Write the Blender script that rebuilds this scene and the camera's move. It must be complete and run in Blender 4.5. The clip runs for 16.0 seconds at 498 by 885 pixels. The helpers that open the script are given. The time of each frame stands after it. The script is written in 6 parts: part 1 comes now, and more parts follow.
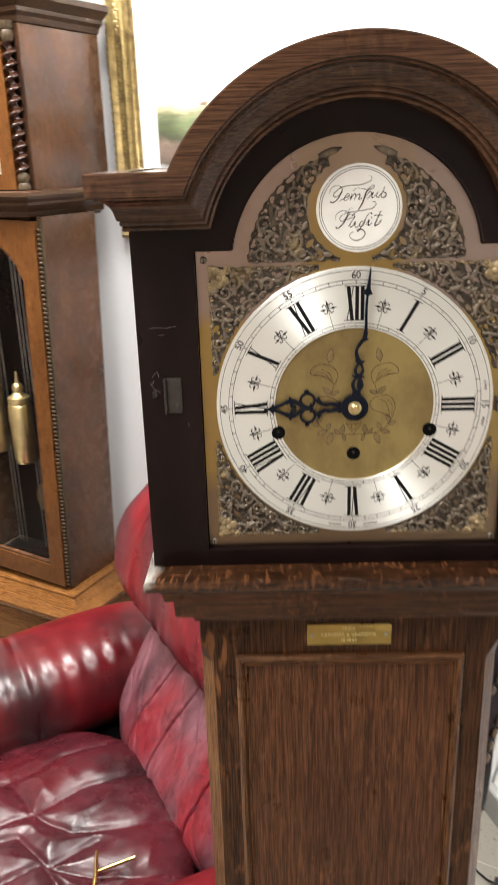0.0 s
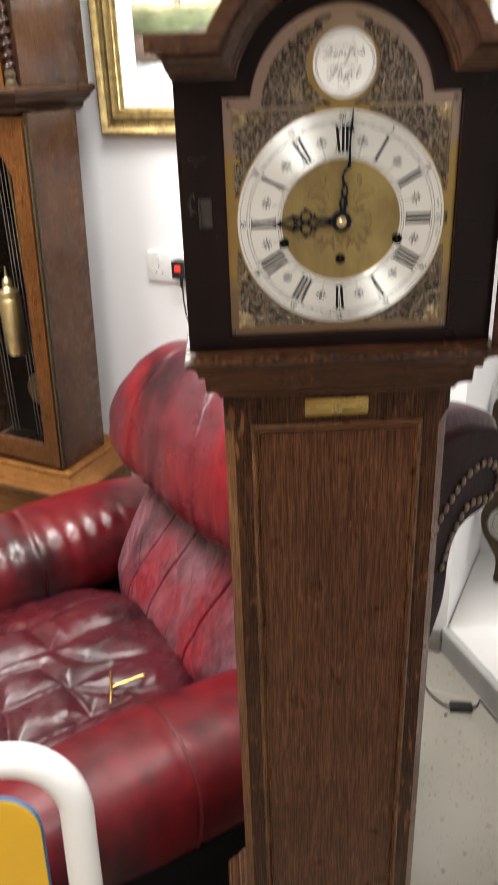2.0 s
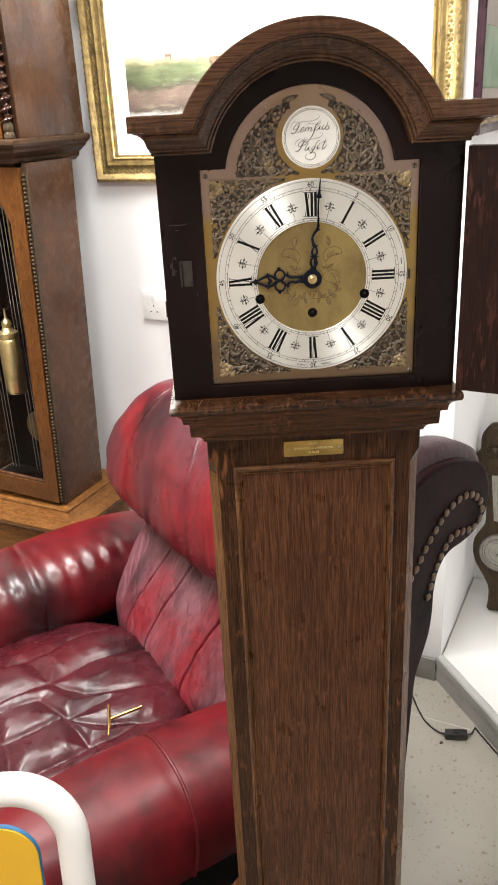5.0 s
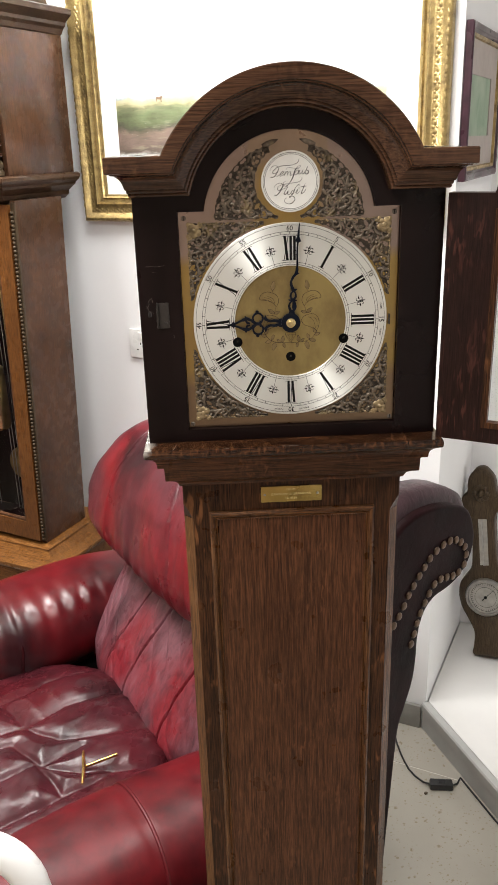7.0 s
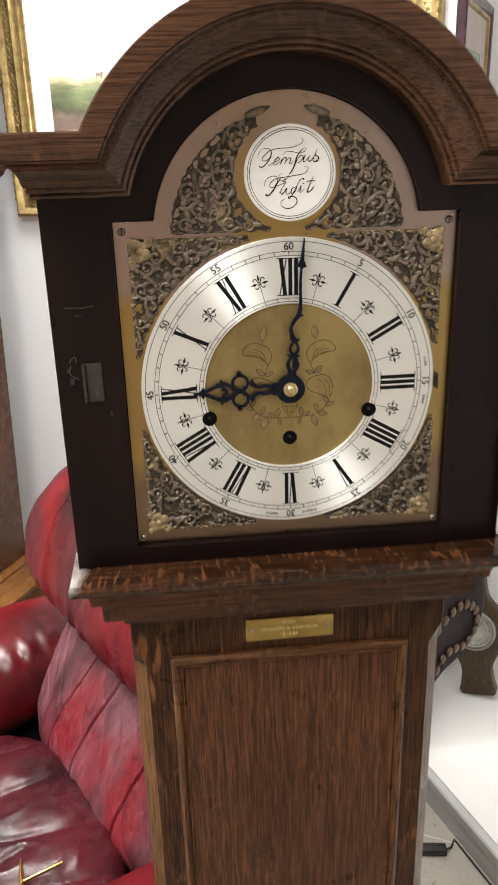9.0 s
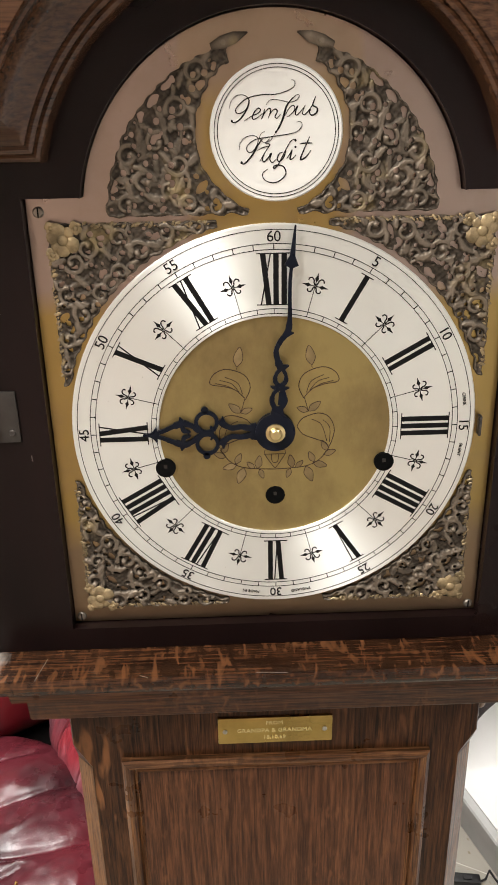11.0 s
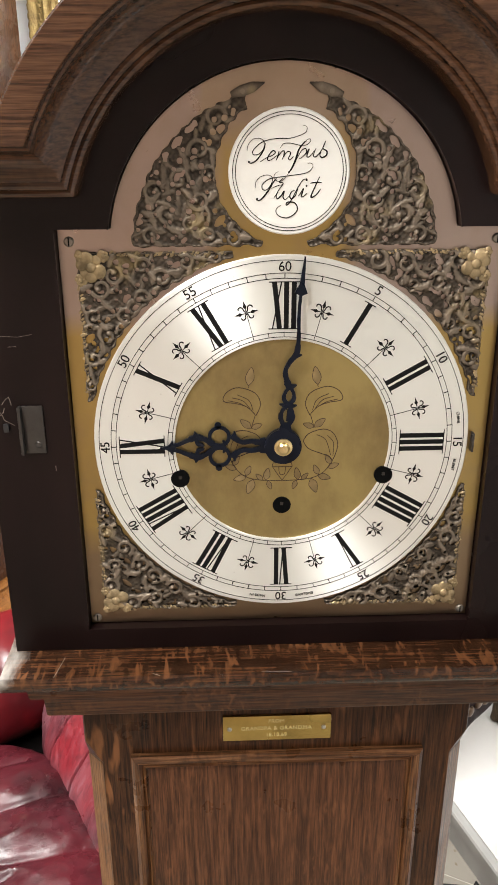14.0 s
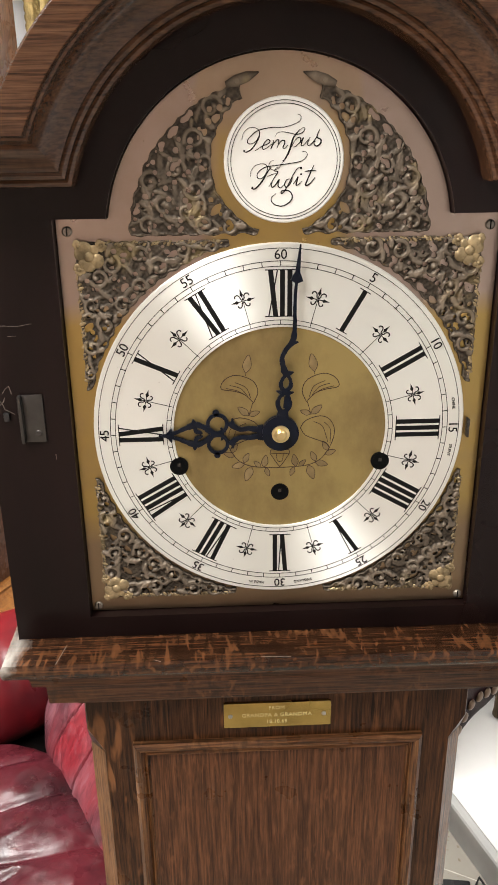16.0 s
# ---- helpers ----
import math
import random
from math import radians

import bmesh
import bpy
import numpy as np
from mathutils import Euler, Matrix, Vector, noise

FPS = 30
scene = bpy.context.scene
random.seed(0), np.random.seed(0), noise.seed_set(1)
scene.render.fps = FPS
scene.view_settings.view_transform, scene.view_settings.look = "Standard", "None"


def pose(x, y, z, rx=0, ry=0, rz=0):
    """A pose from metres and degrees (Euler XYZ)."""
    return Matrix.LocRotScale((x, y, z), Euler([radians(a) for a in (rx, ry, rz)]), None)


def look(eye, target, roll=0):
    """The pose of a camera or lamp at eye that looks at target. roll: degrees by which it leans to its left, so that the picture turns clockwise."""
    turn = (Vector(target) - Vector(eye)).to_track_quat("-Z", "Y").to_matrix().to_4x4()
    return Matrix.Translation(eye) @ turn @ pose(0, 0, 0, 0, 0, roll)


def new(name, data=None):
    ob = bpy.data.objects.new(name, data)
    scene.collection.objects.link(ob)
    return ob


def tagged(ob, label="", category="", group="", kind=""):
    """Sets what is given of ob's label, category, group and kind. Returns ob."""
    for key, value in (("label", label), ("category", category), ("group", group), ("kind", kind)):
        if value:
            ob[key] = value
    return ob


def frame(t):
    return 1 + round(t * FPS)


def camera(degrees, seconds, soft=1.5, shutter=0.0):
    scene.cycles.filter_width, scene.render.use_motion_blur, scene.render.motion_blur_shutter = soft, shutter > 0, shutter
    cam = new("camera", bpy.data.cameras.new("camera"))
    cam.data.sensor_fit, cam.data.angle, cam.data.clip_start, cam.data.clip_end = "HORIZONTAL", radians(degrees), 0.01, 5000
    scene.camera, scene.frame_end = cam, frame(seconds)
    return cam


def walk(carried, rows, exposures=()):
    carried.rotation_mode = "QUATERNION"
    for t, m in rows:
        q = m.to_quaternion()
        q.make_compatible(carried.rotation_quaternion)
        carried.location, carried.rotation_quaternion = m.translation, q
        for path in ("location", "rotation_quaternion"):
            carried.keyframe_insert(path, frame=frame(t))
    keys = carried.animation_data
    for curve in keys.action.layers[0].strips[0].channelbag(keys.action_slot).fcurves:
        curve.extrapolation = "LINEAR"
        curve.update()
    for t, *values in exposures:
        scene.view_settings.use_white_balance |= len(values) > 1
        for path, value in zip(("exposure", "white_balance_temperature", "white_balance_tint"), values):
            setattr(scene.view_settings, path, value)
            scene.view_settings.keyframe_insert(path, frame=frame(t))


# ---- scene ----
import functools

cam = camera(34.3, 16.0, shutter=0.5)
PATH = [
    (0, (-0.058, -0.538, 1.667), (-0.113, 1.344, 0.993), -1.8),
    (0.5, (-0.118, -0.623, 1.656), (0.028, 1.245, 0.955), -2.0),
    (1, (-0.153, -0.686, 1.653), (0.074, 1.164, 0.927), -1.6),
    (1.5, (-0.138, -0.725, 1.657), (0.011, 1.13, 0.927), -1.4),
    (2, (-0.107, -0.76, 1.634), (-0.072, 1.051, 0.785), -2.1),
    (2.5, (-0.092, -0.753, 1.56), (-0.093, 0.91, 0.449), -3.4),
    (3, (-0.083, -0.748, 1.54), (-0.093, 0.802, 0.276), -3.8),
    (3.5, (-0.077, -0.751, 1.541), (-0.09, 0.784, 0.259), -3.8),
    (4, (-0.079, -0.762, 1.567), (-0.092, 0.83, 0.356), -3.7),
    (4.5, (-0.084, -0.781, 1.627), (-0.081, 0.957, 0.637), -3.4),
    (5, (-0.087, -0.806, 1.668), (-0.051, 1.034, 0.885), -2.9),
    (7.5, (-0.064, -0.768, 1.668), (0.0, 1.105, 0.97), -1.7),
    (8, (-0.058, -0.707, 1.661), (-0.002, 1.164, 0.955), -1.9),
    (8.5, (-0.062, -0.6, 1.658), (0.026, 1.265, 0.942), -1.8),
    (9, (-0.074, -0.498, 1.657), (0.1, 1.359, 0.933), -1.6),
    (11.5, (-0.015, -0.354, 1.641), (0.009, 1.485, 0.854), -1.1),
    (12, (-0.018, -0.352, 1.64), (0.003, 1.485, 0.85), -1.1),
    (12.5, (-0.021, -0.363, 1.644), (0.006, 1.474, 0.853), -0.8),
    (13, (-0.026, -0.37, 1.647), (0.022, 1.474, 0.873), -0.6),
    (13.5, (-0.03, -0.373, 1.651), (0.034, 1.478, 0.896), -0.4),
    (14, (-0.032, -0.383, 1.655), (0.04, 1.471, 0.907), -0.2),
    (14.5, (-0.032, -0.392, 1.654), (0.054, 1.464, 0.915), -0.1),
    (15, (-0.036, -0.395, 1.654), (0.05, 1.461, 0.912), -0.1),
    (15.5, (-0.035, -0.394, 1.653), (0.04, 1.462, 0.909), -0.3),
    (16, (-0.031, -0.39, 1.65), (0.04, 1.465, 0.905), -0.7),
]
walk(cam, [(t, look(eye, target, roll)) for t, eye, target, roll in PATH],
     [(0.0, 0.0), (0.5, -0.10), (1.0, -0.24), (1.5, -0.27), (2.0, -0.26), (2.5, 0.0), (3.0, 0.15), (4.0, 0.20), (5.0, -0.05), (7.3, -0.37), (8.0, -0.35), (8.5, -0.21), (9.0, -0.16), (11.5, 0.09), (14.5, 0.16), (16.0, 0.16)])

# ---- light ----
ROOM = -28.0                      # the shop's walls are turned against the clock's front
CEIL = 2.62


def shop(u, v, z, rz=0.0):
    """A pose from the shop's own axes: u along the back wall, v towards it."""
    return pose(0, 0, 0, 0, 0, ROOM) @ pose(u, v, z, 0, 0, rz)


world = bpy.data.worlds.new("world")
scene.world = world
world.use_nodes = True
world.node_tree.nodes["Background"].inputs[0].default_value = (0.9, 0.94, 1.0, 1)
world.node_tree.nodes["Background"].inputs[1].default_value = 0.12
scene.view_settings.exposure = 0.0


def ceiling_lamp(u, v, su, sv, watts, colour=(0.985, 0.975, 0.95)):
    data = bpy.data.lights.new("panel_light", "AREA")
    data.shape, data.size, data.size_y, data.energy, data.color = "RECTANGLE", su, sv, watts, colour
    ob = new("panel_light", data)
    ob.matrix_world = shop(u, v, CEIL - 0.035)
    return ob


LAMPS = [(-1.50, 0.32, 0.55, 0.55, 68), (-0.45, 0.62, 0.55, 0.55, 34), (0.9, 0.2, 0.55, 0.55, 6), (-0.3, -0.85, 0.55, 0.55, 36)]
for lamp in LAMPS:
    ceiling_lamp(*lamp)

# ---- materials ----


class Mat:
    """A small builder for node materials."""

    def __init__(self, name):
        self.m = bpy.data.materials.new(name)
        self.m.use_nodes = True
        self.t = self.m.node_tree
        self.b = self.t.nodes["Principled BSDF"]
        self.co = self.t.nodes.new("ShaderNodeTexCoord").outputs["Object"]

    def put(self, socket, value):
        if isinstance(value, bpy.types.NodeSocket):
            self.t.links.new(value, socket)
        elif isinstance(value, (tuple, list)) and socket.type == "RGBA" and len(value) == 3:
            socket.default_value = (*value, 1)
        else:
            socket.default_value = value

    def set(self, **kw):
        names = {"color": "Base Color", "rough": "Roughness", "metal": "Metallic", "normal": "Normal", "coat": "Coat Weight", "coat_rough": "Coat Roughness",
                 "spec": "Specular IOR Level", "aniso": "Anisotropic", "trans": "Transmission Weight", "ior": "IOR", "emit": "Emission Color", "power": "Emission Strength",
                 "alpha": "Alpha", "sheen": "Sheen Weight", "tangent": "Tangent", "turn": "Anisotropic Rotation"}
        for key, value in kw.items():
            self.put(self.b.inputs[names[key]], value)
        return self

    def map(self, scale, rot=(0, 0, 0), loc=(0, 0, 0), src=None):
        n = self.t.nodes.new("ShaderNodeMapping")
        self.put(n.inputs["Vector"], src or self.co)
        n.inputs["Scale"].default_value, n.inputs["Location"].default_value = scale, loc
        n.inputs["Rotation"].default_value = [radians(a) for a in rot]
        return n.outputs[0]

    def noise(self, scale, vec=None, detail=4.0, rough=0.55, warp=0.0):
        n = self.t.nodes.new("ShaderNodeTexNoise")
        self.put(n.inputs["Vector"], vec or self.co)
        n.inputs["Scale"].default_value, n.inputs["Detail"].default_value = scale, detail
        n.inputs["Roughness"].default_value, n.inputs["Distortion"].default_value = rough, warp
        return n.outputs[0]

    def cells(self, scale, vec=None, feature="F1", out="Distance", jitter=1.0):
        n = self.t.nodes.new("ShaderNodeTexVoronoi")
        n.feature = feature
        self.put(n.inputs["Vector"], vec or self.co)
        n.inputs["Scale"].default_value, n.inputs["Randomness"].default_value = scale, jitter
        return n.outputs[out]

    def ramp(self, fac, stops, smooth=False):
        n = self.t.nodes.new("ShaderNodeValToRGB")
        self.put(n.inputs[0], fac)
        r = n.color_ramp
        r.interpolation = "EASE" if smooth else "LINEAR"
        while len(r.elements) < len(stops):
            r.elements.new(0.5)
        for e, (p, c) in zip(r.elements, stops):
            e.position = p
            e.color = (c, c, c, 1) if isinstance(c, (int, float)) else (*c, 1)
        return n.outputs[0]

    def mix(self, fac, a, b, blend="MIX"):
        n = self.t.nodes.new("ShaderNodeMix")
        n.data_type, n.blend_type = "RGBA", blend
        self.put(n.inputs["Factor"], fac)
        self.put(n.inputs[6], a)
        self.put(n.inputs[7], b)
        return n.outputs[2]

    def math(self, op, a, b=0.0):
        n = self.t.nodes.new("ShaderNodeMath")
        n.operation = op
        self.put(n.inputs[0], a)
        self.put(n.inputs[1], b)
        return n.outputs[0]

    def axis(self, k, src=None):
        n = self.t.nodes.new("ShaderNodeSeparateXYZ")
        self.put(n.inputs[0], src or self.co)
        return n.outputs[k]

    def rand(self):
        return self.t.nodes.new("ShaderNodeObjectInfo").outputs["Random"]

    def island(self):
        return self.t.nodes.new("ShaderNodeNewGeometry").outputs["Random Per Island"]

    def bump(self, height, strength=0.3, dist=0.001, after=None):
        n = self.t.nodes.new("ShaderNodeBump")
        n.inputs["Strength"].default_value, n.inputs["Distance"].default_value = strength, dist
        self.put(n.inputs["Height"], height)
        if after:
            self.put(n.inputs["Normal"], after)
        return n.outputs[0]


def plain(name, colour, rough=0.5, metal=0.0, spread=0.12, scale=40.0, bump=0.0, **kw):
    """A surface of one colour with a faint grain and smudges in its gloss."""
    q = Mat(name)
    f = q.noise(scale, detail=5)
    lo, hi = [c * (1 - spread) for c in colour], [min(1, c * (1 + spread)) for c in colour]
    q.set(color=q.ramp(f, [(0.3, lo), (0.7, hi)]), metal=metal, rough=q.ramp(q.noise(scale * 0.23, detail=3), [(0.3, max(0.02, rough * 0.75)), (0.7, min(1, rough * 1.3))]), **kw)
    if bump:
        q.set(normal=q.bump(q.noise(scale * 5, detail=3), bump, 0.0005))
    return q.m


def oak(name, dark, mid, light, grain="z", fleck=0.5, rough=0.42, coat=0.03, ray=190, dense=False, relief=1.0, stain=0.0, glow=1.25):
    """Quarter-sawn oak: fine pores along the grain, slow bands, and small pale ray flecks across it."""
    q = Mat(name)
    long, cross = {"z": ((1, 1, 0.042), (1, 1, 0.19)), "x": ((0.038, 1, 1), (0.9, 0.25, 0.5)), "y": ((1, 0.05, 1), (1, 0.3, 1))}[grain]
    shift = q.rand()
    pores = q.noise(950, q.map([0.7 * c if c < 0.5 else c for c in long]), detail=3, rough=0.7)
    bands = q.noise(720, q.map(long), detail=4, rough=0.62, warp=0.08)
    broad = q.noise(95, q.map([0.6 * c if c < 0.5 else c for c in long]), detail=4, rough=0.6, warp=0.1)
    slow = q.noise(9, q.map((1, 1, 0.35) if grain == "z" else (0.35, 1, 1)), detail=4)
    mixed = q.math("ADD", q.math("MULTIPLY", bands, 0.82), q.math("MULTIPLY", broad, 0.18))
    base = q.ramp(mixed, [(0.37, dark), (0.49, mid), (0.68, light)])
    base = q.mix(q.ramp(slow, [(0.38, 0.0), (0.68, 0.42)]), base, dark, "MIX")
    base = q.mix(q.ramp(pores, [(0.36, 0.5), (0.49, 0.0)]), base, [c * 0.4 for c in dark])
    rays = q.noise(ray, q.map(cross, (0, 28, 0) if grain != "y" else (0, 0, 28)), detail=2, rough=0.5, warp=0.5)
    rays2 = q.math("ADD", q.noise(17, detail=3), 0.2 if dense else 0.0)
    mask = q.math("MULTIPLY", q.ramp(rays, [(0.56, 0.0), (0.70, 1.0)]), q.ramp(rays2, [(0.44, 0.0), (0.64, 1.0)]))
    base = q.mix(q.math("MULTIPLY", mask, fleck), base, [min(1, c * glow) for c in light])
    flame = q.math("MULTIPLY", q.ramp(rays, [(0.36, 1.0), (0.47, 0.0)]), q.ramp(rays2, [(0.40, 0.0), (0.6, 1.0)]))
    base = q.mix(q.math("MULTIPLY", flame, fleck * (0.0 if grain == "z" else 0.9)), base, [c * 0.7 for c in dark])
    base = q.mix(q.math("MULTIPLY", shift, 0.12), base, dark)
    if stain:                                 # broad near-black patches set by noise
        base = q.mix(q.ramp(q.noise(5.5, q.map((1, 1, 0.7), (0, 0, 0), (2.3, 1.1, 0.4)), detail=3), [(0.42, 0.0), (0.62, stain)]), base, (0.016, 0.014, 0.0135))
    if dense:                                 # a rubbed pale corner at the ledge's end
        worn = q.math("ADD", q.math("MULTIPLY", q.math("SUBTRACT", q.math("MULTIPLY", q.axis(0), -1.0), 0.128), 22.0), q.math("SUBTRACT", q.noise(90, q.map((1, 0.3, 1)), detail=5), 0.5))
        base = q.mix(q.ramp(worn, [(0.30, 0.0), (0.62, 0.75)]), base, (0.42, 0.39, 0.35))
    q.set(color=base, rough=q.ramp(q.noise(30, detail=4), [(0.3, rough * 0.75), (0.75, rough * 1.35)]), coat=coat, coat_rough=0.16, spec=0.15)
    q.set(normal=q.bump(pores, 0.22 * relief, 0.0006, q.bump(bands, 0.14 * relief, 0.0008)))
    return q.m


OAK_D, OAK_M, OAK_L = (0.017, 0.0063, 0.0028), (0.064, 0.0230, 0.0088), (0.146, 0.0540, 0.0205)
oak_v = oak("dark oak, upright grain", OAK_D, OAK_M, OAK_L, "z", 0.4)
oak_h = oak("dark oak, level grain", OAK_D, OAK_M, OAK_L, "x", 0.55, 0.36, 0.10)
oak_ledge = oak("flamed dark oak", (0.010, 0.0040, 0.0022), (0.038, 0.0145, 0.0062), (0.125, 0.050, 0.0200), "x", 0.60, 0.20, 0.50, ray=260, dense=True)
oak_mould = oak("brown oak moulding", (0.020, 0.0080, 0.0038), (0.080, 0.0310, 0.0132), (0.180, 0.074, 0.0305), "x", 0.55, 0.34, 0.12, ray=240)
oak_s = oak("dark oak, grain running back", OAK_D, OAK_M, OAK_L, "y", 0.4)
oak_bead = oak("worn oak bead", (0.022, 0.009, 0.004), (0.098, 0.040, 0.0155), (0.25, 0.115, 0.046), "z", 0.5, 0.32, 0.15)
oak_bead_h = oak("worn oak bead, level grain", (0.022, 0.009, 0.004), (0.098, 0.040, 0.0155), (0.25, 0.115, 0.046), "x", 0.5, 0.32, 0.15)
oak_red = oak("red-brown oak", (0.010, 0.0040, 0.003), (0.0175, 0.0066, 0.0050), (0.030, 0.0105, 0.0075), "z", 1.0, 0.5, ray=230, glow=2.2)
oak_arch = oak("warm oak cornice", (0.027, 0.0112, 0.0058), (0.074, 0.0325, 0.0160), (0.130, 0.060, 0.0295), "x", 0.45, 0.20, 0.55, ray=150, relief=0.6)
oak_panel = oak("dark oak veneer", (0.032, 0.0118, 0.0055), (0.084, 0.0322, 0.0140), (0.172, 0.0715, 0.0312), "z", 0.45, 0.34, 0.12, ray=340)
edge_reflection = oak("oak edge with a painted tan reflection", (0.060, 0.025, 0.009), (0.165, 0.072, 0.026), (0.27, 0.13, 0.05), "z", 0.4, 0.42, 0.06)
oak_stile = oak("ray-flecked dark oak", (0.012, 0.0047, 0.0022), (0.048, 0.0180, 0.0072), (0.110, 0.046, 0.0180), "z", 1.0, 0.34, 0.10, ray=150, glow=1.9)
oak_base = oak("smooth brown oak", (0.024, 0.0125, 0.0072), (0.050, 0.0260, 0.0145), (0.074, 0.040, 0.0225), "z", 0.15, 0.36, 0.12)


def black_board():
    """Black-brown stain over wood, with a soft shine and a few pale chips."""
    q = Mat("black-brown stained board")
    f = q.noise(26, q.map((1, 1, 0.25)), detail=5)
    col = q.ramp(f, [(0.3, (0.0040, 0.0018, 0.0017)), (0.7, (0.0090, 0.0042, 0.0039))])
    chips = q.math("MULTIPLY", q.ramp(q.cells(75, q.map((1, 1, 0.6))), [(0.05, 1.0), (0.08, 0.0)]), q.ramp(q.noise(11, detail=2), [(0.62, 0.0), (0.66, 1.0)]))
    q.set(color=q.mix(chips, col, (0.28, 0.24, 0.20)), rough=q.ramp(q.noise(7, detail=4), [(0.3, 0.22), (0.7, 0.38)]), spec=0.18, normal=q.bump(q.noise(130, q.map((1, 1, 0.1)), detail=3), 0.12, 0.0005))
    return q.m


ebony = black_board()
golden_oak = oak("golden oak", (0.048, 0.0165, 0.0050), (0.135, 0.050, 0.0130), (0.235, 0.098, 0.0280), "z", 0.3, 0.3)
golden_oak_h = oak("golden oak, level grain", (0.070, 0.0250, 0.0065), (0.210, 0.085, 0.0210), (0.36, 0.160, 0.0440), "x", 0.3, 0.3)
brown_oak = oak("grey-brown oak", (0.034, 0.0150, 0.0085), (0.105, 0.0475, 0.0240), (0.205, 0.090, 0.0420), "z", 0.15, 0.26, 0.12, relief=0.15, stain=0.5)
brown_oak_h = oak("grey-brown oak, level grain", (0.025, 0.013, 0.008), (0.07, 0.036, 0.020), (0.12, 0.066, 0.038), "x", 0.4, 0.35)
mahogany = oak("dark carved wood", (0.028, 0.0180, 0.010), (0.066, 0.045, 0.026), (0.120, 0.085, 0.052), "z", 0.1, 0.35)

glossy_wood = oak("polished dark wood", (0.016, 0.006, 0.004), (0.038, 0.014, 0.008), (0.075, 0.030, 0.016), "z", 0.1, 0.18, 0.6, relief=0.2)


def brass_plate():
    """Brass plate: pinkish-grey reflections of the room put into the colour over arch and foot, golden between."""
    q = Mat("brass plate with painted reflections")
    fine = q.noise(260, q.map((1, 1, 0.05)), detail=3)
    stain = q.noise(24, detail=5, rough=0.65)
    x, z = q.axis(0), q.axis(2)
    wob = q.math("MULTIPLY", q.math("SUBTRACT", q.noise(14, detail=4), 0.5), 0.030)
    h = q.math("ADD", z, wob)
    top = q.ramp(q.math("MULTIPLY", q.math("SUBTRACT", h, 1.556), 40.0), [(0.0, 0.0), (0.5, 1.0)])
    low = q.ramp(q.math("MULTIPLY", q.math("SUBTRACT", 1.458, h), 40.0), [(0.0, 0.0), (0.8, 0.9)])
    near = q.ramp(q.math("MULTIPLY", q.math("ABSOLUTE", q.math("ADD", x, wob)), 20.0), [(0.48, 0.0), (0.70, 1.0)])
    high = q.ramp(q.math("MULTIPLY", q.math("SUBTRACT", h, 1.640), 40.0), [(0.0, 0.0), (0.6, 0.75)])
    painted_reflection = q.math("MULTIPLY", top, q.math("MAXIMUM", near, high))
    col = q.mix(q.math("MINIMUM", painted_reflection, 1.0), (0.40, 0.285, 0.105), (0.370, 0.292, 0.252))
    col = q.mix(low, col, (0.240, 0.174, 0.122))
    col = q.mix(q.ramp(stain, [(0.50, 0.0), (0.75, 0.5)]), col, (0.27, 0.20, 0.14))
    q.set(color=col, metal=1.0, rough=q.ramp(q.noise(60, detail=4), [(0.3, 0.26), (0.7, 0.40)]), normal=q.bump(fine, 0.08, 0.0003))
    return q.m


def satin_brass():
    q = Mat("satin brass dial centre")
    fine = q.noise(900, detail=2)
    stain = q.noise(17, q.map((1, 1, 0.6)), detail=6, rough=0.68)
    col = q.mix(q.ramp(stain, [(0.42, 0.0), (0.70, 0.9)]), (0.37, 0.285, 0.115), (0.185, 0.128, 0.062))
    q.set(color=col, metal=0.85, rough=0.46, normal=q.bump(fine, 0.18, 0.0003))
    return q.m


def silvered():
    """Silvered brass spun on a lathe: fine rings about the dial's middle."""
    q = Mat("silvered chapter ring")
    x, z = q.axis(0), q.math("SUBTRACT", q.axis(2), 1.5)
    r = q.math("SQRT", q.math("ADD", q.math("MULTIPLY", x, x), q.math("MULTIPLY", z, z)))
    n = q.t.nodes.new("ShaderNodeTexNoise")
    n.noise_dimensions = "1D"
    q.put(n.inputs["W"], r)
    n.inputs["Scale"].default_value = 2600
    spots = q.cells(130)
    col = q.mix(q.ramp(spots, [(0.02, 0.45), (0.05, 0.0)]), (0.87, 0.875, 0.83), (0.45, 0.43, 0.37))
    tg = q.t.nodes.new("ShaderNodeTangent")
    tg.direction_type, tg.axis = "RADIAL", "Y"
    q.set(color=col, metal=0.72, rough=0.50, aniso=0.92, turn=0.25, tangent=tg.outputs[0], normal=q.bump(n.outputs[0], 0.10, 0.0002))
    return q.m


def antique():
    """Cast brass under a dull grey-brown patina; recess shade and paler ridges are put into the colour by height."""
    q = Mat("dull cast brass, recesses darkened")
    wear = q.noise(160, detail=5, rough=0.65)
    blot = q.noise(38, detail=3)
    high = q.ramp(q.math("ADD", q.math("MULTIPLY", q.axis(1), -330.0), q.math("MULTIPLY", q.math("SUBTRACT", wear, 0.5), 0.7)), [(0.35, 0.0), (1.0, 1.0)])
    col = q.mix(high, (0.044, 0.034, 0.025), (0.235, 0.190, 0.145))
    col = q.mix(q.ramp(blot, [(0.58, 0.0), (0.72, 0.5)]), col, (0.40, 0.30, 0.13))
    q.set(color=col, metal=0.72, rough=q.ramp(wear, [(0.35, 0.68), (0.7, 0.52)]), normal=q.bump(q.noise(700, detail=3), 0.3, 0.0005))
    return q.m


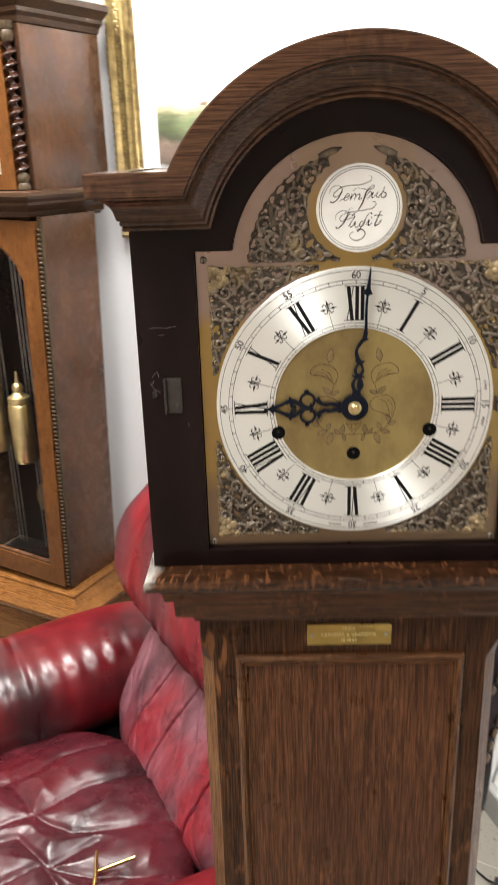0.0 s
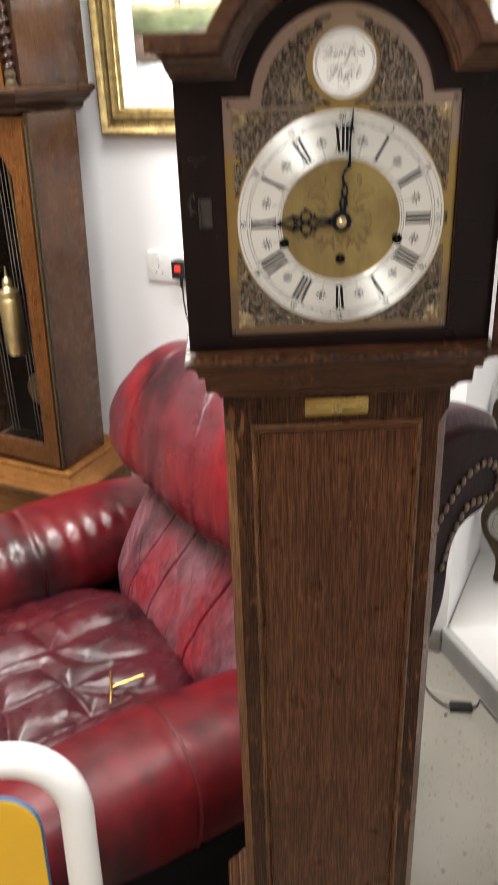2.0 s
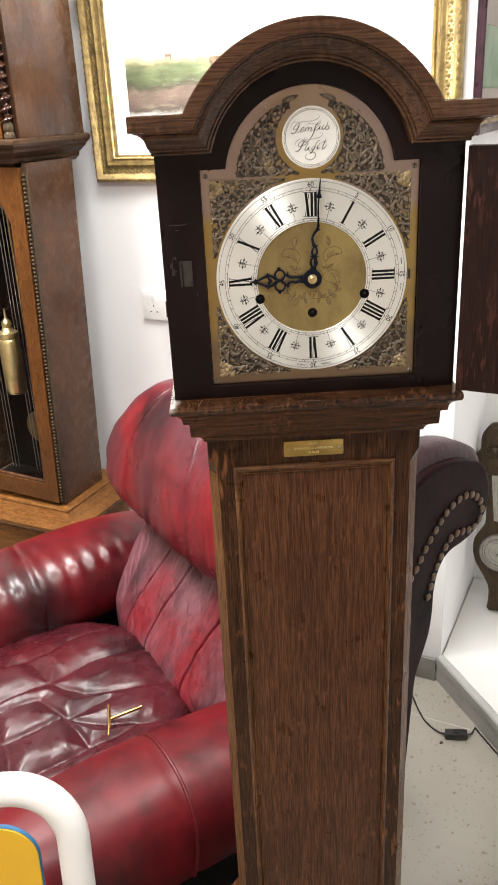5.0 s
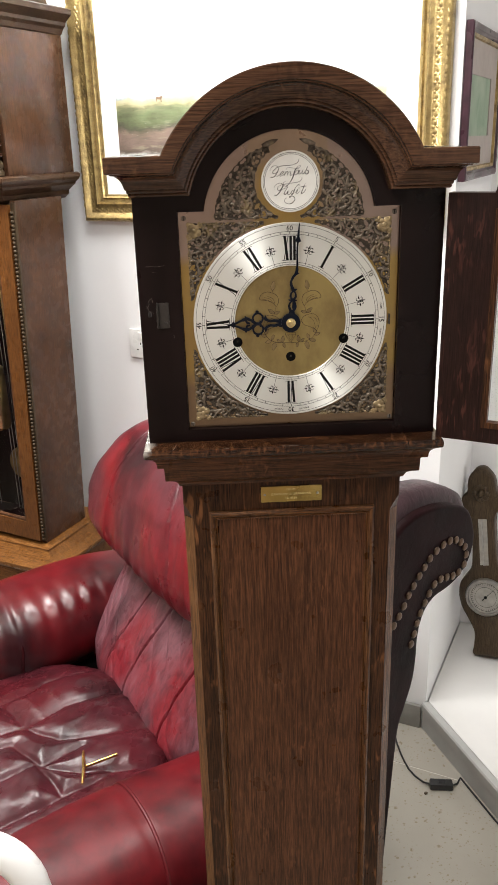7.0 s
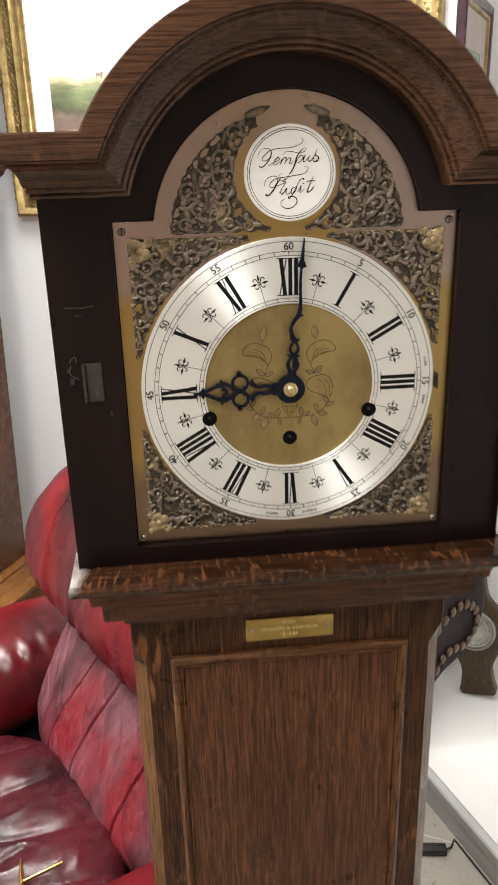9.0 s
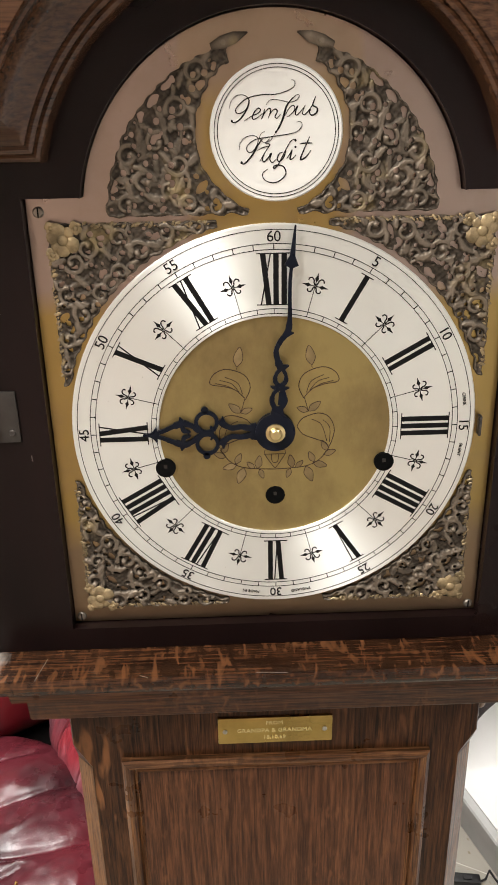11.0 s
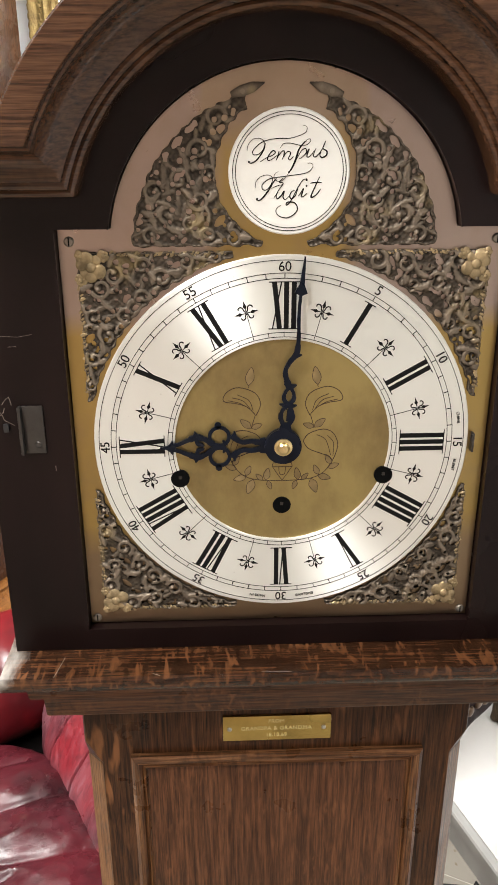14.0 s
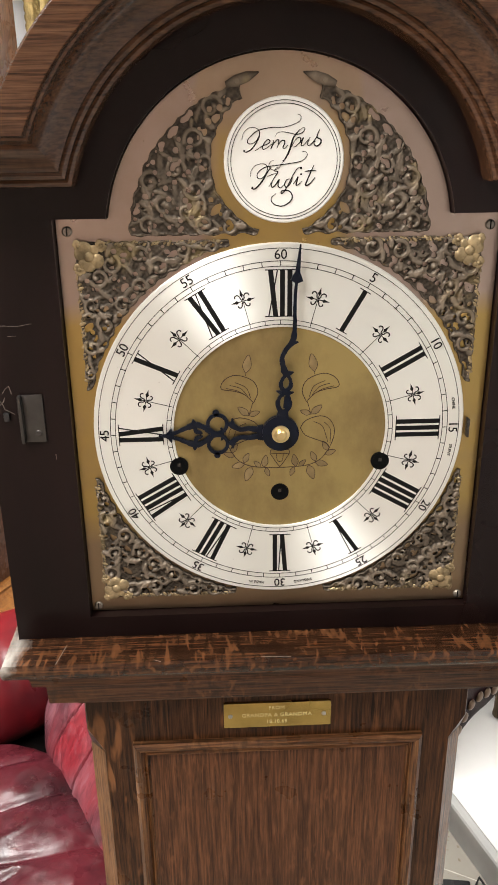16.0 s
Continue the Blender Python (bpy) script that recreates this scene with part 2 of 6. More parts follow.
worn_gilt = plain("rubbed gilt brass", (0.32, 0.245, 0.14), 0.50, 0.75, 0.5, 150, 0.5)
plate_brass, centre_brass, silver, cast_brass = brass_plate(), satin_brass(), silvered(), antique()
plaque_brass = plain("engraved plaque brass", (0.41, 0.290, 0.095), 0.26, 1.0, 0.2, 60)
bright_brass = plain("polished brass", (0.72, 0.5, 0.17), 0.2, 1.0, 0.15, 60)
old_brass = plain("dulled brass", (0.42, 0.3, 0.13), 0.38, 1.0, 0.3, 60)
screw_steel = plain("worn grey screw", (0.26, 0.235, 0.205), 0.4, 0.9, 0.3, 200)
dull_steel = plain("dull dark steel", (0.050, 0.045, 0.041), 0.30, 0.6, 0.3, 80)
pale_brass = plain("satin pale brass", (0.62, 0.49, 0.25), 0.32, 1.0, 0.15, 40)
steel = plain("grey steel", (0.42, 0.41, 0.39), 0.35, 1.0, 0.2, 80)
blued = plain("blued steel hands", (0.0035, 0.0055, 0.0115), 0.3, 0.0, 0.3, 120, spec=0.18)
ink = plain("black wax filling", (0.005, 0.005, 0.005), 0.5, 0, 0.3, 200, spec=0.15)
etched_pale = plain("pale brown etching", (0.24, 0.172, 0.080), 0.55, 0.5, 0.25, 150)
etched = plain("brown etched line", (0.045, 0.021, 0.010), 0.6, 0.3, 0.25, 150)
scratch_pale = plain("bare scratched wood", (0.12, 0.098, 0.083), 0.6, 0, 0.6, 900)
dark_hole = plain("dark winding hole", (0.003, 0.003, 0.003), 0.7, spec=0.05)
boss_white = plain("silver-white disc", (0.86, 0.86, 0.82), 0.4, 0.25, 0.03, 90)
dull_silver = plain("dull silver", (0.40, 0.385, 0.35), 0.45, 0.5, 0.15, 60)
engraved = plain("pale engraving", (0.78, 0.68, 0.36), 0.4, 0.6, 0.1, 200)


def red_leather(name, red, worn, dark, amount=0.5, gloss=0.28, shine=0.5, scale=5.0, crease=0.35, coat=0.0, streak=0.0):
    """Leather: the dye rubbed to plum and near-black in soft patches, with fine creases darkened in the colour too."""
    q = Mat(name)
    grain = q.cells(520, feature="F1")
    wrinkle = q.noise(30, q.map((1, 1, 0.6)), detail=6, rough=0.62, warp=1.0)
    lines = q.cells(26, q.map((1.3, 1.0, 0.45), (0, 0, 20)), feature="DISTANCE_TO_EDGE")
    blot = q.noise(scale, q.map((1, 1, 0.55), (0, 20, 0)), detail=4, rough=0.5)
    blot2 = q.noise(scale * 1.4, q.map((1, 1, 0.5), (0, 25, 0), (3, 1, 7)), detail=5, rough=0.6)
    col = q.mix(q.ramp(blot, [(0.34, 0.0), (0.52, amount)]), red, worn)
    col = q.mix(q.ramp(blot2, [(0.46, 0.0), (0.68, 0.9)]), col, dark)
    col = q.mix(q.ramp(wrinkle, [(0.34, crease), (0.48, 0.0)]), col, dark)
    pulled = q.noise(58, q.map((1.5, 1.0, 0.17), (0, 14, 0)), detail=5, rough=0.6, warp=0.6)
    if streak:                                # pulled folds: lit ridges and shaded valleys put into the colour
        col = q.mix(q.ramp(pulled, [(0.34, streak), (0.49, 0.0)]), col, dark)
        col = q.mix(q.ramp(pulled, [(0.56, 0.0), (0.72, streak * 0.55)]), col, [min(0.3, c * 2.2 + 0.012) for c in worn])
    q.set(color=col, rough=q.ramp(q.noise(14, detail=4), [(0.3, gloss), (0.72, gloss + 0.16)]), spec=shine, coat=coat, coat_rough=0.18,
          normal=q.bump(pulled, streak * 0.55, 0.005, q.bump(grain, 0.08, 0.0005, q.bump(q.ramp(lines, [(0.0, 0.0), (0.06, 1.0)]), crease * 0.10, 0.0010, q.bump(wrinkle, crease * 0.5, 0.004)))))
    return q.m


leather_arm = red_leather("deep red leather", (0.245, 0.0078, 0.0122), (0.110, 0.0058, 0.0090), (0.017, 0.0027, 0.0040), 0.85, 0.33, 0.28, 3.4, 0.16, 0.0)
leather_shiny = red_leather("polished red leather", (0.175, 0.0070, 0.0110), (0.105, 0.0056, 0.0090), (0.014, 0.0026, 0.0040), 0.80, 0.27, 0.60, 3.4, 0.0, 0.0)
leather_back = red_leather("rubbed red leather", (0.235, 0.0220, 0.0310), (0.225, 0.086, 0.104), (0.028, 0.0115, 0.0155), 1.0, 0.25, 0.42, 5.0, 0.34, 0.0, 0.42)
leather_head = red_leather("antiqued red leather", (0.200, 0.0100, 0.0150), (0.098, 0.0250, 0.0320), (0.018, 0.0062, 0.0085), 1.0, 0.25, 0.38, 3.4, 0.28, 0.0, 0.22)
leather_seat = red_leather("burgundy seat leather", (0.085, 0.0085, 0.0125), (0.058, 0.0100, 0.0150), (0.012, 0.0030, 0.0042), 0.8, 0.21, 0.42, 4.0, 0.25, 0.0, 0.25)
# near-black: shade low on the chair is put into this colour
leather_shaded = plain("chair leather painted shade-dark", (0.0042, 0.003, 0.003), 0.6, 0, 0.3, 60, spec=0.15)
leather_brown = red_leather("dark brown leather", (0.0110, 0.0030, 0.0036), (0.0160, 0.0046, 0.0054), (0.0045, 0.0015, 0.0018), 0.5, 0.36, 0.05, 6, 0.5)
stud_brass = plain("bronzed stud heads", (0.125, 0.085, 0.060), 0.40, 0.9, 0.3, 90)
leather_plum = red_leather("plum leather pad", (0.027, 0.011, 0.0145), (0.050, 0.025, 0.030), (0.008, 0.0035, 0.005), 0.8, 0.30, 0.26, 9, 0.6, 0.0, 0.3)


def wall_paint(name, colour, dirt=0.05):
    q = Mat(name)
    f = q.noise(3.5, detail=6, rough=0.6)
    q.set(color=q.ramp(f, [(0.3, [c * (1 - dirt) for c in colour]), (0.7, colour)]), rough=0.62, normal=q.bump(q.noise(240, detail=3), 0.12, 0.0008, q.bump(q.noise(9, detail=3), 0.06, 0.004)))
    return q.m


# two tones for unseen walls, chosen for bounce light and brass reflections
dim_wall = wall_paint("brown tone for an unseen wall", (0.30, 0.25, 0.215))
pink_wall = wall_paint("pink tone for an unseen wall", (0.62, 0.505, 0.435))
white_wall = wall_paint("white wall paint", (0.88, 0.88, 0.885), 0.03)
ceiling_white = wall_paint("ceiling white", (0.78, 0.77, 0.75))
shelf_white = wall_paint("scuffed white board", (0.80, 0.79, 0.77), 0.08)
kerb_grey = wall_paint("grey painted kerb", (0.52, 0.52, 0.50), 0.3)
skirt_grey = wall_paint("grubby grey skirting", (0.36, 0.35, 0.32), 0.5)
joint_grey = plain("tile grout", (0.60, 0.575, 0.51), 0.8)


def terrazzo():
    q = Mat("cream speckled tile")
    cloud = q.noise(2.2, detail=5)
    col = q.ramp(cloud, [(0.3, (0.325, 0.303, 0.256)), (0.7, (0.42, 0.398, 0.343))])
    col = q.mix(q.math("MULTIPLY", q.rand(), 0.15), col, (0.46, 0.41, 0.33))
    for scale, seed, lo, hi, tint in ((30, 0, 0.10, 0.19, (0.205, 0.155, 0.078)), (50, 4, 0.11, 0.20, (0.225, 0.172, 0.092)), (95, 9, 0.13, 0.24, (0.26, 0.212, 0.130))):
        vec = q.map((1, 1, 0), loc=(seed, seed * 2, 0))
        wob = q.mix(0.012, vec, q.noise(130, detail=2), "ADD")
        d = q.cells(scale, wob)
        some = q.ramp(q.noise(11, q.map((1, 1, 1), loc=(seed, 2, 1)), detail=4), [(0.45, 0.0), (0.53, 0.75)])
        col = q.mix(q.math("MULTIPLY", q.ramp(d, [(lo, 1.0), (hi, 0.0)]), some), col, tint)
    q.set(color=col, rough=q.ramp(q.noise(12, detail=4), [(0.3, 0.34), (0.7, 0.55)]), normal=q.bump(q.noise(90, detail=3), 0.05, 0.001))
    return q.m


tile_mat = terrazzo()


def gilt():
    q = Mat("gilded carved frame")
    wear = q.noise(38, detail=5, rough=0.65)
    col = q.mix(q.ramp(wear, [(0.42, 0.0), (0.68, 0.9)]), (0.45, 0.33, 0.135), (0.16, 0.11, 0.052))
    q.set(color=col, metal=0.75, rough=q.ramp(wear, [(0.3, 0.26), (0.7, 0.5)]), normal=q.bump(q.noise(170, detail=4), 0.5, 0.002))
    return q.m


gold = gilt()
mat_board = plain("white mount board", (0.83, 0.83, 0.81), 0.6, 0, 0.02)
grey_mount = plain("taupe mount board", (0.42, 0.37, 0.34), 0.7, 0, 0.05)
plum_frame = plain("plum-black frame", (0.045, 0.016, 0.026), 0.3, 0, 0.4, 40)
black_rubber = plain("black rubber", (0.016, 0.016, 0.017), 0.62, 0, 0.3, 60, 0.3)
black_plastic = plain("black plastic", (0.013, 0.013, 0.014), 0.35)
white_plastic = plain("white plastic", (0.80, 0.80, 0.78), 0.3, 0, 0.03)
white_tube = plain("white powder-coated tube", (0.82, 0.815, 0.80), 0.3, 0, 0.01, 6)
yellow_sign = plain("yellow sign vinyl", (0.72, 0.42, 0.02), 0.35, 0, 0.04, 14)
blue_edge = plain("blue board edge", (0.03, 0.16, 0.34), 0.4)
sign_green = plain("green vinyl", (0.04, 0.32, 0.045), 0.35, 0, 0.05)
sign_red = plain("red vinyl", (0.60, 0.045, 0.03), 0.35, 0, 0.05)
sign_black = plain("black vinyl", (0.012, 0.012, 0.012), 0.4)


def lit(name, colour, power):
    return Mat(name).set(color=(0, 0, 0), emit=colour, power=power).m


lamp_face = lit("lit diffuser", (1.0, 0.95, 0.88), 6.0)
red_neon = lit("lit red switch", (1.0, 0.05, 0.03), 1.6)


def clear_glass(name="window glass"):
    q = Mat(name)
    q.set(color=(0.98, 0.99, 0.98), rough=0.02, trans=1.0, ior=1.12)
    return q.m


glass = clear_glass()


def landscape():
    """A watercolour: pale sky, far hills, striped meadows, a reddish bank and bright water."""
    q = Mat("landscape watercolour")
    z, x = q.axis(2), q.axis(0)
    wob = q.math("MULTIPLY", q.math("SUBTRACT", q.noise(8, q.map((1, 1, 1.5)), detail=6, rough=0.6), 0.5), 0.085)
    h = q.math("ADD", z, wob)
    h = q.math("MULTIPLY", h, 2.12)
    col = q.ramp(h, [(0.0, (0.62, 0.70, 0.73)), (0.05, (0.56, 0.65, 0.69)), (0.075, (0.30, 0.27, 0.25)), (0.09, (0.075, 0.055, 0.042)), (0.13, (0.15, 0.10, 0.080)), (0.19, (0.185, 0.122, 0.098)), (0.215, (0.060, 0.058, 0.036)), (0.24, (0.085, 0.105, 0.046)),
                     (0.285, (0.135, 0.160, 0.074)), (0.315, (0.20, 0.205, 0.105)), (0.34, (0.36, 0.325, 0.185)), (0.365, (0.42, 0.385, 0.25)), (0.378, (0.30, 0.345, 0.35)), (0.392, (0.52, 0.58, 0.60)), (0.41, (0.72, 0.76, 0.78)), (0.7, (0.82, 0.84, 0.84))])
    streak = q.noise(26, q.map((0.35, 1, 1.9)), detail=6, rough=0.65)
    ground = q.ramp(h, [(0.34, 1.0), (0.375, 0.0)])
    col = q.mix(q.math("MULTIPLY", q.ramp(streak, [(0.36, 0.55), (0.52, 0.0)]), ground), col, (0.045, 0.050, 0.026))
    col = q.mix(q.math("MULTIPLY", q.ramp(streak, [(0.56, 0.0), (0.70, 0.55)]), ground), col, (0.36, 0.35, 0.23))
    water = q.noise(13, q.map((0.6, 1, 1.6), loc=(2, 0, 5)), detail=5)
    col = q.mix(q.math("MULTIPLY", q.ramp(water, [(0.54, 0.0), (0.60, 0.9)]), q.math("MULTIPLY", q.ramp(h, [(0.13, 1.0), (0.20, 0.0)]), q.ramp(x, [(0.16, 0.0), (0.24, 1.0)]))), col, (0.74, 0.77, 0.78))
    q.set(color=col, rough=0.6)
    return q.m


def green_print():
    q = Mat("pale green print")
    q.set(color=q.ramp(q.noise(9, detail=4, warp=1), [(0.3, (0.20, 0.30, 0.20)), (0.7, (0.36, 0.44, 0.33))]), rough=0.6)
    return q.m


paint_mat, print_mat = landscape(), green_print()
cow_brown = plain("brown paint", (0.15, 0.092, 0.056), 0.6, 0, 0.55, 110)

# ---- mesh helpers ----


def finish(bm, smooth=False, angle=35):
    bmesh.ops.recalc_face_normals(bm, faces=bm.faces)
    if smooth:
        for f in bm.faces:
            f.smooth = True
        for e in bm.edges:
            e.smooth = len(e.link_faces) == 2 and e.calc_face_angle(0) < radians(angle)


def part(name, bm, material, parent=None, label="", smooth=True, angle=35, m=None):
    """Links a bmesh as one mesh object under a thing or a part."""
    finish(bm, smooth, angle)
    data = bpy.data.meshes.new(name)
    bm.to_mesh(data)
    bm.free()
    data.materials.append(material)
    ob = new(name, data)
    if parent:
        ob.parent = parent
    if m is not None:
        ob.matrix_basis = m
    return tagged(ob, label)


def thing(name, label, category, m=None, group="", kind=""):
    ob = new(name)
    ob.empty_display_size = 0.1
    ob.matrix_basis = m or Matrix()
    return tagged(ob, label, category, group, kind)


def box(bm, x0, x1, y0, y1, z0, z1, bevel=0.0, m=None):
    r = bmesh.ops.create_cube(bm, size=1.0, matrix=Matrix.LocRotScale(((x0 + x1) / 2, (y0 + y1) / 2, (z0 + z1) / 2), None, (x1 - x0, y1 - y0, z1 - z0)))
    vs = r["verts"]
    if bevel:
        es = list({e for v in vs for e in v.link_edges})
        out = bmesh.ops.bevel(bm, geom=es, offset=bevel, segments=2, affect="EDGES", profile=0.6)
        vs = list({v for f in out["faces"] for v in f.verts} | {v for v in vs if v.is_valid})
    if m is not None:
        bmesh.ops.transform(bm, matrix=m, verts=[v for v in vs if v.is_valid])
    return bm


def B(*a, **k):
    return box(bmesh.new(), *a, **k)


def loft(bm, rings, closed=True, cap=False):
    """Joins rings of equal length with quads."""
    rows = [[bm.verts.new(p) for p in ring] for ring in rings]
    n = len(rows[0])
    for a, b in zip(rows, rows[1:]):
        for i in range(n if closed else n - 1):
            j = (i + 1) % n
            try:
                bm.faces.new((a[i], a[j], b[j], b[i]))
            except ValueError:
                pass
    if cap:
        bm.faces.new(rows[0])
        bm.faces.new(rows[-1])
    return bm


def frame_loft(x0, x1, z0, z1, profile, bm=None):
    """A mitred moulding round a rectangle in the xz plane; profile: rows of (inset, y)."""
    return loft(bm or bmesh.new(), [[(x0 + d, y, z0 + d), (x1 - d, y, z0 + d), (x1 - d, y, z1 - d), (x0 + d, y, z1 - d)] for d, y in profile])


def tube(bm, pts, radius, n=8, cap=True, flat=1.0, up=Vector((0, 1, 0))):
    """A tube along points; radius: a number or one for each point."""
    pts = [Vector(p) for p in pts]
    rs = radius if isinstance(radius, (list, tuple)) else [radius] * len(pts)
    rings, prev = [], None
    for i, p in enumerate(pts):
        d = (pts[min(i + 1, len(pts) - 1)] - pts[max(i - 1, 0)]).normalized()
        a = prev if prev else (up if abs(d.dot(up)) < 0.95 else Vector((1, 0, 0)))
        a = (a - d * a.dot(d)).normalized()
        b = d.cross(a)
        prev = a
        rings.append([p + (a * math.cos(2 * math.pi * k / n) * flat + b * math.sin(2 * math.pi * k / n)) * rs[i] for k in range(n)])
    return loft(bm, rings, True, cap)


def lathe(bm, profile, n=32, m=None, cap=True):
    """Turns (radius, height) rows about z."""
    rings = [[Vector((r * math.cos(2 * math.pi * k / n), r * math.sin(2 * math.pi * k / n), h)) for k in range(n)] for r, h in profile]
    if m is not None:
        rings = [[m @ p for p in ring] for ring in rings]
    return loft(bm, rings, True, cap)


def disc_y(bm, x, z, y0, y1, r, n=32, bevel=0.0):
    """A disc facing the front (-y), from y1 at its back to y0 at its face."""
    rows = [(r, y1), (r, y0 + bevel), (max(r - bevel, 1e-5), y0)]
    return loft(bm, [[(x + rr * math.cos(2 * math.pi * k / n), y, z + rr * math.sin(2 * math.pi * k / n)) for k in range(n)] for rr, y in rows], True, True)


def ribbon(bm, pts, widths, y0, y1):
    """A flat strip in the xz plane along (x, z) points, from y1 (back) to y0 (face)."""
    ws = widths if isinstance(widths, (list, tuple)) else [widths] * len(pts)
    lo, hi = [], []
    for i, (x, z) in enumerate(pts):
        a, b = pts[max(i - 1, 0)], pts[min(i + 1, len(pts) - 1)]
        dx, dz = b[0] - a[0], b[1] - a[1]
        s = math.hypot(dx, dz) or 1
        nx, nz = -dz / s * ws[i] / 2, dx / s * ws[i] / 2
        lo.append((x - nx, z - nz))
        hi.append((x + nx, z + nz))
    rings = [[(a[0], y1, a[1]), (a[0], y0, a[1]), (b[0], y0, b[1]), (b[0], y1, b[1])] for a, b in zip(lo, hi)]
    return loft(bm, rings, True, True)


def slab(bm, outline, y0, y1):
    """An outline of (x, z) points made thick between y0 and y1."""
    return loft(bm, [[(x, y, z) for x, z in outline] for y in (y0, y1)], True, True)


def ray_out(c, poly, ang):
    """How far a ray from c runs to the outline of poly."""
    dx, dz = math.cos(ang), math.sin(ang)
    best = 0
    for (ax, az), (bx, bz) in zip(poly, poly[1:] + poly[:1]):
        ex, ez = bx - ax, bz - az
        den = dx * ez - dz * ex
        if abs(den) < 1e-12:
            continue
        s = ((ax - c[0]) * ez - (az - c[1]) * ex) / den
        w = ((ax - c[0]) * dz - (az - c[1]) * dx) / den
        if s > 0 and -1e-6 <= w <= 1 + 1e-6:
            best = max(best, s)
    return best


def board_with_hole(outer, inner, c, y0, y1, n=180):
    """A board between two outlines, from face y0 to back y1."""
    angs = {round(2 * math.pi * k / n, 6) for k in range(n)}
    for x, z in outer + inner:
        a = math.atan2(z - c[1], x - c[0]) % (2 * math.pi)
        angs |= {round((a + e) % (2 * math.pi), 6) for e in (-0.0004, 0, 0.0004)}
    angs = sorted(angs)

    def ring(poly, y):
        return [(c[0] + math.cos(a) * ray_out(c, poly, a), y, c[1] + math.sin(a) * ray_out(c, poly, a)) for a in angs]
    return loft(bmesh.new(), [ring(inner, y1), ring(inner, y0), ring(outer, y0), ring(outer, y1), ring(inner, y1)])


def letters(text, size, shear=0.0, space=1.0, depth=0.0002, bold=0.0):
    """Lettering in the built-in font as a bmesh, in the xz plane, centred, facing -y."""
    c = bpy.data.curves.new("lettering", "FONT")
    c.body, c.size, c.shear, c.space_character, c.extrude, c.offset = text, size, shear, space, depth, bold
    c.align_x, c.align_y = "CENTER", "CENTER"
    c.resolution_u = 3
    ob = bpy.data.objects.new("lettering", c)
    data = bpy.data.meshes.new_from_object(ob)
    bm = bmesh.new()
    bm.from_mesh(data)
    bmesh.ops.transform(bm, matrix=Matrix.Rotation(math.pi / 2, 4, "X"), verts=bm.verts)
    bpy.data.objects.remove(ob)
    bpy.data.curves.remove(c)
    bpy.data.meshes.remove(data)
    return bm


def merge(bm, other, m=None):
    """Adds another bmesh to bm."""
    if m is not None:
        bmesh.ops.transform(other, matrix=m, verts=other.verts)
    data = bpy.data.meshes.new("tmp")
    other.to_mesh(data)
    other.free()
    bm.from_mesh(data)
    bpy.data.meshes.remove(data)
    return bm


def pillow(size, p=4.0, n=28, bulge=None, m=None):
    """A stuffed, rounded block of half-sizes size; bulge(q): how far the surface moves out at the unit point q."""
    bm = bmesh.new()
    verts = {}

    def at(q):
        key = tuple(round(v, 5) for v in q)
        if key not in verts:
            k = sum(abs(v) ** p for v in q) ** (1 / p)
            d = Vector(q) / k
            pos = Vector((d.x * size[0], d.y * size[1], d.z * size[2]))
            if bulge:
                nrm = Vector((math.copysign(abs(d.x) ** (p - 1), d.x) / size[0], math.copysign(abs(d.y) ** (p - 1), d.y) / size[1], math.copysign(abs(d.z) ** (p - 1), d.z) / size[2])).normalized()
                pos += nrm * bulge(d, pos)
            verts[key] = bm.verts.new(m @ pos if m is not None else pos)
        return verts[key]

    g = [math.tan((-1 + 2 * i / n) * math.pi / 4) for i in range(n + 1)]
    for ax in range(3):
        for s in (-1, 1):
            for i in range(n):
                for j in range(n):
                    quad = []
                    for a, b in ((g[i], g[j]), (g[i + 1], g[j]), (g[i + 1], g[j + 1]), (g[i], g[j + 1])):
                        q = [0, 0, 0]
                        q[ax], q[(ax + 1) % 3], q[(ax + 2) % 3] = s, a, b
                        quad.append(at(q))
                    bm.faces.new(quad)
    return bm


def arc(cx, cz, r, a0, a1, n):
    return [(cx + r * math.cos(radians(a0 + (a1 - a0) * k / n)), cz + r * math.sin(radians(a0 + (a1 - a0) * k / n))) for k in range(n + 1)]


def solo(name, bm, material, m, label, category, kind="", smooth=False):
    ob = part(name, bm, material, None, label, smooth)
    ob.matrix_basis = m
    return tagged(ob, label, category, "", kind)


# ---- the shop ----
WALL_V, CORNER_U = 1.267, -0.108
U0, U1, V0, ALC_V = -2.7, 2.1, -2.6, 1.745
R0 = shop(0, 0, 0)
solo("wall_north", B(U0 - 0.15, CORNER_U, WALL_V, WALL_V + 0.12, 0, CEIL), white_wall, R0, "white painted plaster wall behind the clocks", "wall", "structure")
solo("wall_return", B(CORNER_U - 0.12, CORNER_U, WALL_V + 0.12, ALC_V + 0.12, 0, CEIL), white_wall, R0, "white side wall of the display recess", "wall", "structure")
solo("wall_recess", B(CORNER_U, U1 + 0.12, ALC_V, ALC_V + 0.12, 0, CEIL), white_wall, R0, "white back wall of the display recess", "wall", "structure")
# the next three walls are out of view, added to steer bounce and reflections
solo("wall_west", B(U0 - 0.15, U0, V0, WALL_V, 0, CEIL), dim_wall, R0, "unseen closing wall, brown to keep bounce light down", "wall", "structure")
solo("wall_east", B(U1, U1 + 0.12, V0, ALC_V, 0, CEIL), white_wall, R0, "unseen closing wall, white to bounce light from the right", "wall", "structure")
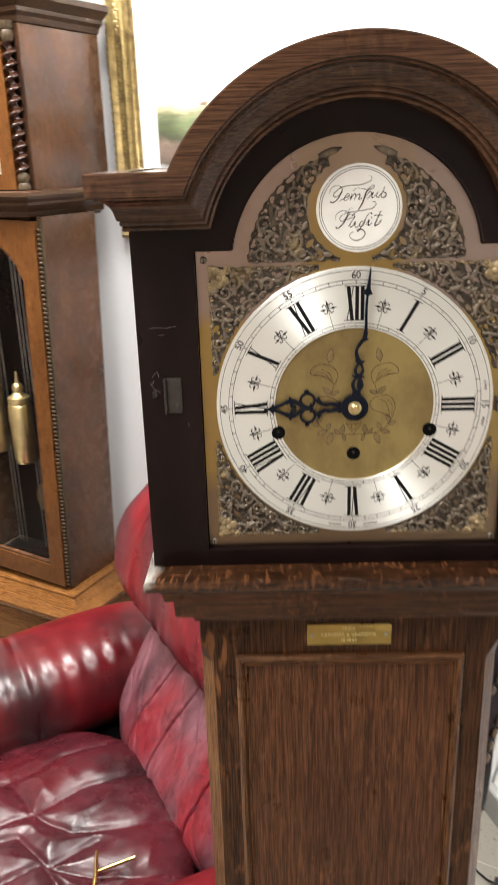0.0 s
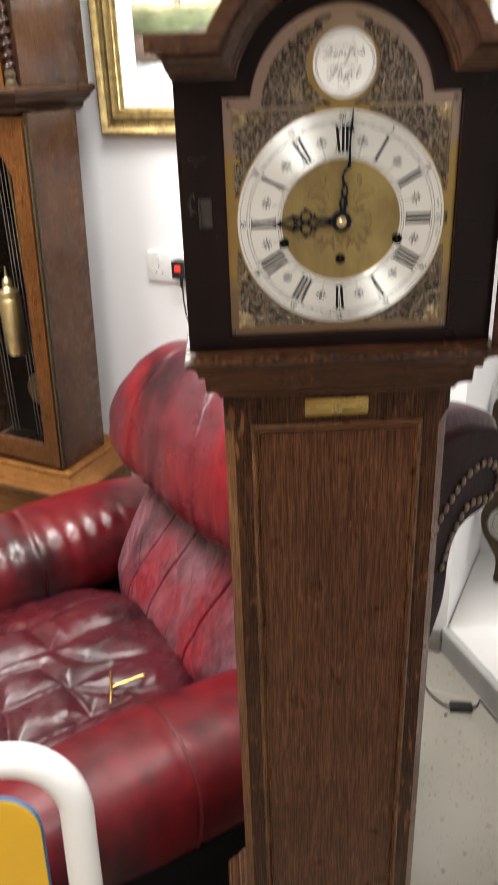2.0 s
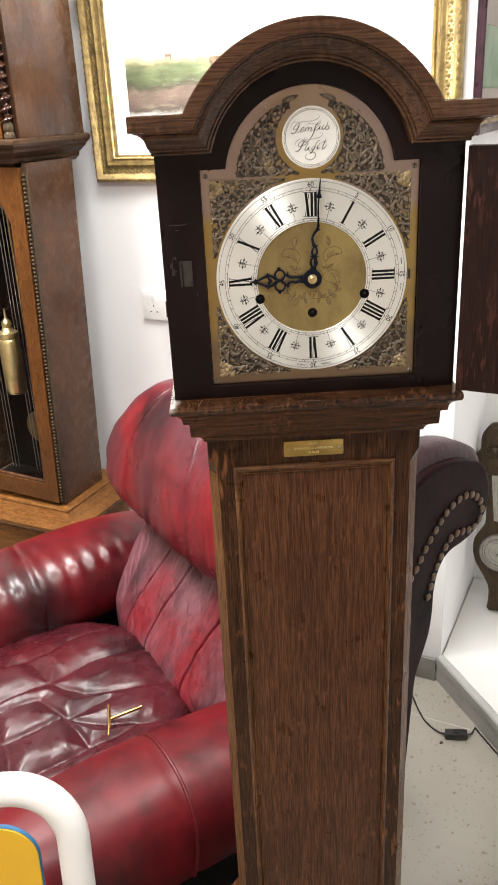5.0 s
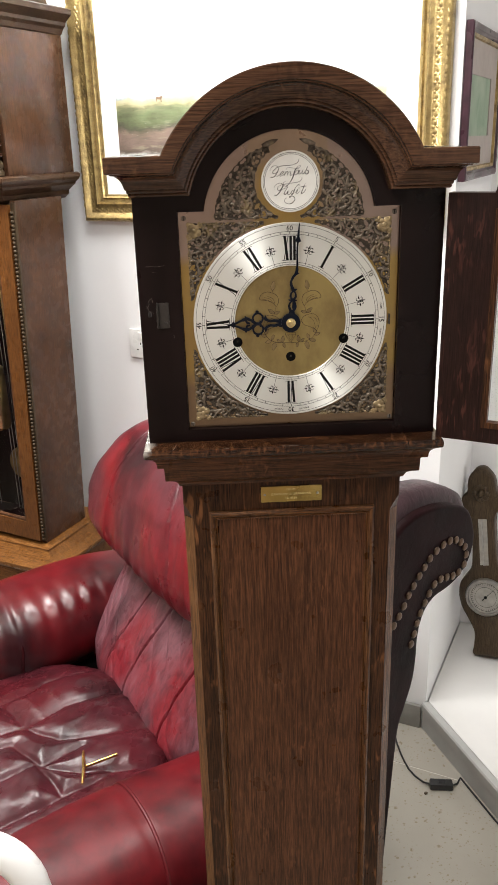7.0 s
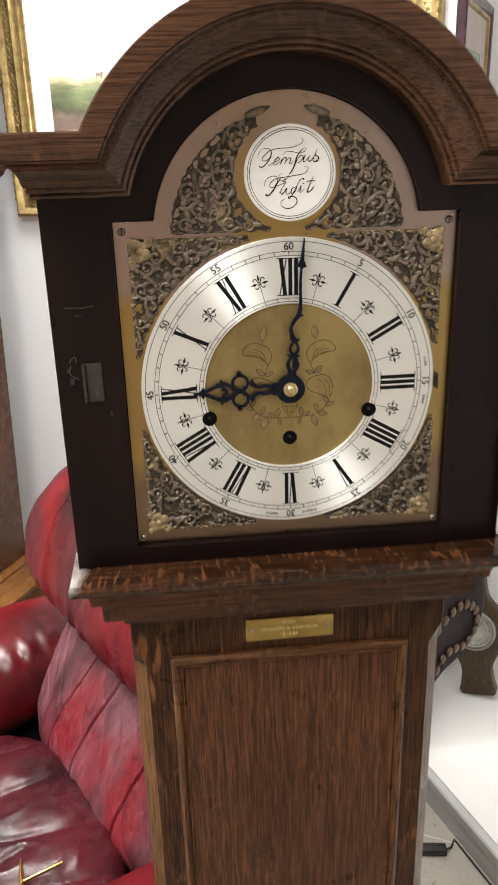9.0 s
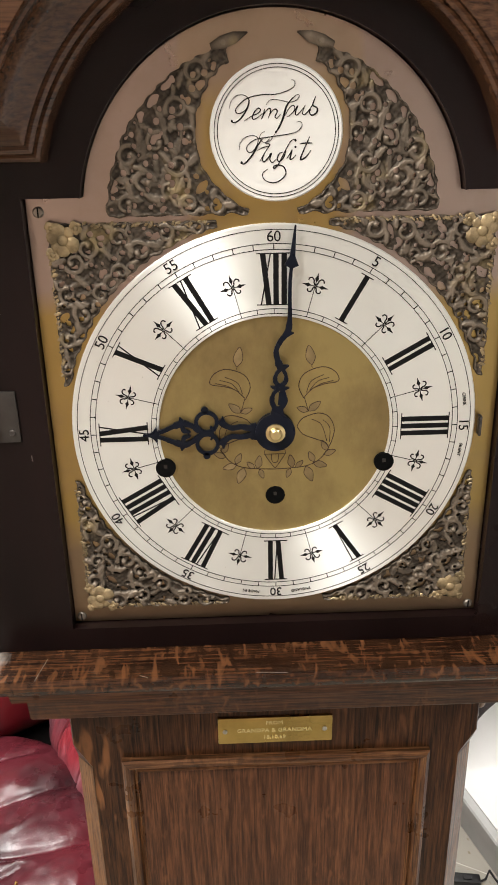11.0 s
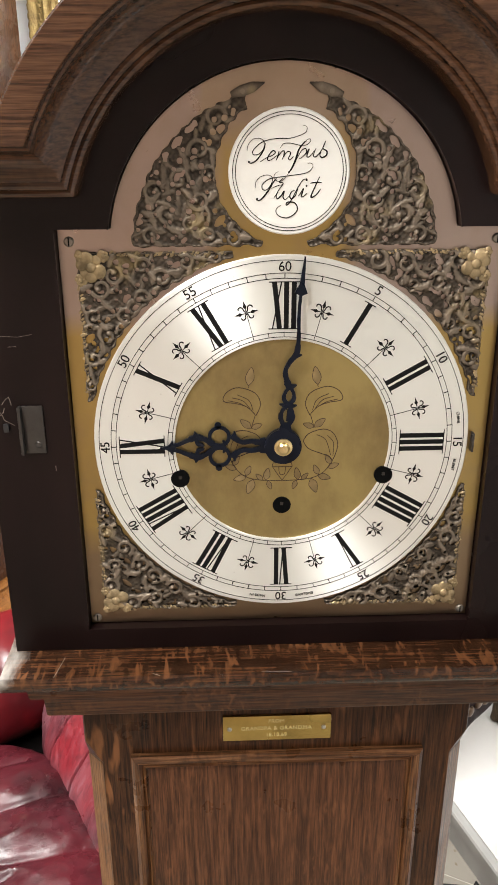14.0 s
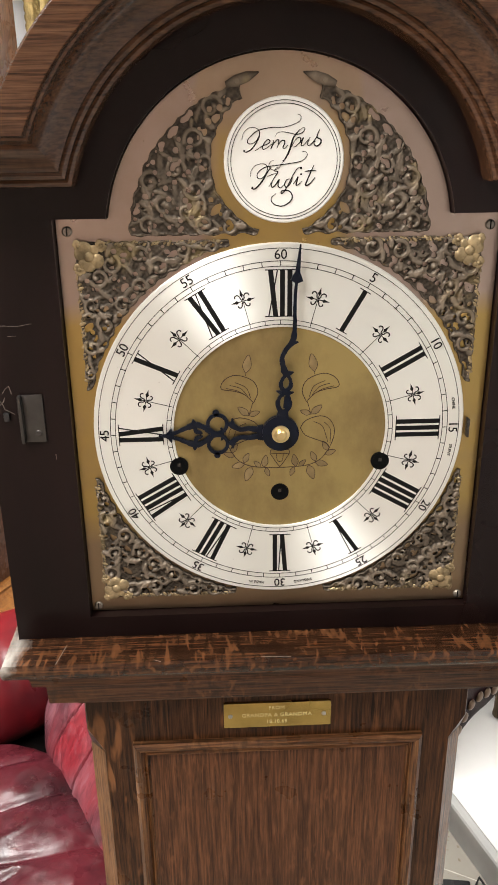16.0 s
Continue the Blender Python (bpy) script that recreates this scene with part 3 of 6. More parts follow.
solo("wall_south", B(U0 - 0.15, U1 + 0.12, V0 - 0.12, V0, 0, CEIL), pink_wall, R0, "unseen closing wall, pink for the brass to reflect", "wall", "structure")
solo("ceiling", B(U0 - 0.15, U1 + 0.12, V0 - 0.12, ALC_V + 0.12, CEIL, CEIL + 0.1), ceiling_white, R0, "plain white ceiling", "ceiling", "structure")
floor = solo("floor", B(U0 - 0.15, U1 + 0.12, V0 - 0.12, ALC_V + 0.12, -0.1, -0.0008), joint_grey, R0, "cream speckled tile floor with pale joints", "floor", "structure")

sk = solo("skirting_board", B(U0, CORNER_U - 0.012, WALL_V - 0.014, WALL_V - 0.001, 0, 0.078, 0.003), skirt_grey, R0, "low grubby grey skirting with a scuffed top edge", "skirting", "structure", True)

# low white display platform with a splayed grey kerb
plat = thing("display_platform", "low white display platform with a grey kerb", "platform", R0, kind="structure")
PH = 0.085
K0, K1 = (CORNER_U, WALL_V + 0.002), (1.0, WALL_V + 0.002 - 1.108)
ring = [(K0[0] + 0.004, K0[1] + 0.012), (K1[0], K1[1] + 0.016), (U1 - 0.002, K1[1] + 0.016), (U1 - 0.002, ALC_V - 0.002), (K0[0] + 0.004, ALC_V - 0.002)]
part("deck", loft(bmesh.new(), [[(x, y, z) for x, y in ring] for z in (0.0, PH)], True, True), shelf_white, plat, smooth=False)
kb = bmesh.new()
dk = Vector((K1[0] - K0[0], K1[1] - K0[1], 0)).normalized()
nk = Vector((dk.y, -dk.x, 0))
prof = [(0.0, 0.0), (-0.012, 0.0), (-0.012, 0.058), (-0.016, 0.062), (-0.016, PH + 0.001), (-0.012, PH + 0.005), (0.006, PH + 0.005), (0.006, PH - 0.01)]
rings = []
for base in (K0, K1):
    rings.append([(base[0] + nk.x * -d, base[1] + nk.y * -d, z) for d, z in prof])
loft(kb, rings, True, True)
part("kerb", kb, kerb_grey, plat, "grey painted kerb", smooth=False)

# ---- the longcase clock ----
clock = thing("longcase_clock", "dark oak longcase clock with arched brass dial, hood door open", "clock")
ZC = 1.500                                  # the dial's middle
AC = 1.601                                  # the middle of the arches
PLINTH_Y = -0.048

# plinth with a shaped apron
TWIST = pose(0, 0.08, 0, 0, 0, 1.3) @ pose(0, -0.08, 0)
pl = bmesh.new()
front = [(-0.166, 0.0), (-0.118, 0.0)] + [(-0.118 + 0.022 * k / 5, 0.012 * math.sin(math.pi / 2 * k / 5)) for k in range(1, 6)] + \
        [(0.118 - 0.022 * k / 5, 0.012 * math.sin(math.pi / 2 * k / 5)) for k in range(5, -1, -1)] + [(0.166, 0.0), (0.166, 0.074), (-0.166, 0.074)]
slab(pl, front, PLINTH_Y, PLINTH_Y + 0.018)
box(pl, -0.166, -0.148, PLINTH_Y + 0.018, 0.21, 0.0, 0.074)
box(pl, 0.148, 0.166, PLINTH_Y + 0.018, 0.21, 0.0, 0.074)
loft(pl, [[(-0.166 + d, PLINTH_Y + d, z), (0.166 - d, PLINTH_Y + d, z), (0.166 - d, 0.21, z), (-0.166 + d, 0.21, z)] for d, z in ((0.0, 0.074), (0.004, 0.084), (0.012, 0.09), (0.016, 0.092), (0.02, 0.092))])
part("plinth", pl, oak_base, clock, smooth=False, m=TWIST)
# base box, front panel; it sits a little askew under the trunk
BY = -0.032
part("base_box", B(-0.147, 0.147, BY, 0.205, 0.085, 0.380, 0.002), oak_base, clock, m=TWIST)
bp = part("base_panel", B(-0.105, 0.105, BY - 0.001, BY + 0.004, 0.128, 0.350), oak_base, clock, smooth=False, m=TWIST)
part("panel_moulding", frame_loft(-0.1105, 0.1105, 0.120, 0.3575, [(0, BY + 0.001), (0, BY - 0.006), (0.002, BY - 0.0095), (0.005, BY - 0.0095), (0.007, BY - 0.0055), (0.009, BY - 0.0045), (0.0105, BY - 0.006), (0.012, BY - 0.005), (0.0135, BY - 0.0005)]), oak_base, bp)
# moulding between base and trunk
TF, TB = 0.006, 0.195                        # trunk front and back


def collar(rows, back):
    """A moulding round three sides; rows of (half width, front, height)."""
    return loft(bmesh.new(), [[(-x, back, z), (-x, y, z), (x, y, z), (x, back, z)] for x, y, z in rows], True, True)


part("base_moulding", collar([(0.1468, -0.0325, 0.370), (0.1482, -0.0338, 0.374), (0.1482, -0.0338, 0.380), (0.1462, -0.0318, 0.3832), (0.1436, -0.0288, 0.3840), (0.1428, -0.0276, 0.3872), (0.1408, -0.0250, 0.3892), (0.1368, -0.0196, 0.3908),
                              (0.1328, -0.0142, 0.3934), (0.1300, -0.0104, 0.3972), (0.1292, -0.0092, 0.4006), (0.1264, -0.0056, 0.4012), (0.1262, -0.0052, 0.4046), (0.1236, -0.0016, 0.4062), (0.1212, 0.0016, 0.4090), (0.1168, 0.0056, 0.4096)], 0.207), oak_h, clock, smooth=False, m=TWIST)
# trunk with stopped chamfers
tk = bmesh.new()
rings = []
for z, c in ((0.38, 0.010), (0.44, 0.010), (0.492, 0.010), (1.288, 0.010), (1.305, 0.0008), (1.345, 0.0008)):
    w = 0.117
    rings.append([(-w, TB, z), (-w, TF + c, z), (-w + c, TF, z), (w - c, TF, z), (w, TF + c, z), (w, TB, z)])
loft(tk, rings, True, True)
part("trunk", tk, oak_stile, clock, smooth=False)
for s in (-1, 1):
    ch = bmesh.new()
    loft(ch, [[(s * 0.1172, TF + 0.0102, z), (s * 0.1072, TF - 0.0002, z)] for z in (0.405, 1.287)], False)
    # left chamfer is paler: reflected light put into its colour
    part("chamfer", ch, edge_reflection if s < 0 else oak_bead, clock, "chamfered edge, paler by a painted reflection" if s < 0 else "brown chamfered edge", smooth=False)
door = part("trunk_door", B(-0.0800, 0.0800, TF - 0.0012, TF + 0.003, 0.449, 1.285), oak_panel, clock, "figured oak veneer panel", smooth=False)
bead = part("door_moulding", frame_loft(-0.0895, 0.0895, 0.4385, 1.2945, [(0, TF + 0.001), (0, TF - 0.0035), (0.0022, TF - 0.0055), (0.0045, TF - 0.005), (0.0068, TF - 0.002), (0.0085, TF - 0.0034), (0.0098, TF - 0.0008)]), oak_bead, door)
bead.data.materials.append(oak_bead_h)
for face in bead.data.polygons:                # the grain runs along each length
    if face.center.z > 1.28 or face.center.z < 0.455:
        face.material_index = 1
# brass plaque
PQ = TF - 0.0016
plaque = part("plaque", B(-0.0333, 0.0323, PQ, TF + 0.001, 1.3030, 1.3212, 0.0006), plaque_brass, clock, "small engraved brass plaque")
for text, z, size in (("FROM", 1.3175, 0.0036), ("GRANDPA & GRANDMA", 1.3122, 0.0038), ("18.10.69", 1.3072, 0.0036)):
    part("engraving", letters(text, size, 0, 1.05), engraved, plaque, 'engraved line "%s"' % text, smooth=False, m=pose(-0.001, PQ - 0.0001, z))
for x in (-0.0293, 0.0278):
    sc = bmesh.new()
    disc_y(sc, x, 1.3121, PQ - 0.001, PQ, 0.0014, 12, 0.0005)
    part("pin", sc, steel, plaque)
# shoulder moulding under the hood
part("shoulder_moulding", collar([(0.1172, 0.0058, 1.3262), (0.1196, 0.0030, 1.3274), (0.1204, 0.0020, 1.3300), (0.1220, 0.0002, 1.3330), (0.1252, -0.0030, 1.3356), (0.1296, -0.0076, 1.3376), (0.1322, -0.0102, 1.3388), (0.1330, -0.0110, 1.3402), (0.1336, -0.0116, 1.3530),
                                  (0.1344, -0.0124, 1.3546), (0.1372, -0.0152, 1.3560), (0.1396, -0.0178, 1.3566), (0.1400, -0.0182, 1.3590), (0.1402, -0.0184, 1.3612), (0.1412, -0.0195, 1.3642), (0.1436, -0.0222, 1.3672), (0.1470, -0.0260, 1.3696), (0.1488, -0.0280, 1.3706), (0.12, 0.0, 1.3708)], 0.20), oak_mould, clock, smooth=True, angle=32)
part("shoulder_ledge", collar([(0.1488, -0.0280, 1.3708), (0.1506, -0.0300, 1.3714), (0.1515, -0.0310, 1.3730), (0.1517, -0.0312, 1.3752), (0.1516, -0.0311, 1.3784), (0.1506, -0.0300, 1.3802), (0.12, 0.0, 1.3802)], 0.20), oak_ledge, clock, "flamed glossy oak ledge with a rubbed corner", smooth=True, angle=32)

for a, b in (((-0.1190, -0.0130), (-0.1222, -0.0298)), ((-0.0700, -0.0285), (-0.0660, -0.0302)), ((-0.0120, -0.0292), (0.0040, -0.0300))):
    sb0 = bmesh.new()
    tube(sb0, [(a[0], a[1], 1.38025), (b[0], b[1], 1.38015)], 0.00022, 5)
    part("scratch", sb0, scratch_pale, clock, "pale scratch across the ledge", smooth=False)
# hood: sides, mask board, cornice, roof
MY = -0.006
for s in (-1, 1):
    part("hood_side", B(min(s * 0.1465, s * 0.1375), max(s * 0.1465, s * 0.1375), MY + 0.0105, 0.192, 1.3804, 1.652, 0.0008), ebony, clock)
plate_out = [(-0.105, 1.394), (0.105, 1.394), (0.105, 1.6075), (0.0812, 1.6075)] + arc(0, 1.5965, 0.0812, 8, 172, 48) + [(-0.0812, 1.6075), (-0.105, 1.6075)]
hole_out = [(-0.1056, 1.3934), (0.1056, 1.3934), (0.1056, 1.6081), (0.0818, 1.6081)] + arc(0, 1.5965, 0.0818, 8, 172, 48) + [(-0.0818, 1.6081), (-0.1056, 1.6081)]
mask_out = [(-0.1466, 1.3804), (0.1466, 1.3804), (0.1466, 1.640), (0.112, 1.640)] + arc(0, AC, 0.118, 20, 160, 48) + [(-0.112, 1.640), (-0.1466, 1.640)]
part("mask_board", board_with_hole(mask_out, hole_out, (0, 1.53), MY, MY + 0.010), ebony, clock, "black-brown stained board round the dial", smooth=False)
PROFILE = [(0.0, 0.0), (0.0012, 0.0006), (0.0018, 0.0020), (0.0012, 0.0032), (0.0026, 0.0036), (0.0034, 0.0050), (0.0030, 0.0064), (0.0046, 0.0068), (0.0056, 0.0090), (0.0064, 0.0120), (0.0080, 0.0148), (0.0104, 0.0172),
           (0.0136, 0.0190), (0.0172, 0.0198), (0.0176, 0.0208), (0.0206, 0.0210), (0.0220, 0.0216), (0.0222, 0.0226), (0.0222, 0.0345)]


def cornice_row(p, h):
    x, y, z, r = 0.1465 + 0.86 * p, MY - 0.013 - p, 1.623 + h, 0.0950 + 0.97 * h
    a0 = math.degrees(math.asin((z - AC) / r))
    return [(-x, 0.192, z), (-x, y, z)] + [(-px, y, pz) for px, pz in arc(0, AC, r, a0, 180 - a0, 56)] + [(x, y, z), (x, 0.192, z)]


part("cornice", loft(bmesh.new(), [cornice_row(p, h) for p, h in [(-0.0135, 0.0)] + PROFILE + [(0.0212, 0.0355), (-0.002, 0.0355)]], False), oak_arch, clock, "moulded warm oak cornice arched over the dial", angle=28)
rf = bmesh.new()
a0 = math.degrees(math.asin((1.6575 - AC) / 0.1290))
roof_row = [(0.1648, 1.6578)] + arc(0, AC, 0.1288, a0, 180 - a0, 40) + [(-0.1648, 1.6578)]
loft(rf, [[(x, y, z) for x, z in roof_row] for y in (MY - 0.034, 0.190)], False)
loft(rf, [[(x, y, z - 0.006) for x, z in roof_row] for y in (MY - 0.034, 0.190)], False)
part("roof", rf, oak_s, clock, "polished curved hood roof")
part("back_board", slab(bmesh.new(), [(-0.1374, 1.3805), (0.1374, 1.3805), (0.1374, 1.650)] + arc(0, AC, 0.124, 24, 156, 30) + [(-0.1374, 1.650)], 0.181, 0.1895), oak_v, clock, smooth=False)
# catch on the mask board
catch = part("catch", B(-0.1290, -0.1185, MY - 0.0012, MY, 1.4995, 1.5245, 0.0005), dull_steel, clock, "small worn steel catch plate")
part("catch_lip", B(-0.1305, -0.1288, MY - 0.004, MY, 1.4995, 1.5245, 0.0006), dull_steel, catch)
sc = bmesh.new()
disc_y(sc, -0.1220, 1.5045, MY - 0.0020, MY - 0.0012, 0.0016, 14, 0.0004)
part("catch_screw", sc, dull_steel, catch)
for row, w in (([(-0.1380, 1.5590), (-0.1330, 1.5592), (-0.1270, 1.5588), (-0.1200, 1.5600)], 0.0003), ([(-0.1382, 1.5250), (-0.1362, 1.5278), (-0.1345, 1.5290), (-0.1340, 1.5270), (-0.1336, 1.5248)], 0.0006), ([(-0.1400, 1.5220), (-0.1384, 1.5192), (-0.1378, 1.5170), (-0.1330, 1.5142)], 0.0005),
               ([(-0.1150, 1.4922), (-0.1149, 1.4892)], 0.0007), ([(-0.1320, 1.5540), (-0.1280, 1.5542)], 0.0003), ([(-0.1400, 1.5190), (-0.1378, 1.5212), (-0.1372, 1.5232)], 0.0006)):
    sb0 = bmesh.new()
    ribbon(sb0, row, w * 0.7, MY - 0.00012, MY + 0.0002)
    part("scratch", sb0, scratch_pale, clock, "pale scratch in the dark stain", smooth=False)
part("catch_stub", B(-0.1385, -0.1355, MY - 0.002, MY, 1.511, 1.5155, 0.0008), black_plastic, clock)

# dial plate
dial = part("dial_plate", slab(bmesh.new(), plate_out, 0.0, 0.002), plate_brass, clock, "break-arch brass dial plate", smooth=False)
for x, z in ((-0.1, 1.602), (0.1, 1.602), (-0.1015, 1.3975), (0.1015, 1.3975)):
    sc = bmesh.new()
    disc_y(sc, x, z, -0.0012, 0.0, 0.0024, 16, 0.0006)
    s1 = part("screw", sc, screw_steel, dial)
    part("slot", B(x - 0.0003, x + 0.0003, -0.00135, -0.0011, z - 0.002, z + 0.002), dark_hole, s1, smooth=False)
# chapter ring
RY = -0.0020
cr = bmesh.new()
loft(cr, [[(r * math.cos(2 * math.pi * k / 120), y, ZC + r * math.sin(2 * math.pi * k / 120)) for k in range(120)] for r, y in ((0.0548, 0.0), (0.0548, RY + 0.0003), (0.0552, RY), (0.0949, RY), (0.0955, RY + 0.0005), (0.0955, 0.0))])
ring_ob = part("chapter_ring", cr, silver, clock, "silvered chapter ring with black Roman numerals")
IY = RY - 0.00012                            # face of the filling


def polar(a, r):
    """A dial place at a degrees clockwise from twelve."""
    return (r * math.sin(radians(a)), ZC + r * math.cos(radians(a)))


def circle_line(bm, r, w, n=120, y0=IY, y1=RY + 0.0001, c=(0, ZC)):
    loft(bm, [[(c[0] + rr * math.cos(2 * math.pi * k / n), y, c[1] + rr * math.sin(2 * math.pi * k / n)) for k in range(n)] for rr, y in ((r - w / 2, y1), (r - w / 2, y0), (r + w / 2, y0), (r + w / 2, y1))])


tr = bmesh.new()
for r, w in ((0.0562, 0.0003), (0.0584, 0.0003), (0.0845, 0.0003), (0.0870, 0.0003), (0.0930, 0.0003)):
    circle_line(tr, r, w)
for k in range(60):
    ribbon(tr, [polar(k * 6, 0.0845), polar(k * 6, 0.0870)], 0.0004, IY, RY + 0.0001)
for k in range(48):
    ribbon(tr, [polar(k * 7.5, 0.0562), polar(k * 7.5, 0.0584)], 0.0003, IY, RY + 0.0001)
part("minute_track", tr, ink, ring_ob, "black minute track", smooth=False)
NUMERALS = ["XII", "I", "II", "III", "IIII", "V", "VI", "VII", "VIII", "IX", "X", "XI"]
WIDE = {"I": 0.0036, "V": 0.0054, "X": 0.0054}
for hour, word in enumerate(NUMERALS):
    bm = bmesh.new()
    a = hour * 30
    total = sum(WIDE[c] for c in word)
    at = -total / 2
    r0, r1 = 0.0602, 0.0828

    def spot(t, r):
        x, z = t, r
        ca, sa = math.cos(radians(a)), math.sin(radians(a))
        return (x * ca + z * sa, ZC - x * sa + z * ca)
    for c in word:
        w = WIDE[c]
        m0, m1 = at + w / 2, w / 2
        if c == "I":
            ribbon(bm, [spot(m0, r0), spot(m0, r1)], 0.0024, IY, RY + 0.0001)
        elif c == "V":
            ribbon(bm, [spot(m0 + 0.0006, r0), spot(m0 - 0.0012, r1)], 0.0024, IY, RY + 0.0001)
            ribbon(bm, [spot(m0 + 0.0010, r0), spot(m0 + 0.0024, r1)], 0.0006, IY - 0.00002, RY + 0.0001)
        else:
            ribbon(bm, [spot(m0 + 0.0013, r0), spot(m0 - 0.0013, r1)], 0.0024, IY, RY + 0.0001)
            ribbon(bm, [spot(m0 - 0.0021, r0), spot(m0 + 0.0021, r1)], 0.0006, IY - 0.00002, RY + 0.0001)
        at += w
    for r in (r0, r1):
        ribbon(bm, [spot(-total / 2 - 0.0013, r), spot(total / 2 + 0.0013, r)], 0.00045, IY - 0.00004, RY + 0.0001)
    part("numeral", bm, ink, ring_ob, 'black Roman numeral "%s"' % word, smooth=False)
for k in range(12):
    word = str(60 if k == 0 else k * 5)
    bm = letters(word, 0.0066, 0, 0.95)
    x, z = polar(k * 30, 0.0899)
    part("minute_number", bm, ink, ring_ob, 'black minute number "%s"' % word, smooth=False, m=pose(x, IY, z) @ Matrix.Rotation(radians(k * 30), 4, "Y"))
for word, k, off in (("CHIME", 15, -8.3), ("SILENT", 15, 8.3), ("MADE IN", 30, 8.2), ("ENGLAND", 30, -8.2)):
    a = k * 6 + off
    x, z = polar(a, 0.0902)
    part("small_lettering", letters(word, 0.0021, 0, 1.05), ink, ring_ob, 'tiny black lettering "%s"' % word, smooth=False, m=pose(x, IY, z) @ Matrix.Rotation(radians(a), 4, "Y"))


def curl(pts, w=0.0004, n=24):
    """A smooth line through a few control places (Catmull-Rom)."""
    out = []
    p = [pts[0]] + list(pts) + [pts[-1]]
    for i in range(1, len(p) - 2):
        for k in range(n // (len(pts) - 1) + 1):
            t = k / (n // (len(pts) - 1) + 1)
            out.append(tuple(0.5 * (2 * p[i][c] + (p[i + 1][c] - p[i - 1][c]) * t + (2 * p[i - 1][c] - 5 * p[i][c] + 4 * p[i + 1][c] - p[i + 2][c]) * t * t
                                    + (3 * p[i][c] - p[i - 1][c] - 3 * p[i + 1][c] + p[i + 2][c]) * t ** 3) for c in (0, 1)))
    return out + [tuple(pts[-1])]


def half_hour():
    """A lily cross on a stem, drawn upright about its own foot."""
    bm = bmesh.new()
    y0, y1 = IY, RY + 0.0001
    c = 0.0122
    ribbon(bm, [(0, 0.0), (0, c)], 0.0003, y0, y1)

    def turn(pts, a):
        ca, sa = math.cos(radians(a)), math.sin(radians(a))
        return [(x * ca - z * sa, c + x * sa + z * ca) for x, z in pts]
    for a in (0, 90, -90):
        ribbon(bm, turn([(0, 0.0002), (0, 0.0020), (0, 0.0032), (0, 0.0040), (0, 0.0060)], a), [0.0004, 0.0004, 0.0018, 0.0010, 0.0001], y0, y1)
    for sx in (-1, 1):
        for k, sz in ((1.0, 1), (0.85, -1)):
            pts = [(0.0003, 0.0004), (0.0009, 0.0014), (0.0012, 0.0026), (0.0022, 0.0034), (0.0033, 0.0030), (0.0035, 0.0020)]
            ribbon(bm, curl([(sx * x * k, c + sz * z * k) for x, z in pts], n=20), 0.00058, y0 - 0.00002, y1)
    return bm


mark = None
for k in range(12):
    a = 15 + k * 30
    x, z = polar(a, 0.0582)
    m = pose(x, 0, z) @ Matrix.Rotation(radians(a), 4, "Y")
    if mark is None:
        mark = part("half_hour_mark", half_hour(), ink, ring_ob, smooth=False, m=m)
    else:
        ob = new("half_hour_mark", mark.data)
        ob.parent, ob.matrix_basis = ring_ob, m

# dial centre with its engraved garland
dc = bmesh.new()
disc_y(dc, 0, ZC, -0.0008, 0.0, 0.0550, 96)
centre = part("dial_centre", dc, centre_brass, clock, "matt brass dial centre with an engraved garland", smooth=False)
gl = bmesh.new()
EY0, EY1 = -0.00092, -0.0007


def engrave(pts, w=0.00046):
    line = curl([(x, ZC + z) for x, z in pts])
    ribbon(gl, line, w, EY0, EY1)


fill = bmesh.new()


def leaf(x, z, ang, ln, fat=0.24):
    ca, sa = math.cos(radians(ang)), math.sin(radians(ang))
    pts = [(0, 0), (ln * 0.35, ln * fat), (ln * 0.75, ln * fat * 0.7), (ln, 0), (ln * 0.75, -ln * fat * 0.7), (ln * 0.35, -ln * fat), (0, 0)]
    ring = [(x + px * ca - pz * sa, z + px * sa + pz * ca) for px, pz in pts]
    engrave(ring, 0.0003)
    slab(fill, [(px, ZC + pz) for px, pz in ring[:-1]], EY0 + 0.00006, EY1)


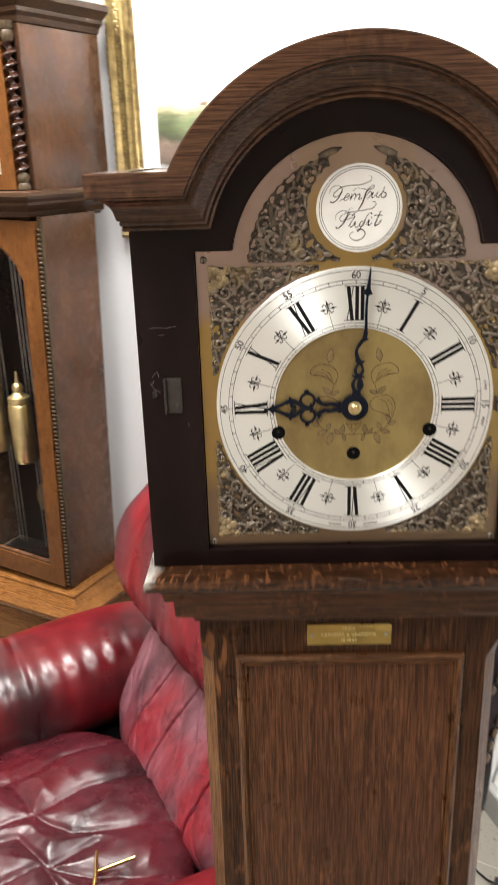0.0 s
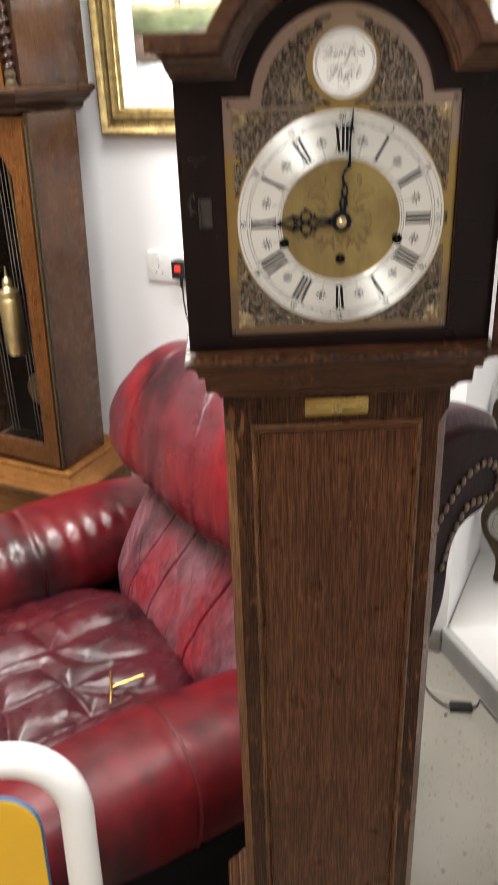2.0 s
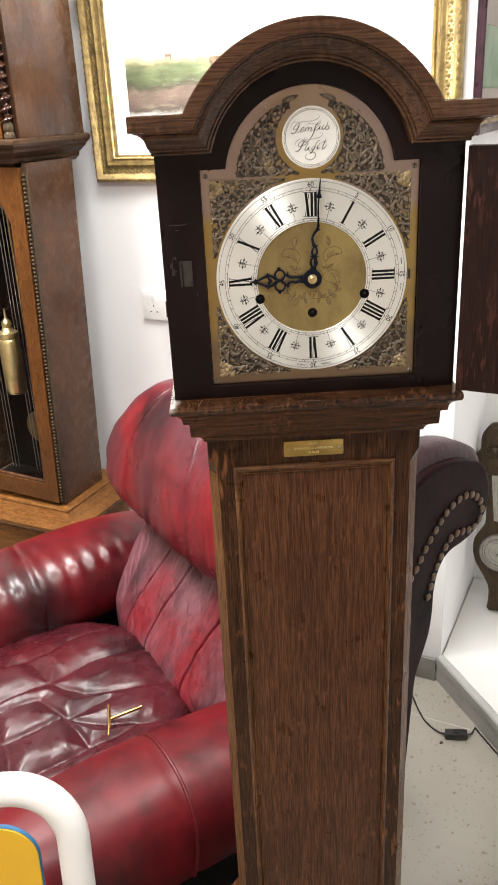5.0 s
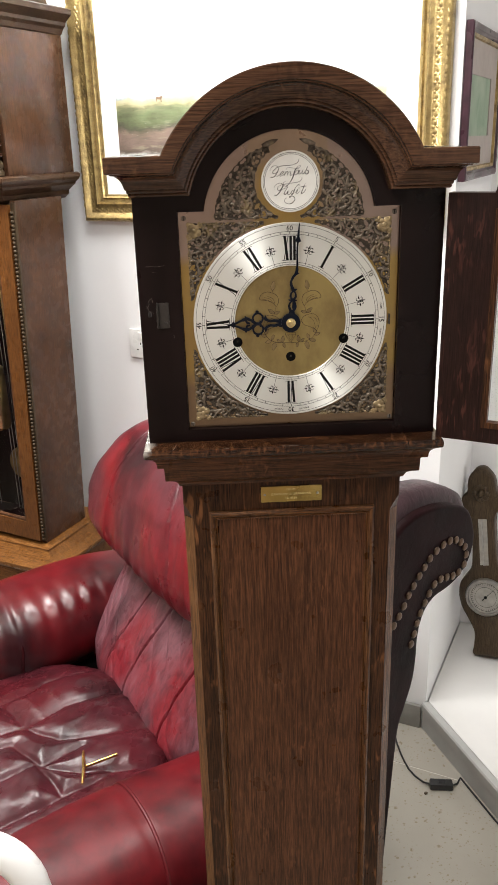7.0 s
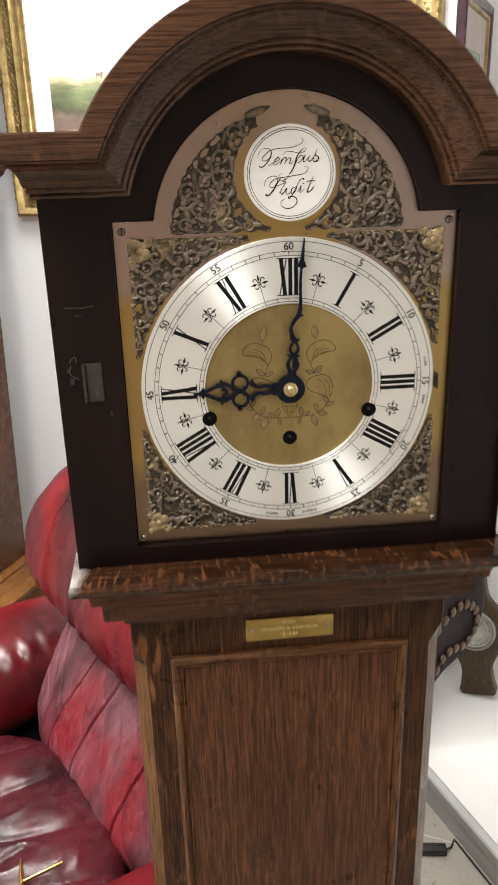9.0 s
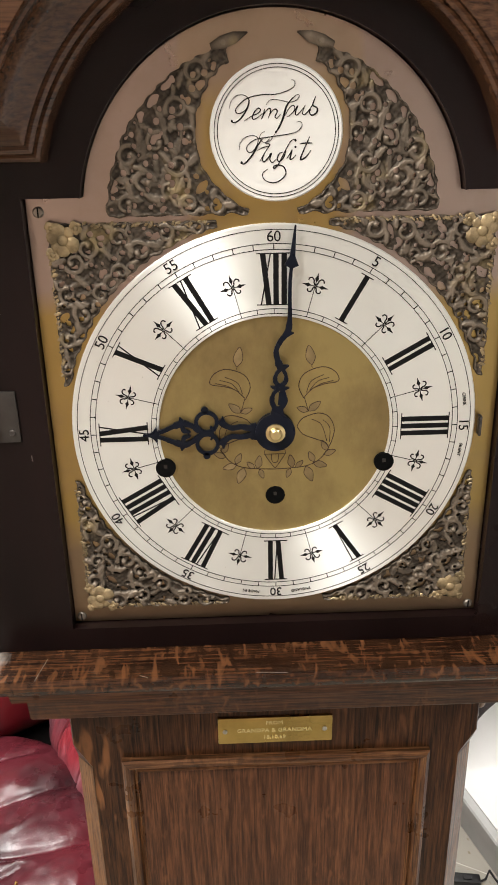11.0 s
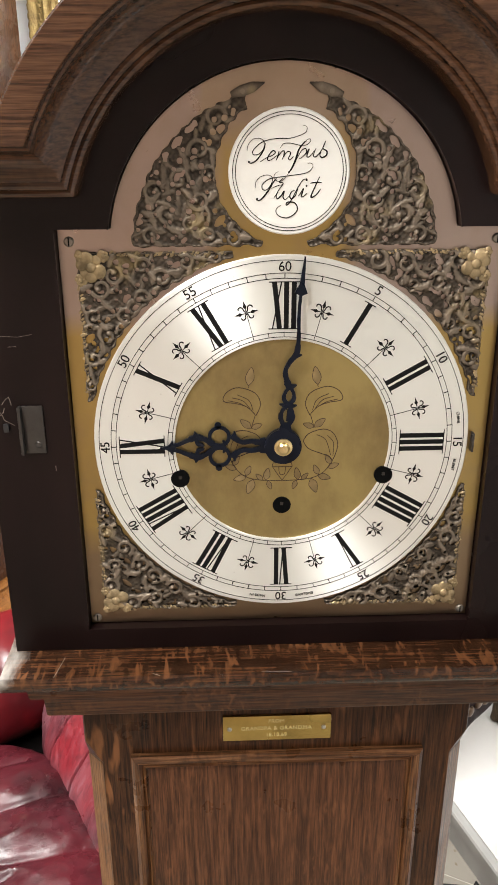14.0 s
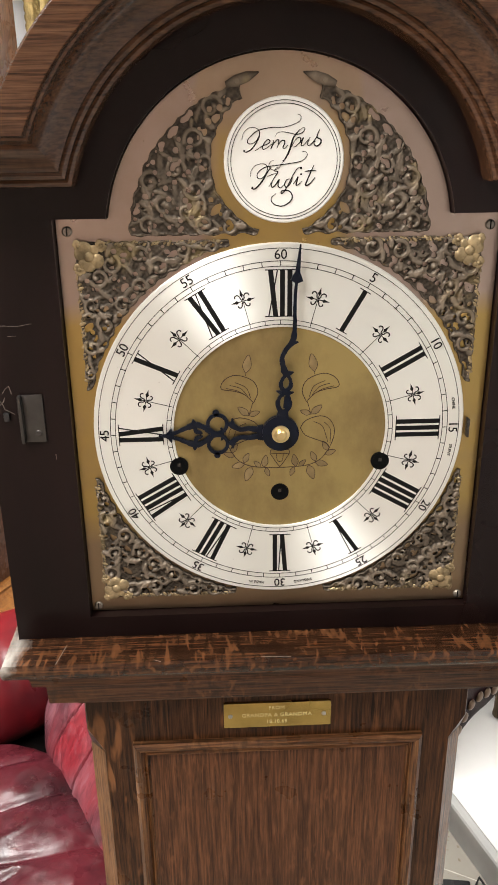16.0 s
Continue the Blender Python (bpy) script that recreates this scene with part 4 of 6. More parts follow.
for s in (-1, 1):
    fan = [(0.0137, 0.0152), (0.0113, 0.0213), (0.0140, 0.0273), (0.0221, 0.0303), (0.0281, 0.0280), (0.0299, 0.0233), (0.0234, 0.0219), (0.0180, 0.0199), (0.0140, 0.0159)]
    engrave([(s * x, z) for x, z in fan], 0.0004)
    for pts in ([(0.0150, 0.0180), (0.0172, 0.0235), (0.0230, 0.0265)], [(0.0165, 0.0190), (0.0200, 0.0232), (0.0255, 0.0250)], [(0.0190, 0.0205), (0.0222, 0.0222), (0.0275, 0.0235)]):
        engrave([(s * x, z) for x, z in pts], 0.00032)
    fan = [(0.0106, 0.0011), (0.0133, 0.0051), (0.0207, 0.0075), (0.0261, 0.0051), (0.0285, -0.0016), (0.0261, -0.0097), (0.0241, -0.0077), (0.0194, -0.0057), (0.0133, -0.0030), (0.0106, 0.0011)]
    engrave([(s * x, z) for x, z in fan], 0.0004)
    for pts in ([(0.0175, 0.0045), (0.0222, 0.0015), (0.0250, -0.0070)], [(0.0230, 0.0040), (0.0262, 0.0), (0.0262, -0.0075)]):
        engrave([(s * x, z) for x, z in pts], 0.00032)
    engrave([(s * 0.0140, 0.0155), (s * 0.0150, 0.0120), (s * 0.0160, 0.0086)], 0.00034)
    engrave([(s * 0.0172, 0.0310), (s * 0.0176, 0.0300)], 0.0003)
    leaf(s * 0.0174, 0.0312, 90 + s * 10, 0.0096, 0.22)
    leaf(s * 0.0160, 0.0086, 160 if s > 0 else 20, 0.0058)
    leaf(s * 0.0160, 0.0086, 40 if s > 0 else 140, 0.0072)
    engrave([(s * 0.0262, -0.0100), (s * 0.0215, -0.0165), (s * 0.0140, -0.0200), (0.0, -0.0210)], 0.00038)
    for x, z, a, ln in ((0.0255, -0.0120, 120, 0.0062), (0.0235, -0.0140, 20, 0.0062), (0.0190, -0.0178, 115, 0.0060), (0.0185, -0.0182, -15, 0.0070), (0.0150, -0.0198, -70, 0.0088), (0.0085, -0.0206, 100, 0.0070), (0.0075, -0.0208, -110, 0.0052), (0.0100, -0.0205, 45, 0.0050)):
        leaf(s * x, z, a if s > 0 else 180 - a, ln)
for pts in ([(-0.0048, -0.0108), (0.0048, -0.0108)], [(-0.0052, -0.0130), (0.0052, -0.0130)], [(-0.0048, -0.0108), (-0.0052, -0.0130)], [(0.0048, -0.0108), (0.0052, -0.0130)], [(-0.0050, -0.0130), (-0.0022, -0.0175), (0.0, -0.0205)], [(0.0050, -0.0130), (0.0022, -0.0175), (0.0, -0.0205)],
            [(-0.0018, -0.0130), (-0.0012, -0.0170), (0.0012, -0.0170), (0.0018, -0.0130)]):
    engrave(pts, 0.00032)
part("engraved_garland", gl, etched, centre, "fine engraved garland of leaves", smooth=False)
part("tinted_leaves", fill, etched_pale, centre, "faintly tinted engraved leaves", smooth=False)
for x, z in ((-0.0528, 1.4817), (0.0528, 1.4817), (0.0, 1.465)):
    hb = bmesh.new()
    y = RY - 0.0002 if abs(x) > 0.01 else -0.0011
    disc_y(hb, x, z, y, 0.0, 0.0048, 28)
    hole = part("winding_hole", hb, dark_hole, clock, "black winding hole", smooth=False)
    part("arbor", B(x - 0.0008, x + 0.0008, y - 0.0001, y + 0.001, z - 0.0001, z + 0.0018), dull_steel, hole, smooth=False)
part("silence_lever", B(0.0972, 0.0984, -0.004, 0.0, 1.4945, 1.5045, 0.0003), dull_steel, clock)

# hands at one minute past nine
HY = -0.0024
hh = bmesh.new()
ha = radians(-90.5)


def hand_spot(ang, t, r):
    return (t * math.cos(ang) + r * math.sin(ang), ZC - t * math.sin(ang) + r * math.cos(ang))


lift = [0.0]


def hand_line(bm, ang, pts, w, y, smooth_line=True):
    lift[0] = (lift[0] + 0.000013) % 0.00026
    pts = curl(pts) if smooth_line else pts
    if isinstance(w, (list, tuple)):
        w = [w[min(len(w) - 1, int(i * len(w) / len(pts)))] for i in range(len(pts))]
    w = [c * 1.18 for c in w] if isinstance(w, (list, tuple)) else w * 1.18
    ribbon(bm, [hand_spot(ang, t, r) for t, r in pts], w, y - 0.0011 - lift[0], y)


circle_line(hh, 0.0070, 0.0046, 36, HY - 0.0013, HY)
for s in (-1, 1):
    hand_line(hh, ha, [(s * 0.0022, 0.0085), (s * 0.0018, 0.0120), (s * 0.0026, 0.0160), (s * 0.0022, 0.0205), (s * 0.0044, 0.0245), (s * 0.0058, 0.0262)], [0.0036, 0.0024, 0.0020, 0.0020, 0.0024, 0.0020], HY)
    hand_line(hh, ha, [(s * 0.0040, 0.0245), (s * 0.0082, 0.0246)], [0.0030, 0.0004], HY, False)
    circle_line(hh, 0.0049, 0.0018, 32, HY - 0.0011, HY, hand_spot(ha, s * 0.0055, 0.0322))
    hand_line(hh, ha, [(s * 0.0008, 0.0290), (s * 0.0034, 0.0305)], [0.0022, 0.0006], HY, False)
    disc_y(hh, *hand_spot(ha, s * 0.0116, 0.0328), HY - 0.0011, HY, 0.0017, 16)
    hand_line(hh, ha, [(s * 0.0014, 0.0355), (s * 0.0040, 0.0392), (s * 0.0058, 0.0432)], [0.0026, 0.0020, 0.0024], HY)
    hand_line(hh, ha, [(s * 0.0042, 0.0436), (s * 0.0084, 0.0446)], [0.0044, 0.0005], HY, False)
    hand_line(hh, ha, [(s * 0.0056, 0.0436), (s * 0.0036, 0.0490), (s * 0.0018, 0.0530), (s * 0.0005, 0.0572)], [0.0026, 0.0018, 0.0016, 0.0016], HY)
    hand_line(hh, ha, [(s * 0.0050, 0.0438), (s * 0.0020, 0.0432), (s * 0.0012, 0.0412), (s * 0.0004, 0.0405)], [0.0018, 0.0014], HY)
    hand_line(hh, ha, [(0.0, 0.0570), (s * 0.0036, 0.0560)], [0.0030, 0.0005], HY, False)
hand_line(hh, ha, [(0, 0.0360), (0, 0.0290)], 0.0026, HY, False)
hand_line(hh, ha, [(0, 0.0545), (0, 0.0572), (0, 0.0590), (0, 0.0625)], [0.0018, 0.0034, 0.0016, 0.0004], HY, False)
part("hour_hand", hh, blued, clock, "pierced blued steel hour hand", smooth=False)
mh = bmesh.new()
ma = radians(5.5)
MYY = HY - 0.0022
circle_line(mh, 0.0070, 0.0048, 40, MYY - 0.0012, MYY)
hand_line(mh, ma, [(0, 0.0085), (0, 0.0130)], [0.0056, 0.0040], MYY, False)
for s in (-1, 1):
    hand_line(mh, ma, [(s * 0.0012, 0.0120), (s * 0.0030, 0.0155), (s * 0.0024, 0.0195), (0, 0.0222)], [0.0020, 0.0014], MYY)
    hand_line(mh, ma, [(0, 0.0216), (s * 0.0044, 0.0226)], [0.0030, 0.0004], MYY, False)
    hand_line(mh, ma, [(0, 0.0225), (s * 0.0024, 0.0255), (s * 0.0020, 0.0290), (0, 0.0318)], [0.0018, 0.0014], MYY)
    hand_line(mh, ma, [(0, 0.0318), (s * 0.0032, 0.0332)], [0.0030, 0.0004], MYY, False)
hand_line(mh, ma, [(0.0012, 0.0140), (0.0012, 0.0200)], 0.0022, MYY, False)
hand_line(mh, ma, [(0, 0.0310), (-0.0022, 0.0355), (-0.0032, 0.0400), (-0.0016, 0.0445), (0.0012, 0.0490), (0.0014, 0.0560), (0.0006, 0.0640), (0.0, 0.0720), (0, 0.0785)], [0.0028, 0.0022, 0.0018, 0.0020, 0.0024, 0.0017, 0.0014, 0.0013, 0.0012], MYY)
hand_line(mh, ma, [(0.0004, 0.0478), (0.0040, 0.0486)], [0.0030, 0.0003], MYY, False)
hand_line(mh, ma, [(0, 0.0772), (0, 0.0785), (0, 0.0825), (0, 0.0955)], [0.0010, 0.0052, 0.0020, 0.0006], MYY, False)
part("minute_hand", mh, blued, clock, "serpentine blued steel minute hand", smooth=False)
nut = bmesh.new()
lathe(nut, [(0.0046, 0.0), (0.0046, 0.0012), (0.0032, 0.0018), (0.0030, 0.0034), (0.0022, 0.0042), (0.0010, 0.0044)], 24, pose(0, MYY - 0.001, ZC, 90))
part("hand_nut", nut, pale_brass, clock, "pale brass hand nut")

# name disc in the arch
bd = bmesh.new()
BX, BZ = 0.0014, 1.6320
disc_y(bd, BX, BZ, -0.0022, 0.0, 0.0275, 72, 0.0006)
disc = part("motto_disc", bd, boss_white, clock, "silver-white disc with the motto Tempus Fugit")
lines = bmesh.new()
for r in (0.0256, 0.0243):
    circle_line(lines, r, 0.0003, 90, -0.0024, -0.0021, (BX, BZ))


def stroke(bm, pts, w=0.0005, even=False):
    """A pen stroke through places given in hundredths of the disc's radius."""
    line = curl([(BX + x * 0.00028, BZ + z * 0.00028) for x, z in pts], n=40)
    k = len(line)
    ribbon(bm, line, w if even else [w * (0.26 + 0.30 * math.sin(math.pi * i / (k - 1))) for i in range(k)], -0.0024, -0.0021)


FLOURISH = [([(-68, 33), (-66, 42), (-58, 50), (-48, 51), (-41, 47), (-40, 41), (-44, 32), (-51, 27), (-58, 27), (-59, 32), (-54, 38), (-45, 45), (-33, 49), (-17, 51), (-1, 51), (15, 55), (25, 60), (27, 66), (25, 69), (21, 70)], 0.0007),
          ([(-55, -24), (-54, -15), (-47, -7), (-37, -4), (-29, -6), (-27, -12), (-31, -21), (-37, -27), (-43, -26), (-44, -20), (-39, -14), (-29, -9), (-14, -7), (2, -5), (18, -3), (30, 0), (37, 7), (37, 12), (33, 14), (29, 13)], 0.0007),
          ([(-1, 0), (-4, -5), (-9, -11), (-16, -14), (-22, -12), (-25, -7), (-22, -1), (-17, 1)], 0.0005),
          ([(-15, 37), (-10, 43), (-1, 44), (10, 42), (19, 40), (28, 42), (33, 47), (32, 50), (28, 49), (24, 45)], 0.0006)]
for pts, w in FLOURISH:
    stroke(lines, pts, w)
part("pen_flourish", lines, ink, disc, "engraved rings and pen flourishes", smooth=False)
TEMPUS = [([(-39, 44), (-41, 35), (-48, 24), (-55, 17), (-62, 14), (-66, 16)], 0.0011),
          ([(-47, 16), (-37, 22), (-27, 26), (-23, 30), (-26, 33), (-31, 29), (-35, 22), (-34, 18), (-28, 20), (-20, 26)], 0.0009),
          ([(-17, 32), (-19, 24), (-22, 18)], 0.0010),
          ([(-20, 22), (-13, 31), (-9, 32), (-9, 27), (-12, 19)], 0.0009),
          ([(-11, 22), (-5, 30), (0, 31), (1, 27), (-2, 21), (1, 19), (6, 24)], 0.0009),
          ([(25, 47), (15, 35), (9, 17), (3, 5), (-1, 0)], 0.0015),
          ([(12, 21), (17, 30), (22, 35), (26, 35), (26, 29), (19, 22), (15, 21)], 0.0008),
          ([(19, 22), (26, 28), (31, 35), (28, 27), (28, 23), (32, 24), (40, 33)], 0.0009),
          ([(42, 36), (38, 26), (40, 23), (44, 25), (52, 35), (57, 47)], 0.0009),
          ([(57, 47), (53, 36), (59, 32), (59, 26), (53, 22), (49, 24), (48, 29)], 0.0012)]
FUGIT = [([(-21, -9), (-27, -17), (-33, -27), (-40, -36), (-48, -43), (-54, -42)], 0.0013),
          ([(-10, -9), (-16, -15), (-10, -17), (-16, -26), (-25, -40)], 0.0008),
          ([(-29, -25), (-20, -21), (-12, -19)], 0.0006),
          ([(-18, -30), (-21, -37), (-19, -41), (-13, -36), (-8, -29), (-10, -38), (-6, -42), (0, -37)], 0.0010),
          ([(9, -28), (4, -30), (1, -37), (4, -41), (10, -36), (14, -26)], 0.0010),
          ([(29, -10), (22, -12), (15, -22), (7, -37), (1, -47), (-4, -51), (-4, -47), (2, -46), (10, -48), (14, -56), (11, -63), (3, -69), (-6, -71), (-16, -68), (-21, -62), (-20, -56), (-13, -51)], 0.0010),
          ([(15, -37), (20, -30), (23, -25), (21, -33), (20, -38), (24, -37), (29, -32)], 0.0010),
          ([(49, -7), (42, -22), (36, -36), (37, -39), (44, -35), (51, -26)], 0.0012),
          ([(34, -17), (42, -16), (53, -16)], 0.0010)]
DOTS = {"Tempus": [(-65, 16), (49, 29), (-1, 0)], "Fugit": [(-52, -41), (28, -12), (28, -21)]}
for word, rows in (("Tempus", TEMPUS), ("Fugit", FUGIT)):
    wb0 = bmesh.new()
    for pts, w in rows:
        stroke(wb0, pts, w)
    for x, z in DOTS[word]:
        disc_y(wb0, BX + x * 0.00028, BZ + z * 0.00028, -0.00242, -0.0021, 0.00045, 14)
    part("motto_word", wb0, ink, disc, 'black script word "%s"' % word, smooth=False)


# cast spandrels
def casting(depth, spots, seed, fold=False, step=0.00040):
    """A pierced cast plate of ring-shaped curls, grooved leaves and a raised rim, over the places where depth() is above nought."""
    rng = random.Random(seed)
    (xa, xb), (za, zb) = spots
    X, Z = np.meshgrid(np.arange(xa, xb, step), np.arange(za, zb, step), indexing="ij")
    D = depth(X, Z) + 0.0004 * np.sin((X - Z) * 700) + 0.0003 * np.sin((X + Z) * 610 + seed)
    U, V = (np.maximum(X, Z), np.minimum(X, Z)) if fold else (X, Z)
    curls, leaves, holes = [], [], []
    for r in (0.0056, 0.0046, 0.0036):
        for _ in range(200):
            x, z = rng.uniform(xa, xb), rng.uniform(za, zb)
            if (not fold or x > z + r * 0.6) and depth(x, z) > r * 0.72 and not any(math.hypot(x - a, z - b) < (r + c) * 1.04 for a, b, c, d, e in curls):
                curls.append((x, z, r, rng.uniform(0, 6.28), rng.choice((-1, 1))))
    for a, b, r, turn, spin in curls:                        # leaves that spring from the curls
        for k in range(4):
            ang = turn + k * 1.7 + rng.uniform(-0.4, 0.4)
            x, z, go = a + r * 0.75 * math.cos(ang), b + r * 0.75 * math.sin(ang), ang + spin * rng.uniform(0.5, 1.3)
            row, bend = [], spin * rng.uniform(-0.12, 0.16)
            for n in range(rng.choice((9, 12, 16))):
                row.append((x, z))
                go -= bend
                x, z = x + 0.0007 * math.cos(go), z + 0.0007 * math.sin(go)
                if depth(x, z) < 0.0007:
                    break
            if len(row) > 4:
                leaves.append((row, rng.uniform(0.0012, 0.0019), rng.uniform(0.75, 1.25)))
    for _ in range(500):
        x, z, r = rng.uniform(xa, xb), rng.uniform(za, zb), rng.uniform(0.0007, 0.0013)
        if (not fold or x > z) and depth(x, z) > r + 0.0012 and not any(math.hypot(x - a, z - b) < r + c + 0.0022 for a, b, c in holes):
            holes.append((x, z, r))
    H = np.zeros_like(X)
    cut = np.zeros(X.shape, bool)
    for a, b, r, turn, spin in curls:                        # comma-shaped scrolls with a knob at the inner end
        d = np.hypot(U - a, V - b) / r
        lap = ((spin * np.arctan2(V - b, U - a) - turn) / (2 * math.pi)) % 1.0
        mid, half = 0.84 - 0.46 * lap, 0.26 - 0.10 * lap
        f = np.abs(d - mid) / half
        H = np.maximum(H, np.where((f < 1) & (d < 1.15), 0.0023 * np.sqrt(np.clip(1 - f * f, 0, 1)) - 0.0005 * np.exp(-(f / 0.3) ** 2), 0))
        knob = np.hypot(U - a - 0.26 * r * math.cos(spin * turn), V - b - 0.26 * r * math.sin(spin * turn)) / (0.30 * r)
        H = np.maximum(H, np.where(knob < 1, 0.0026 * np.sqrt(np.clip(1 - knob * knob, 0, 1)), 0))
    for row, w, tall in leaves:
        n = len(row)
        for k, (x, z) in enumerate(row):
            t = k / (n - 1)
            ww = w * (0.30 + 1.7 * t ** 0.6 * (1 - t) ** 0.5) * (1 + 0.22 * math.sin(t * 26))
            d = np.hypot(U - x, V - z) / ww
            H = np.maximum(H, np.where(d < 1, 0.0021 * tall * np.sqrt(np.clip(1 - d * d, 0, 1)) - 0.0010 * np.exp(-(d / 0.22) ** 2), 0))
    for x, z, r in holes:
        d = np.hypot(U - x, V - z) / r
        cut |= d < 1
        H = np.maximum(H, 0.0012 * np.exp(-((d - 1.35) / 0.3) ** 2))
    rim = 0.0017 * np.clip(1 - ((D - 0.0008) / 0.0008) ** 2, 0, 1) * (0.75 + 0.25 * np.sin((X + Z) * 1500) * np.sin((X - Z) * 1300))
    H = np.maximum(H, rim)
    web = np.sin(X * 520 + seed) * np.sin(Z * 470 - seed) + 0.5 * np.sin((X + Z) * 830)
    full = (D > 0) & ~cut & ((H > 0.0004) | (web > -0.62))
    H = np.maximum(H, 0.0007 + 0.0002 * np.sin(X * 1900) * np.sin(Z * 2100)) + 0.0005
    bm = bmesh.new()
    grid = {(i, j): bm.verts.new((X[i, j], -H[i, j], Z[i, j])) for i, j in zip(*np.nonzero(full))}
    for i, j in grid:
        k = [(i, j), (i + 1, j), (i + 1, j + 1), (i, j + 1)]
        if all(c in grid for c in k):
            bm.faces.new([grid[c] for c in k])
    bmesh.ops.delete(bm, geom=[v for v in bm.verts if not v.link_faces], context="VERTS")
    rims = {v: [e.other_vert(v) for e in v.link_edges if e.is_boundary] for v in bm.verts if v.is_boundary}
    for _ in range(3):                                        # rounds off the cut edges
        moved = {v: v.co * 0.5 + sum((o.co for o in os), Vector()) / len(os) * 0.5 for v, os in rims.items() if os}
        for v, co in moved.items():
            v.co = co
    out = bmesh.ops.extrude_edge_only(bm, edges=[e for e in bm.edges if e.is_boundary])
    for g in out["geom"]:
        if isinstance(g, bmesh.types.BMVert):
            g.co.y = 0.0
    return bm


def rosette(bm, x, z, r):
    for k in range(6):
        a = k * 2 * math.pi / 6 + 0.3 + 0.3 * math.sin(k * 5.0)
        bmesh.ops.create_icosphere(bm, subdivisions=2, radius=r * (0.40 + 0.10 * math.sin(k * 2.3)), matrix=pose(x + r * 0.56 * math.cos(a), -0.0022, z + r * 0.56 * math.sin(a)) @ Matrix.Diagonal((1.1, 0.35, 1.1, 1)))
    bmesh.ops.create_icosphere(bm, subdivisions=2, radius=r * 0.40, matrix=pose(x, -0.0028, z) @ Matrix.Diagonal((0.9, 0.45, 0.9, 1)))


def rope(bm, line, w):
    for i, (x, z) in enumerate(line):
        bmesh.ops.create_icosphere(bm, subdivisions=1, radius=w * (0.72 + 0.3 * math.sin(i * 2.1)), matrix=pose(x, -0.0012, z, 0, 40 + 20 * math.sin(i * 1.3), 0) @ Matrix.Diagonal((1.5, 0.6, 0.75, 1)))


def least(*rows):
    return functools.reduce(np.minimum, rows)


def corner_depth(x, z):
    ax, az = 0.0972 - x, 0.0972 - z           # from the corner, both positive inwards
    return least(ax, az, np.hypot(x, z) - 0.0972, 0.073 - ax, 0.073 - az)


for sx, sz, seed in ((-1, 1, 3), (1, 1, 4), (-1, -1, 5), (1, -1, 6)):
    bm = casting(corner_depth, ((0.022, 0.0975), (0.022, 0.0975)), seed, True)
    gd = bmesh.new()
    rosette(gd, 0.0905, 0.0905, 0.0072)
    for a, b in ((0.0955, 0.0845), (0.0845, 0.0955), (0.0950, 0.0955)):
        rosette(gd, a, b, 0.0030)
    rope(gd, [(0.0962 + 0.0004 * math.sin(k), 0.083 - 0.0019 * k) for k in range(30)], 0.0014)
    rope(gd, [(0.083 - 0.0019 * k, 0.0962 + 0.0004 * math.sin(k)) for k in range(30)], 0.0014)
    for piece in (bm, gd):
        bmesh.ops.transform(piece, matrix=pose(0, 0, ZC) @ Matrix.Diagonal((sx, 1, sz, 1)), verts=piece.verts)
    sp0 = part("spandrel", bm, cast_brass, clock, "cast brass corner spandrel of pierced scrolls, recesses painted darker", angle=70)
    part("rosette_and_rope_edge", gd, worn_gilt, sp0, "gilt corner rosette and rope edge")


def arch_depth(x, z):
    """The shape beside the disc: broad at its foot, narrowing to a beak at the top."""
    d = least(0.0712 - np.hypot(x, z - 1.5965), np.hypot(x, z - BZ) - 0.0318, z - 1.5992, x - 0.0088 - np.maximum(0.0, 1.612 - z) * 0.1)
    return least(d, np.where(z > 1.63, x - 0.0175, d), (x * 0.9 + (z - 1.6) * 0.62) - 0.0092)


for sx, seed in ((-1, 11), (1, 12)):
    bm = casting(arch_depth, ((0.010, 0.0745), (1.5985, 1.676)), 11)
    gd = bmesh.new()
    tube(gd, [(0.0245, -0.0012, 1.6640), (0.0200, -0.0016, 1.6655), (0.0150, -0.0016, 1.6672), (0.0098, -0.0008, 1.6690)], [0.0014, 0.0025, 0.0023, 0.0003], 10, flat=0.5)
    disc_y(gd, 0.0195, 1.6655, -0.0034, -0.0010, 0.0010, 12)
    for piece in (bm, gd):
        bmesh.ops.transform(piece, matrix=Matrix.Diagonal((sx, 1, 1, 1)), verts=piece.verts)
    sp0 = part("arch_spandrel", bm, cast_brass, clock, "cast brass arch spandrel beside the motto disc, recesses painted darker", angle=70)
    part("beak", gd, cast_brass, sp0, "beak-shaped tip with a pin")

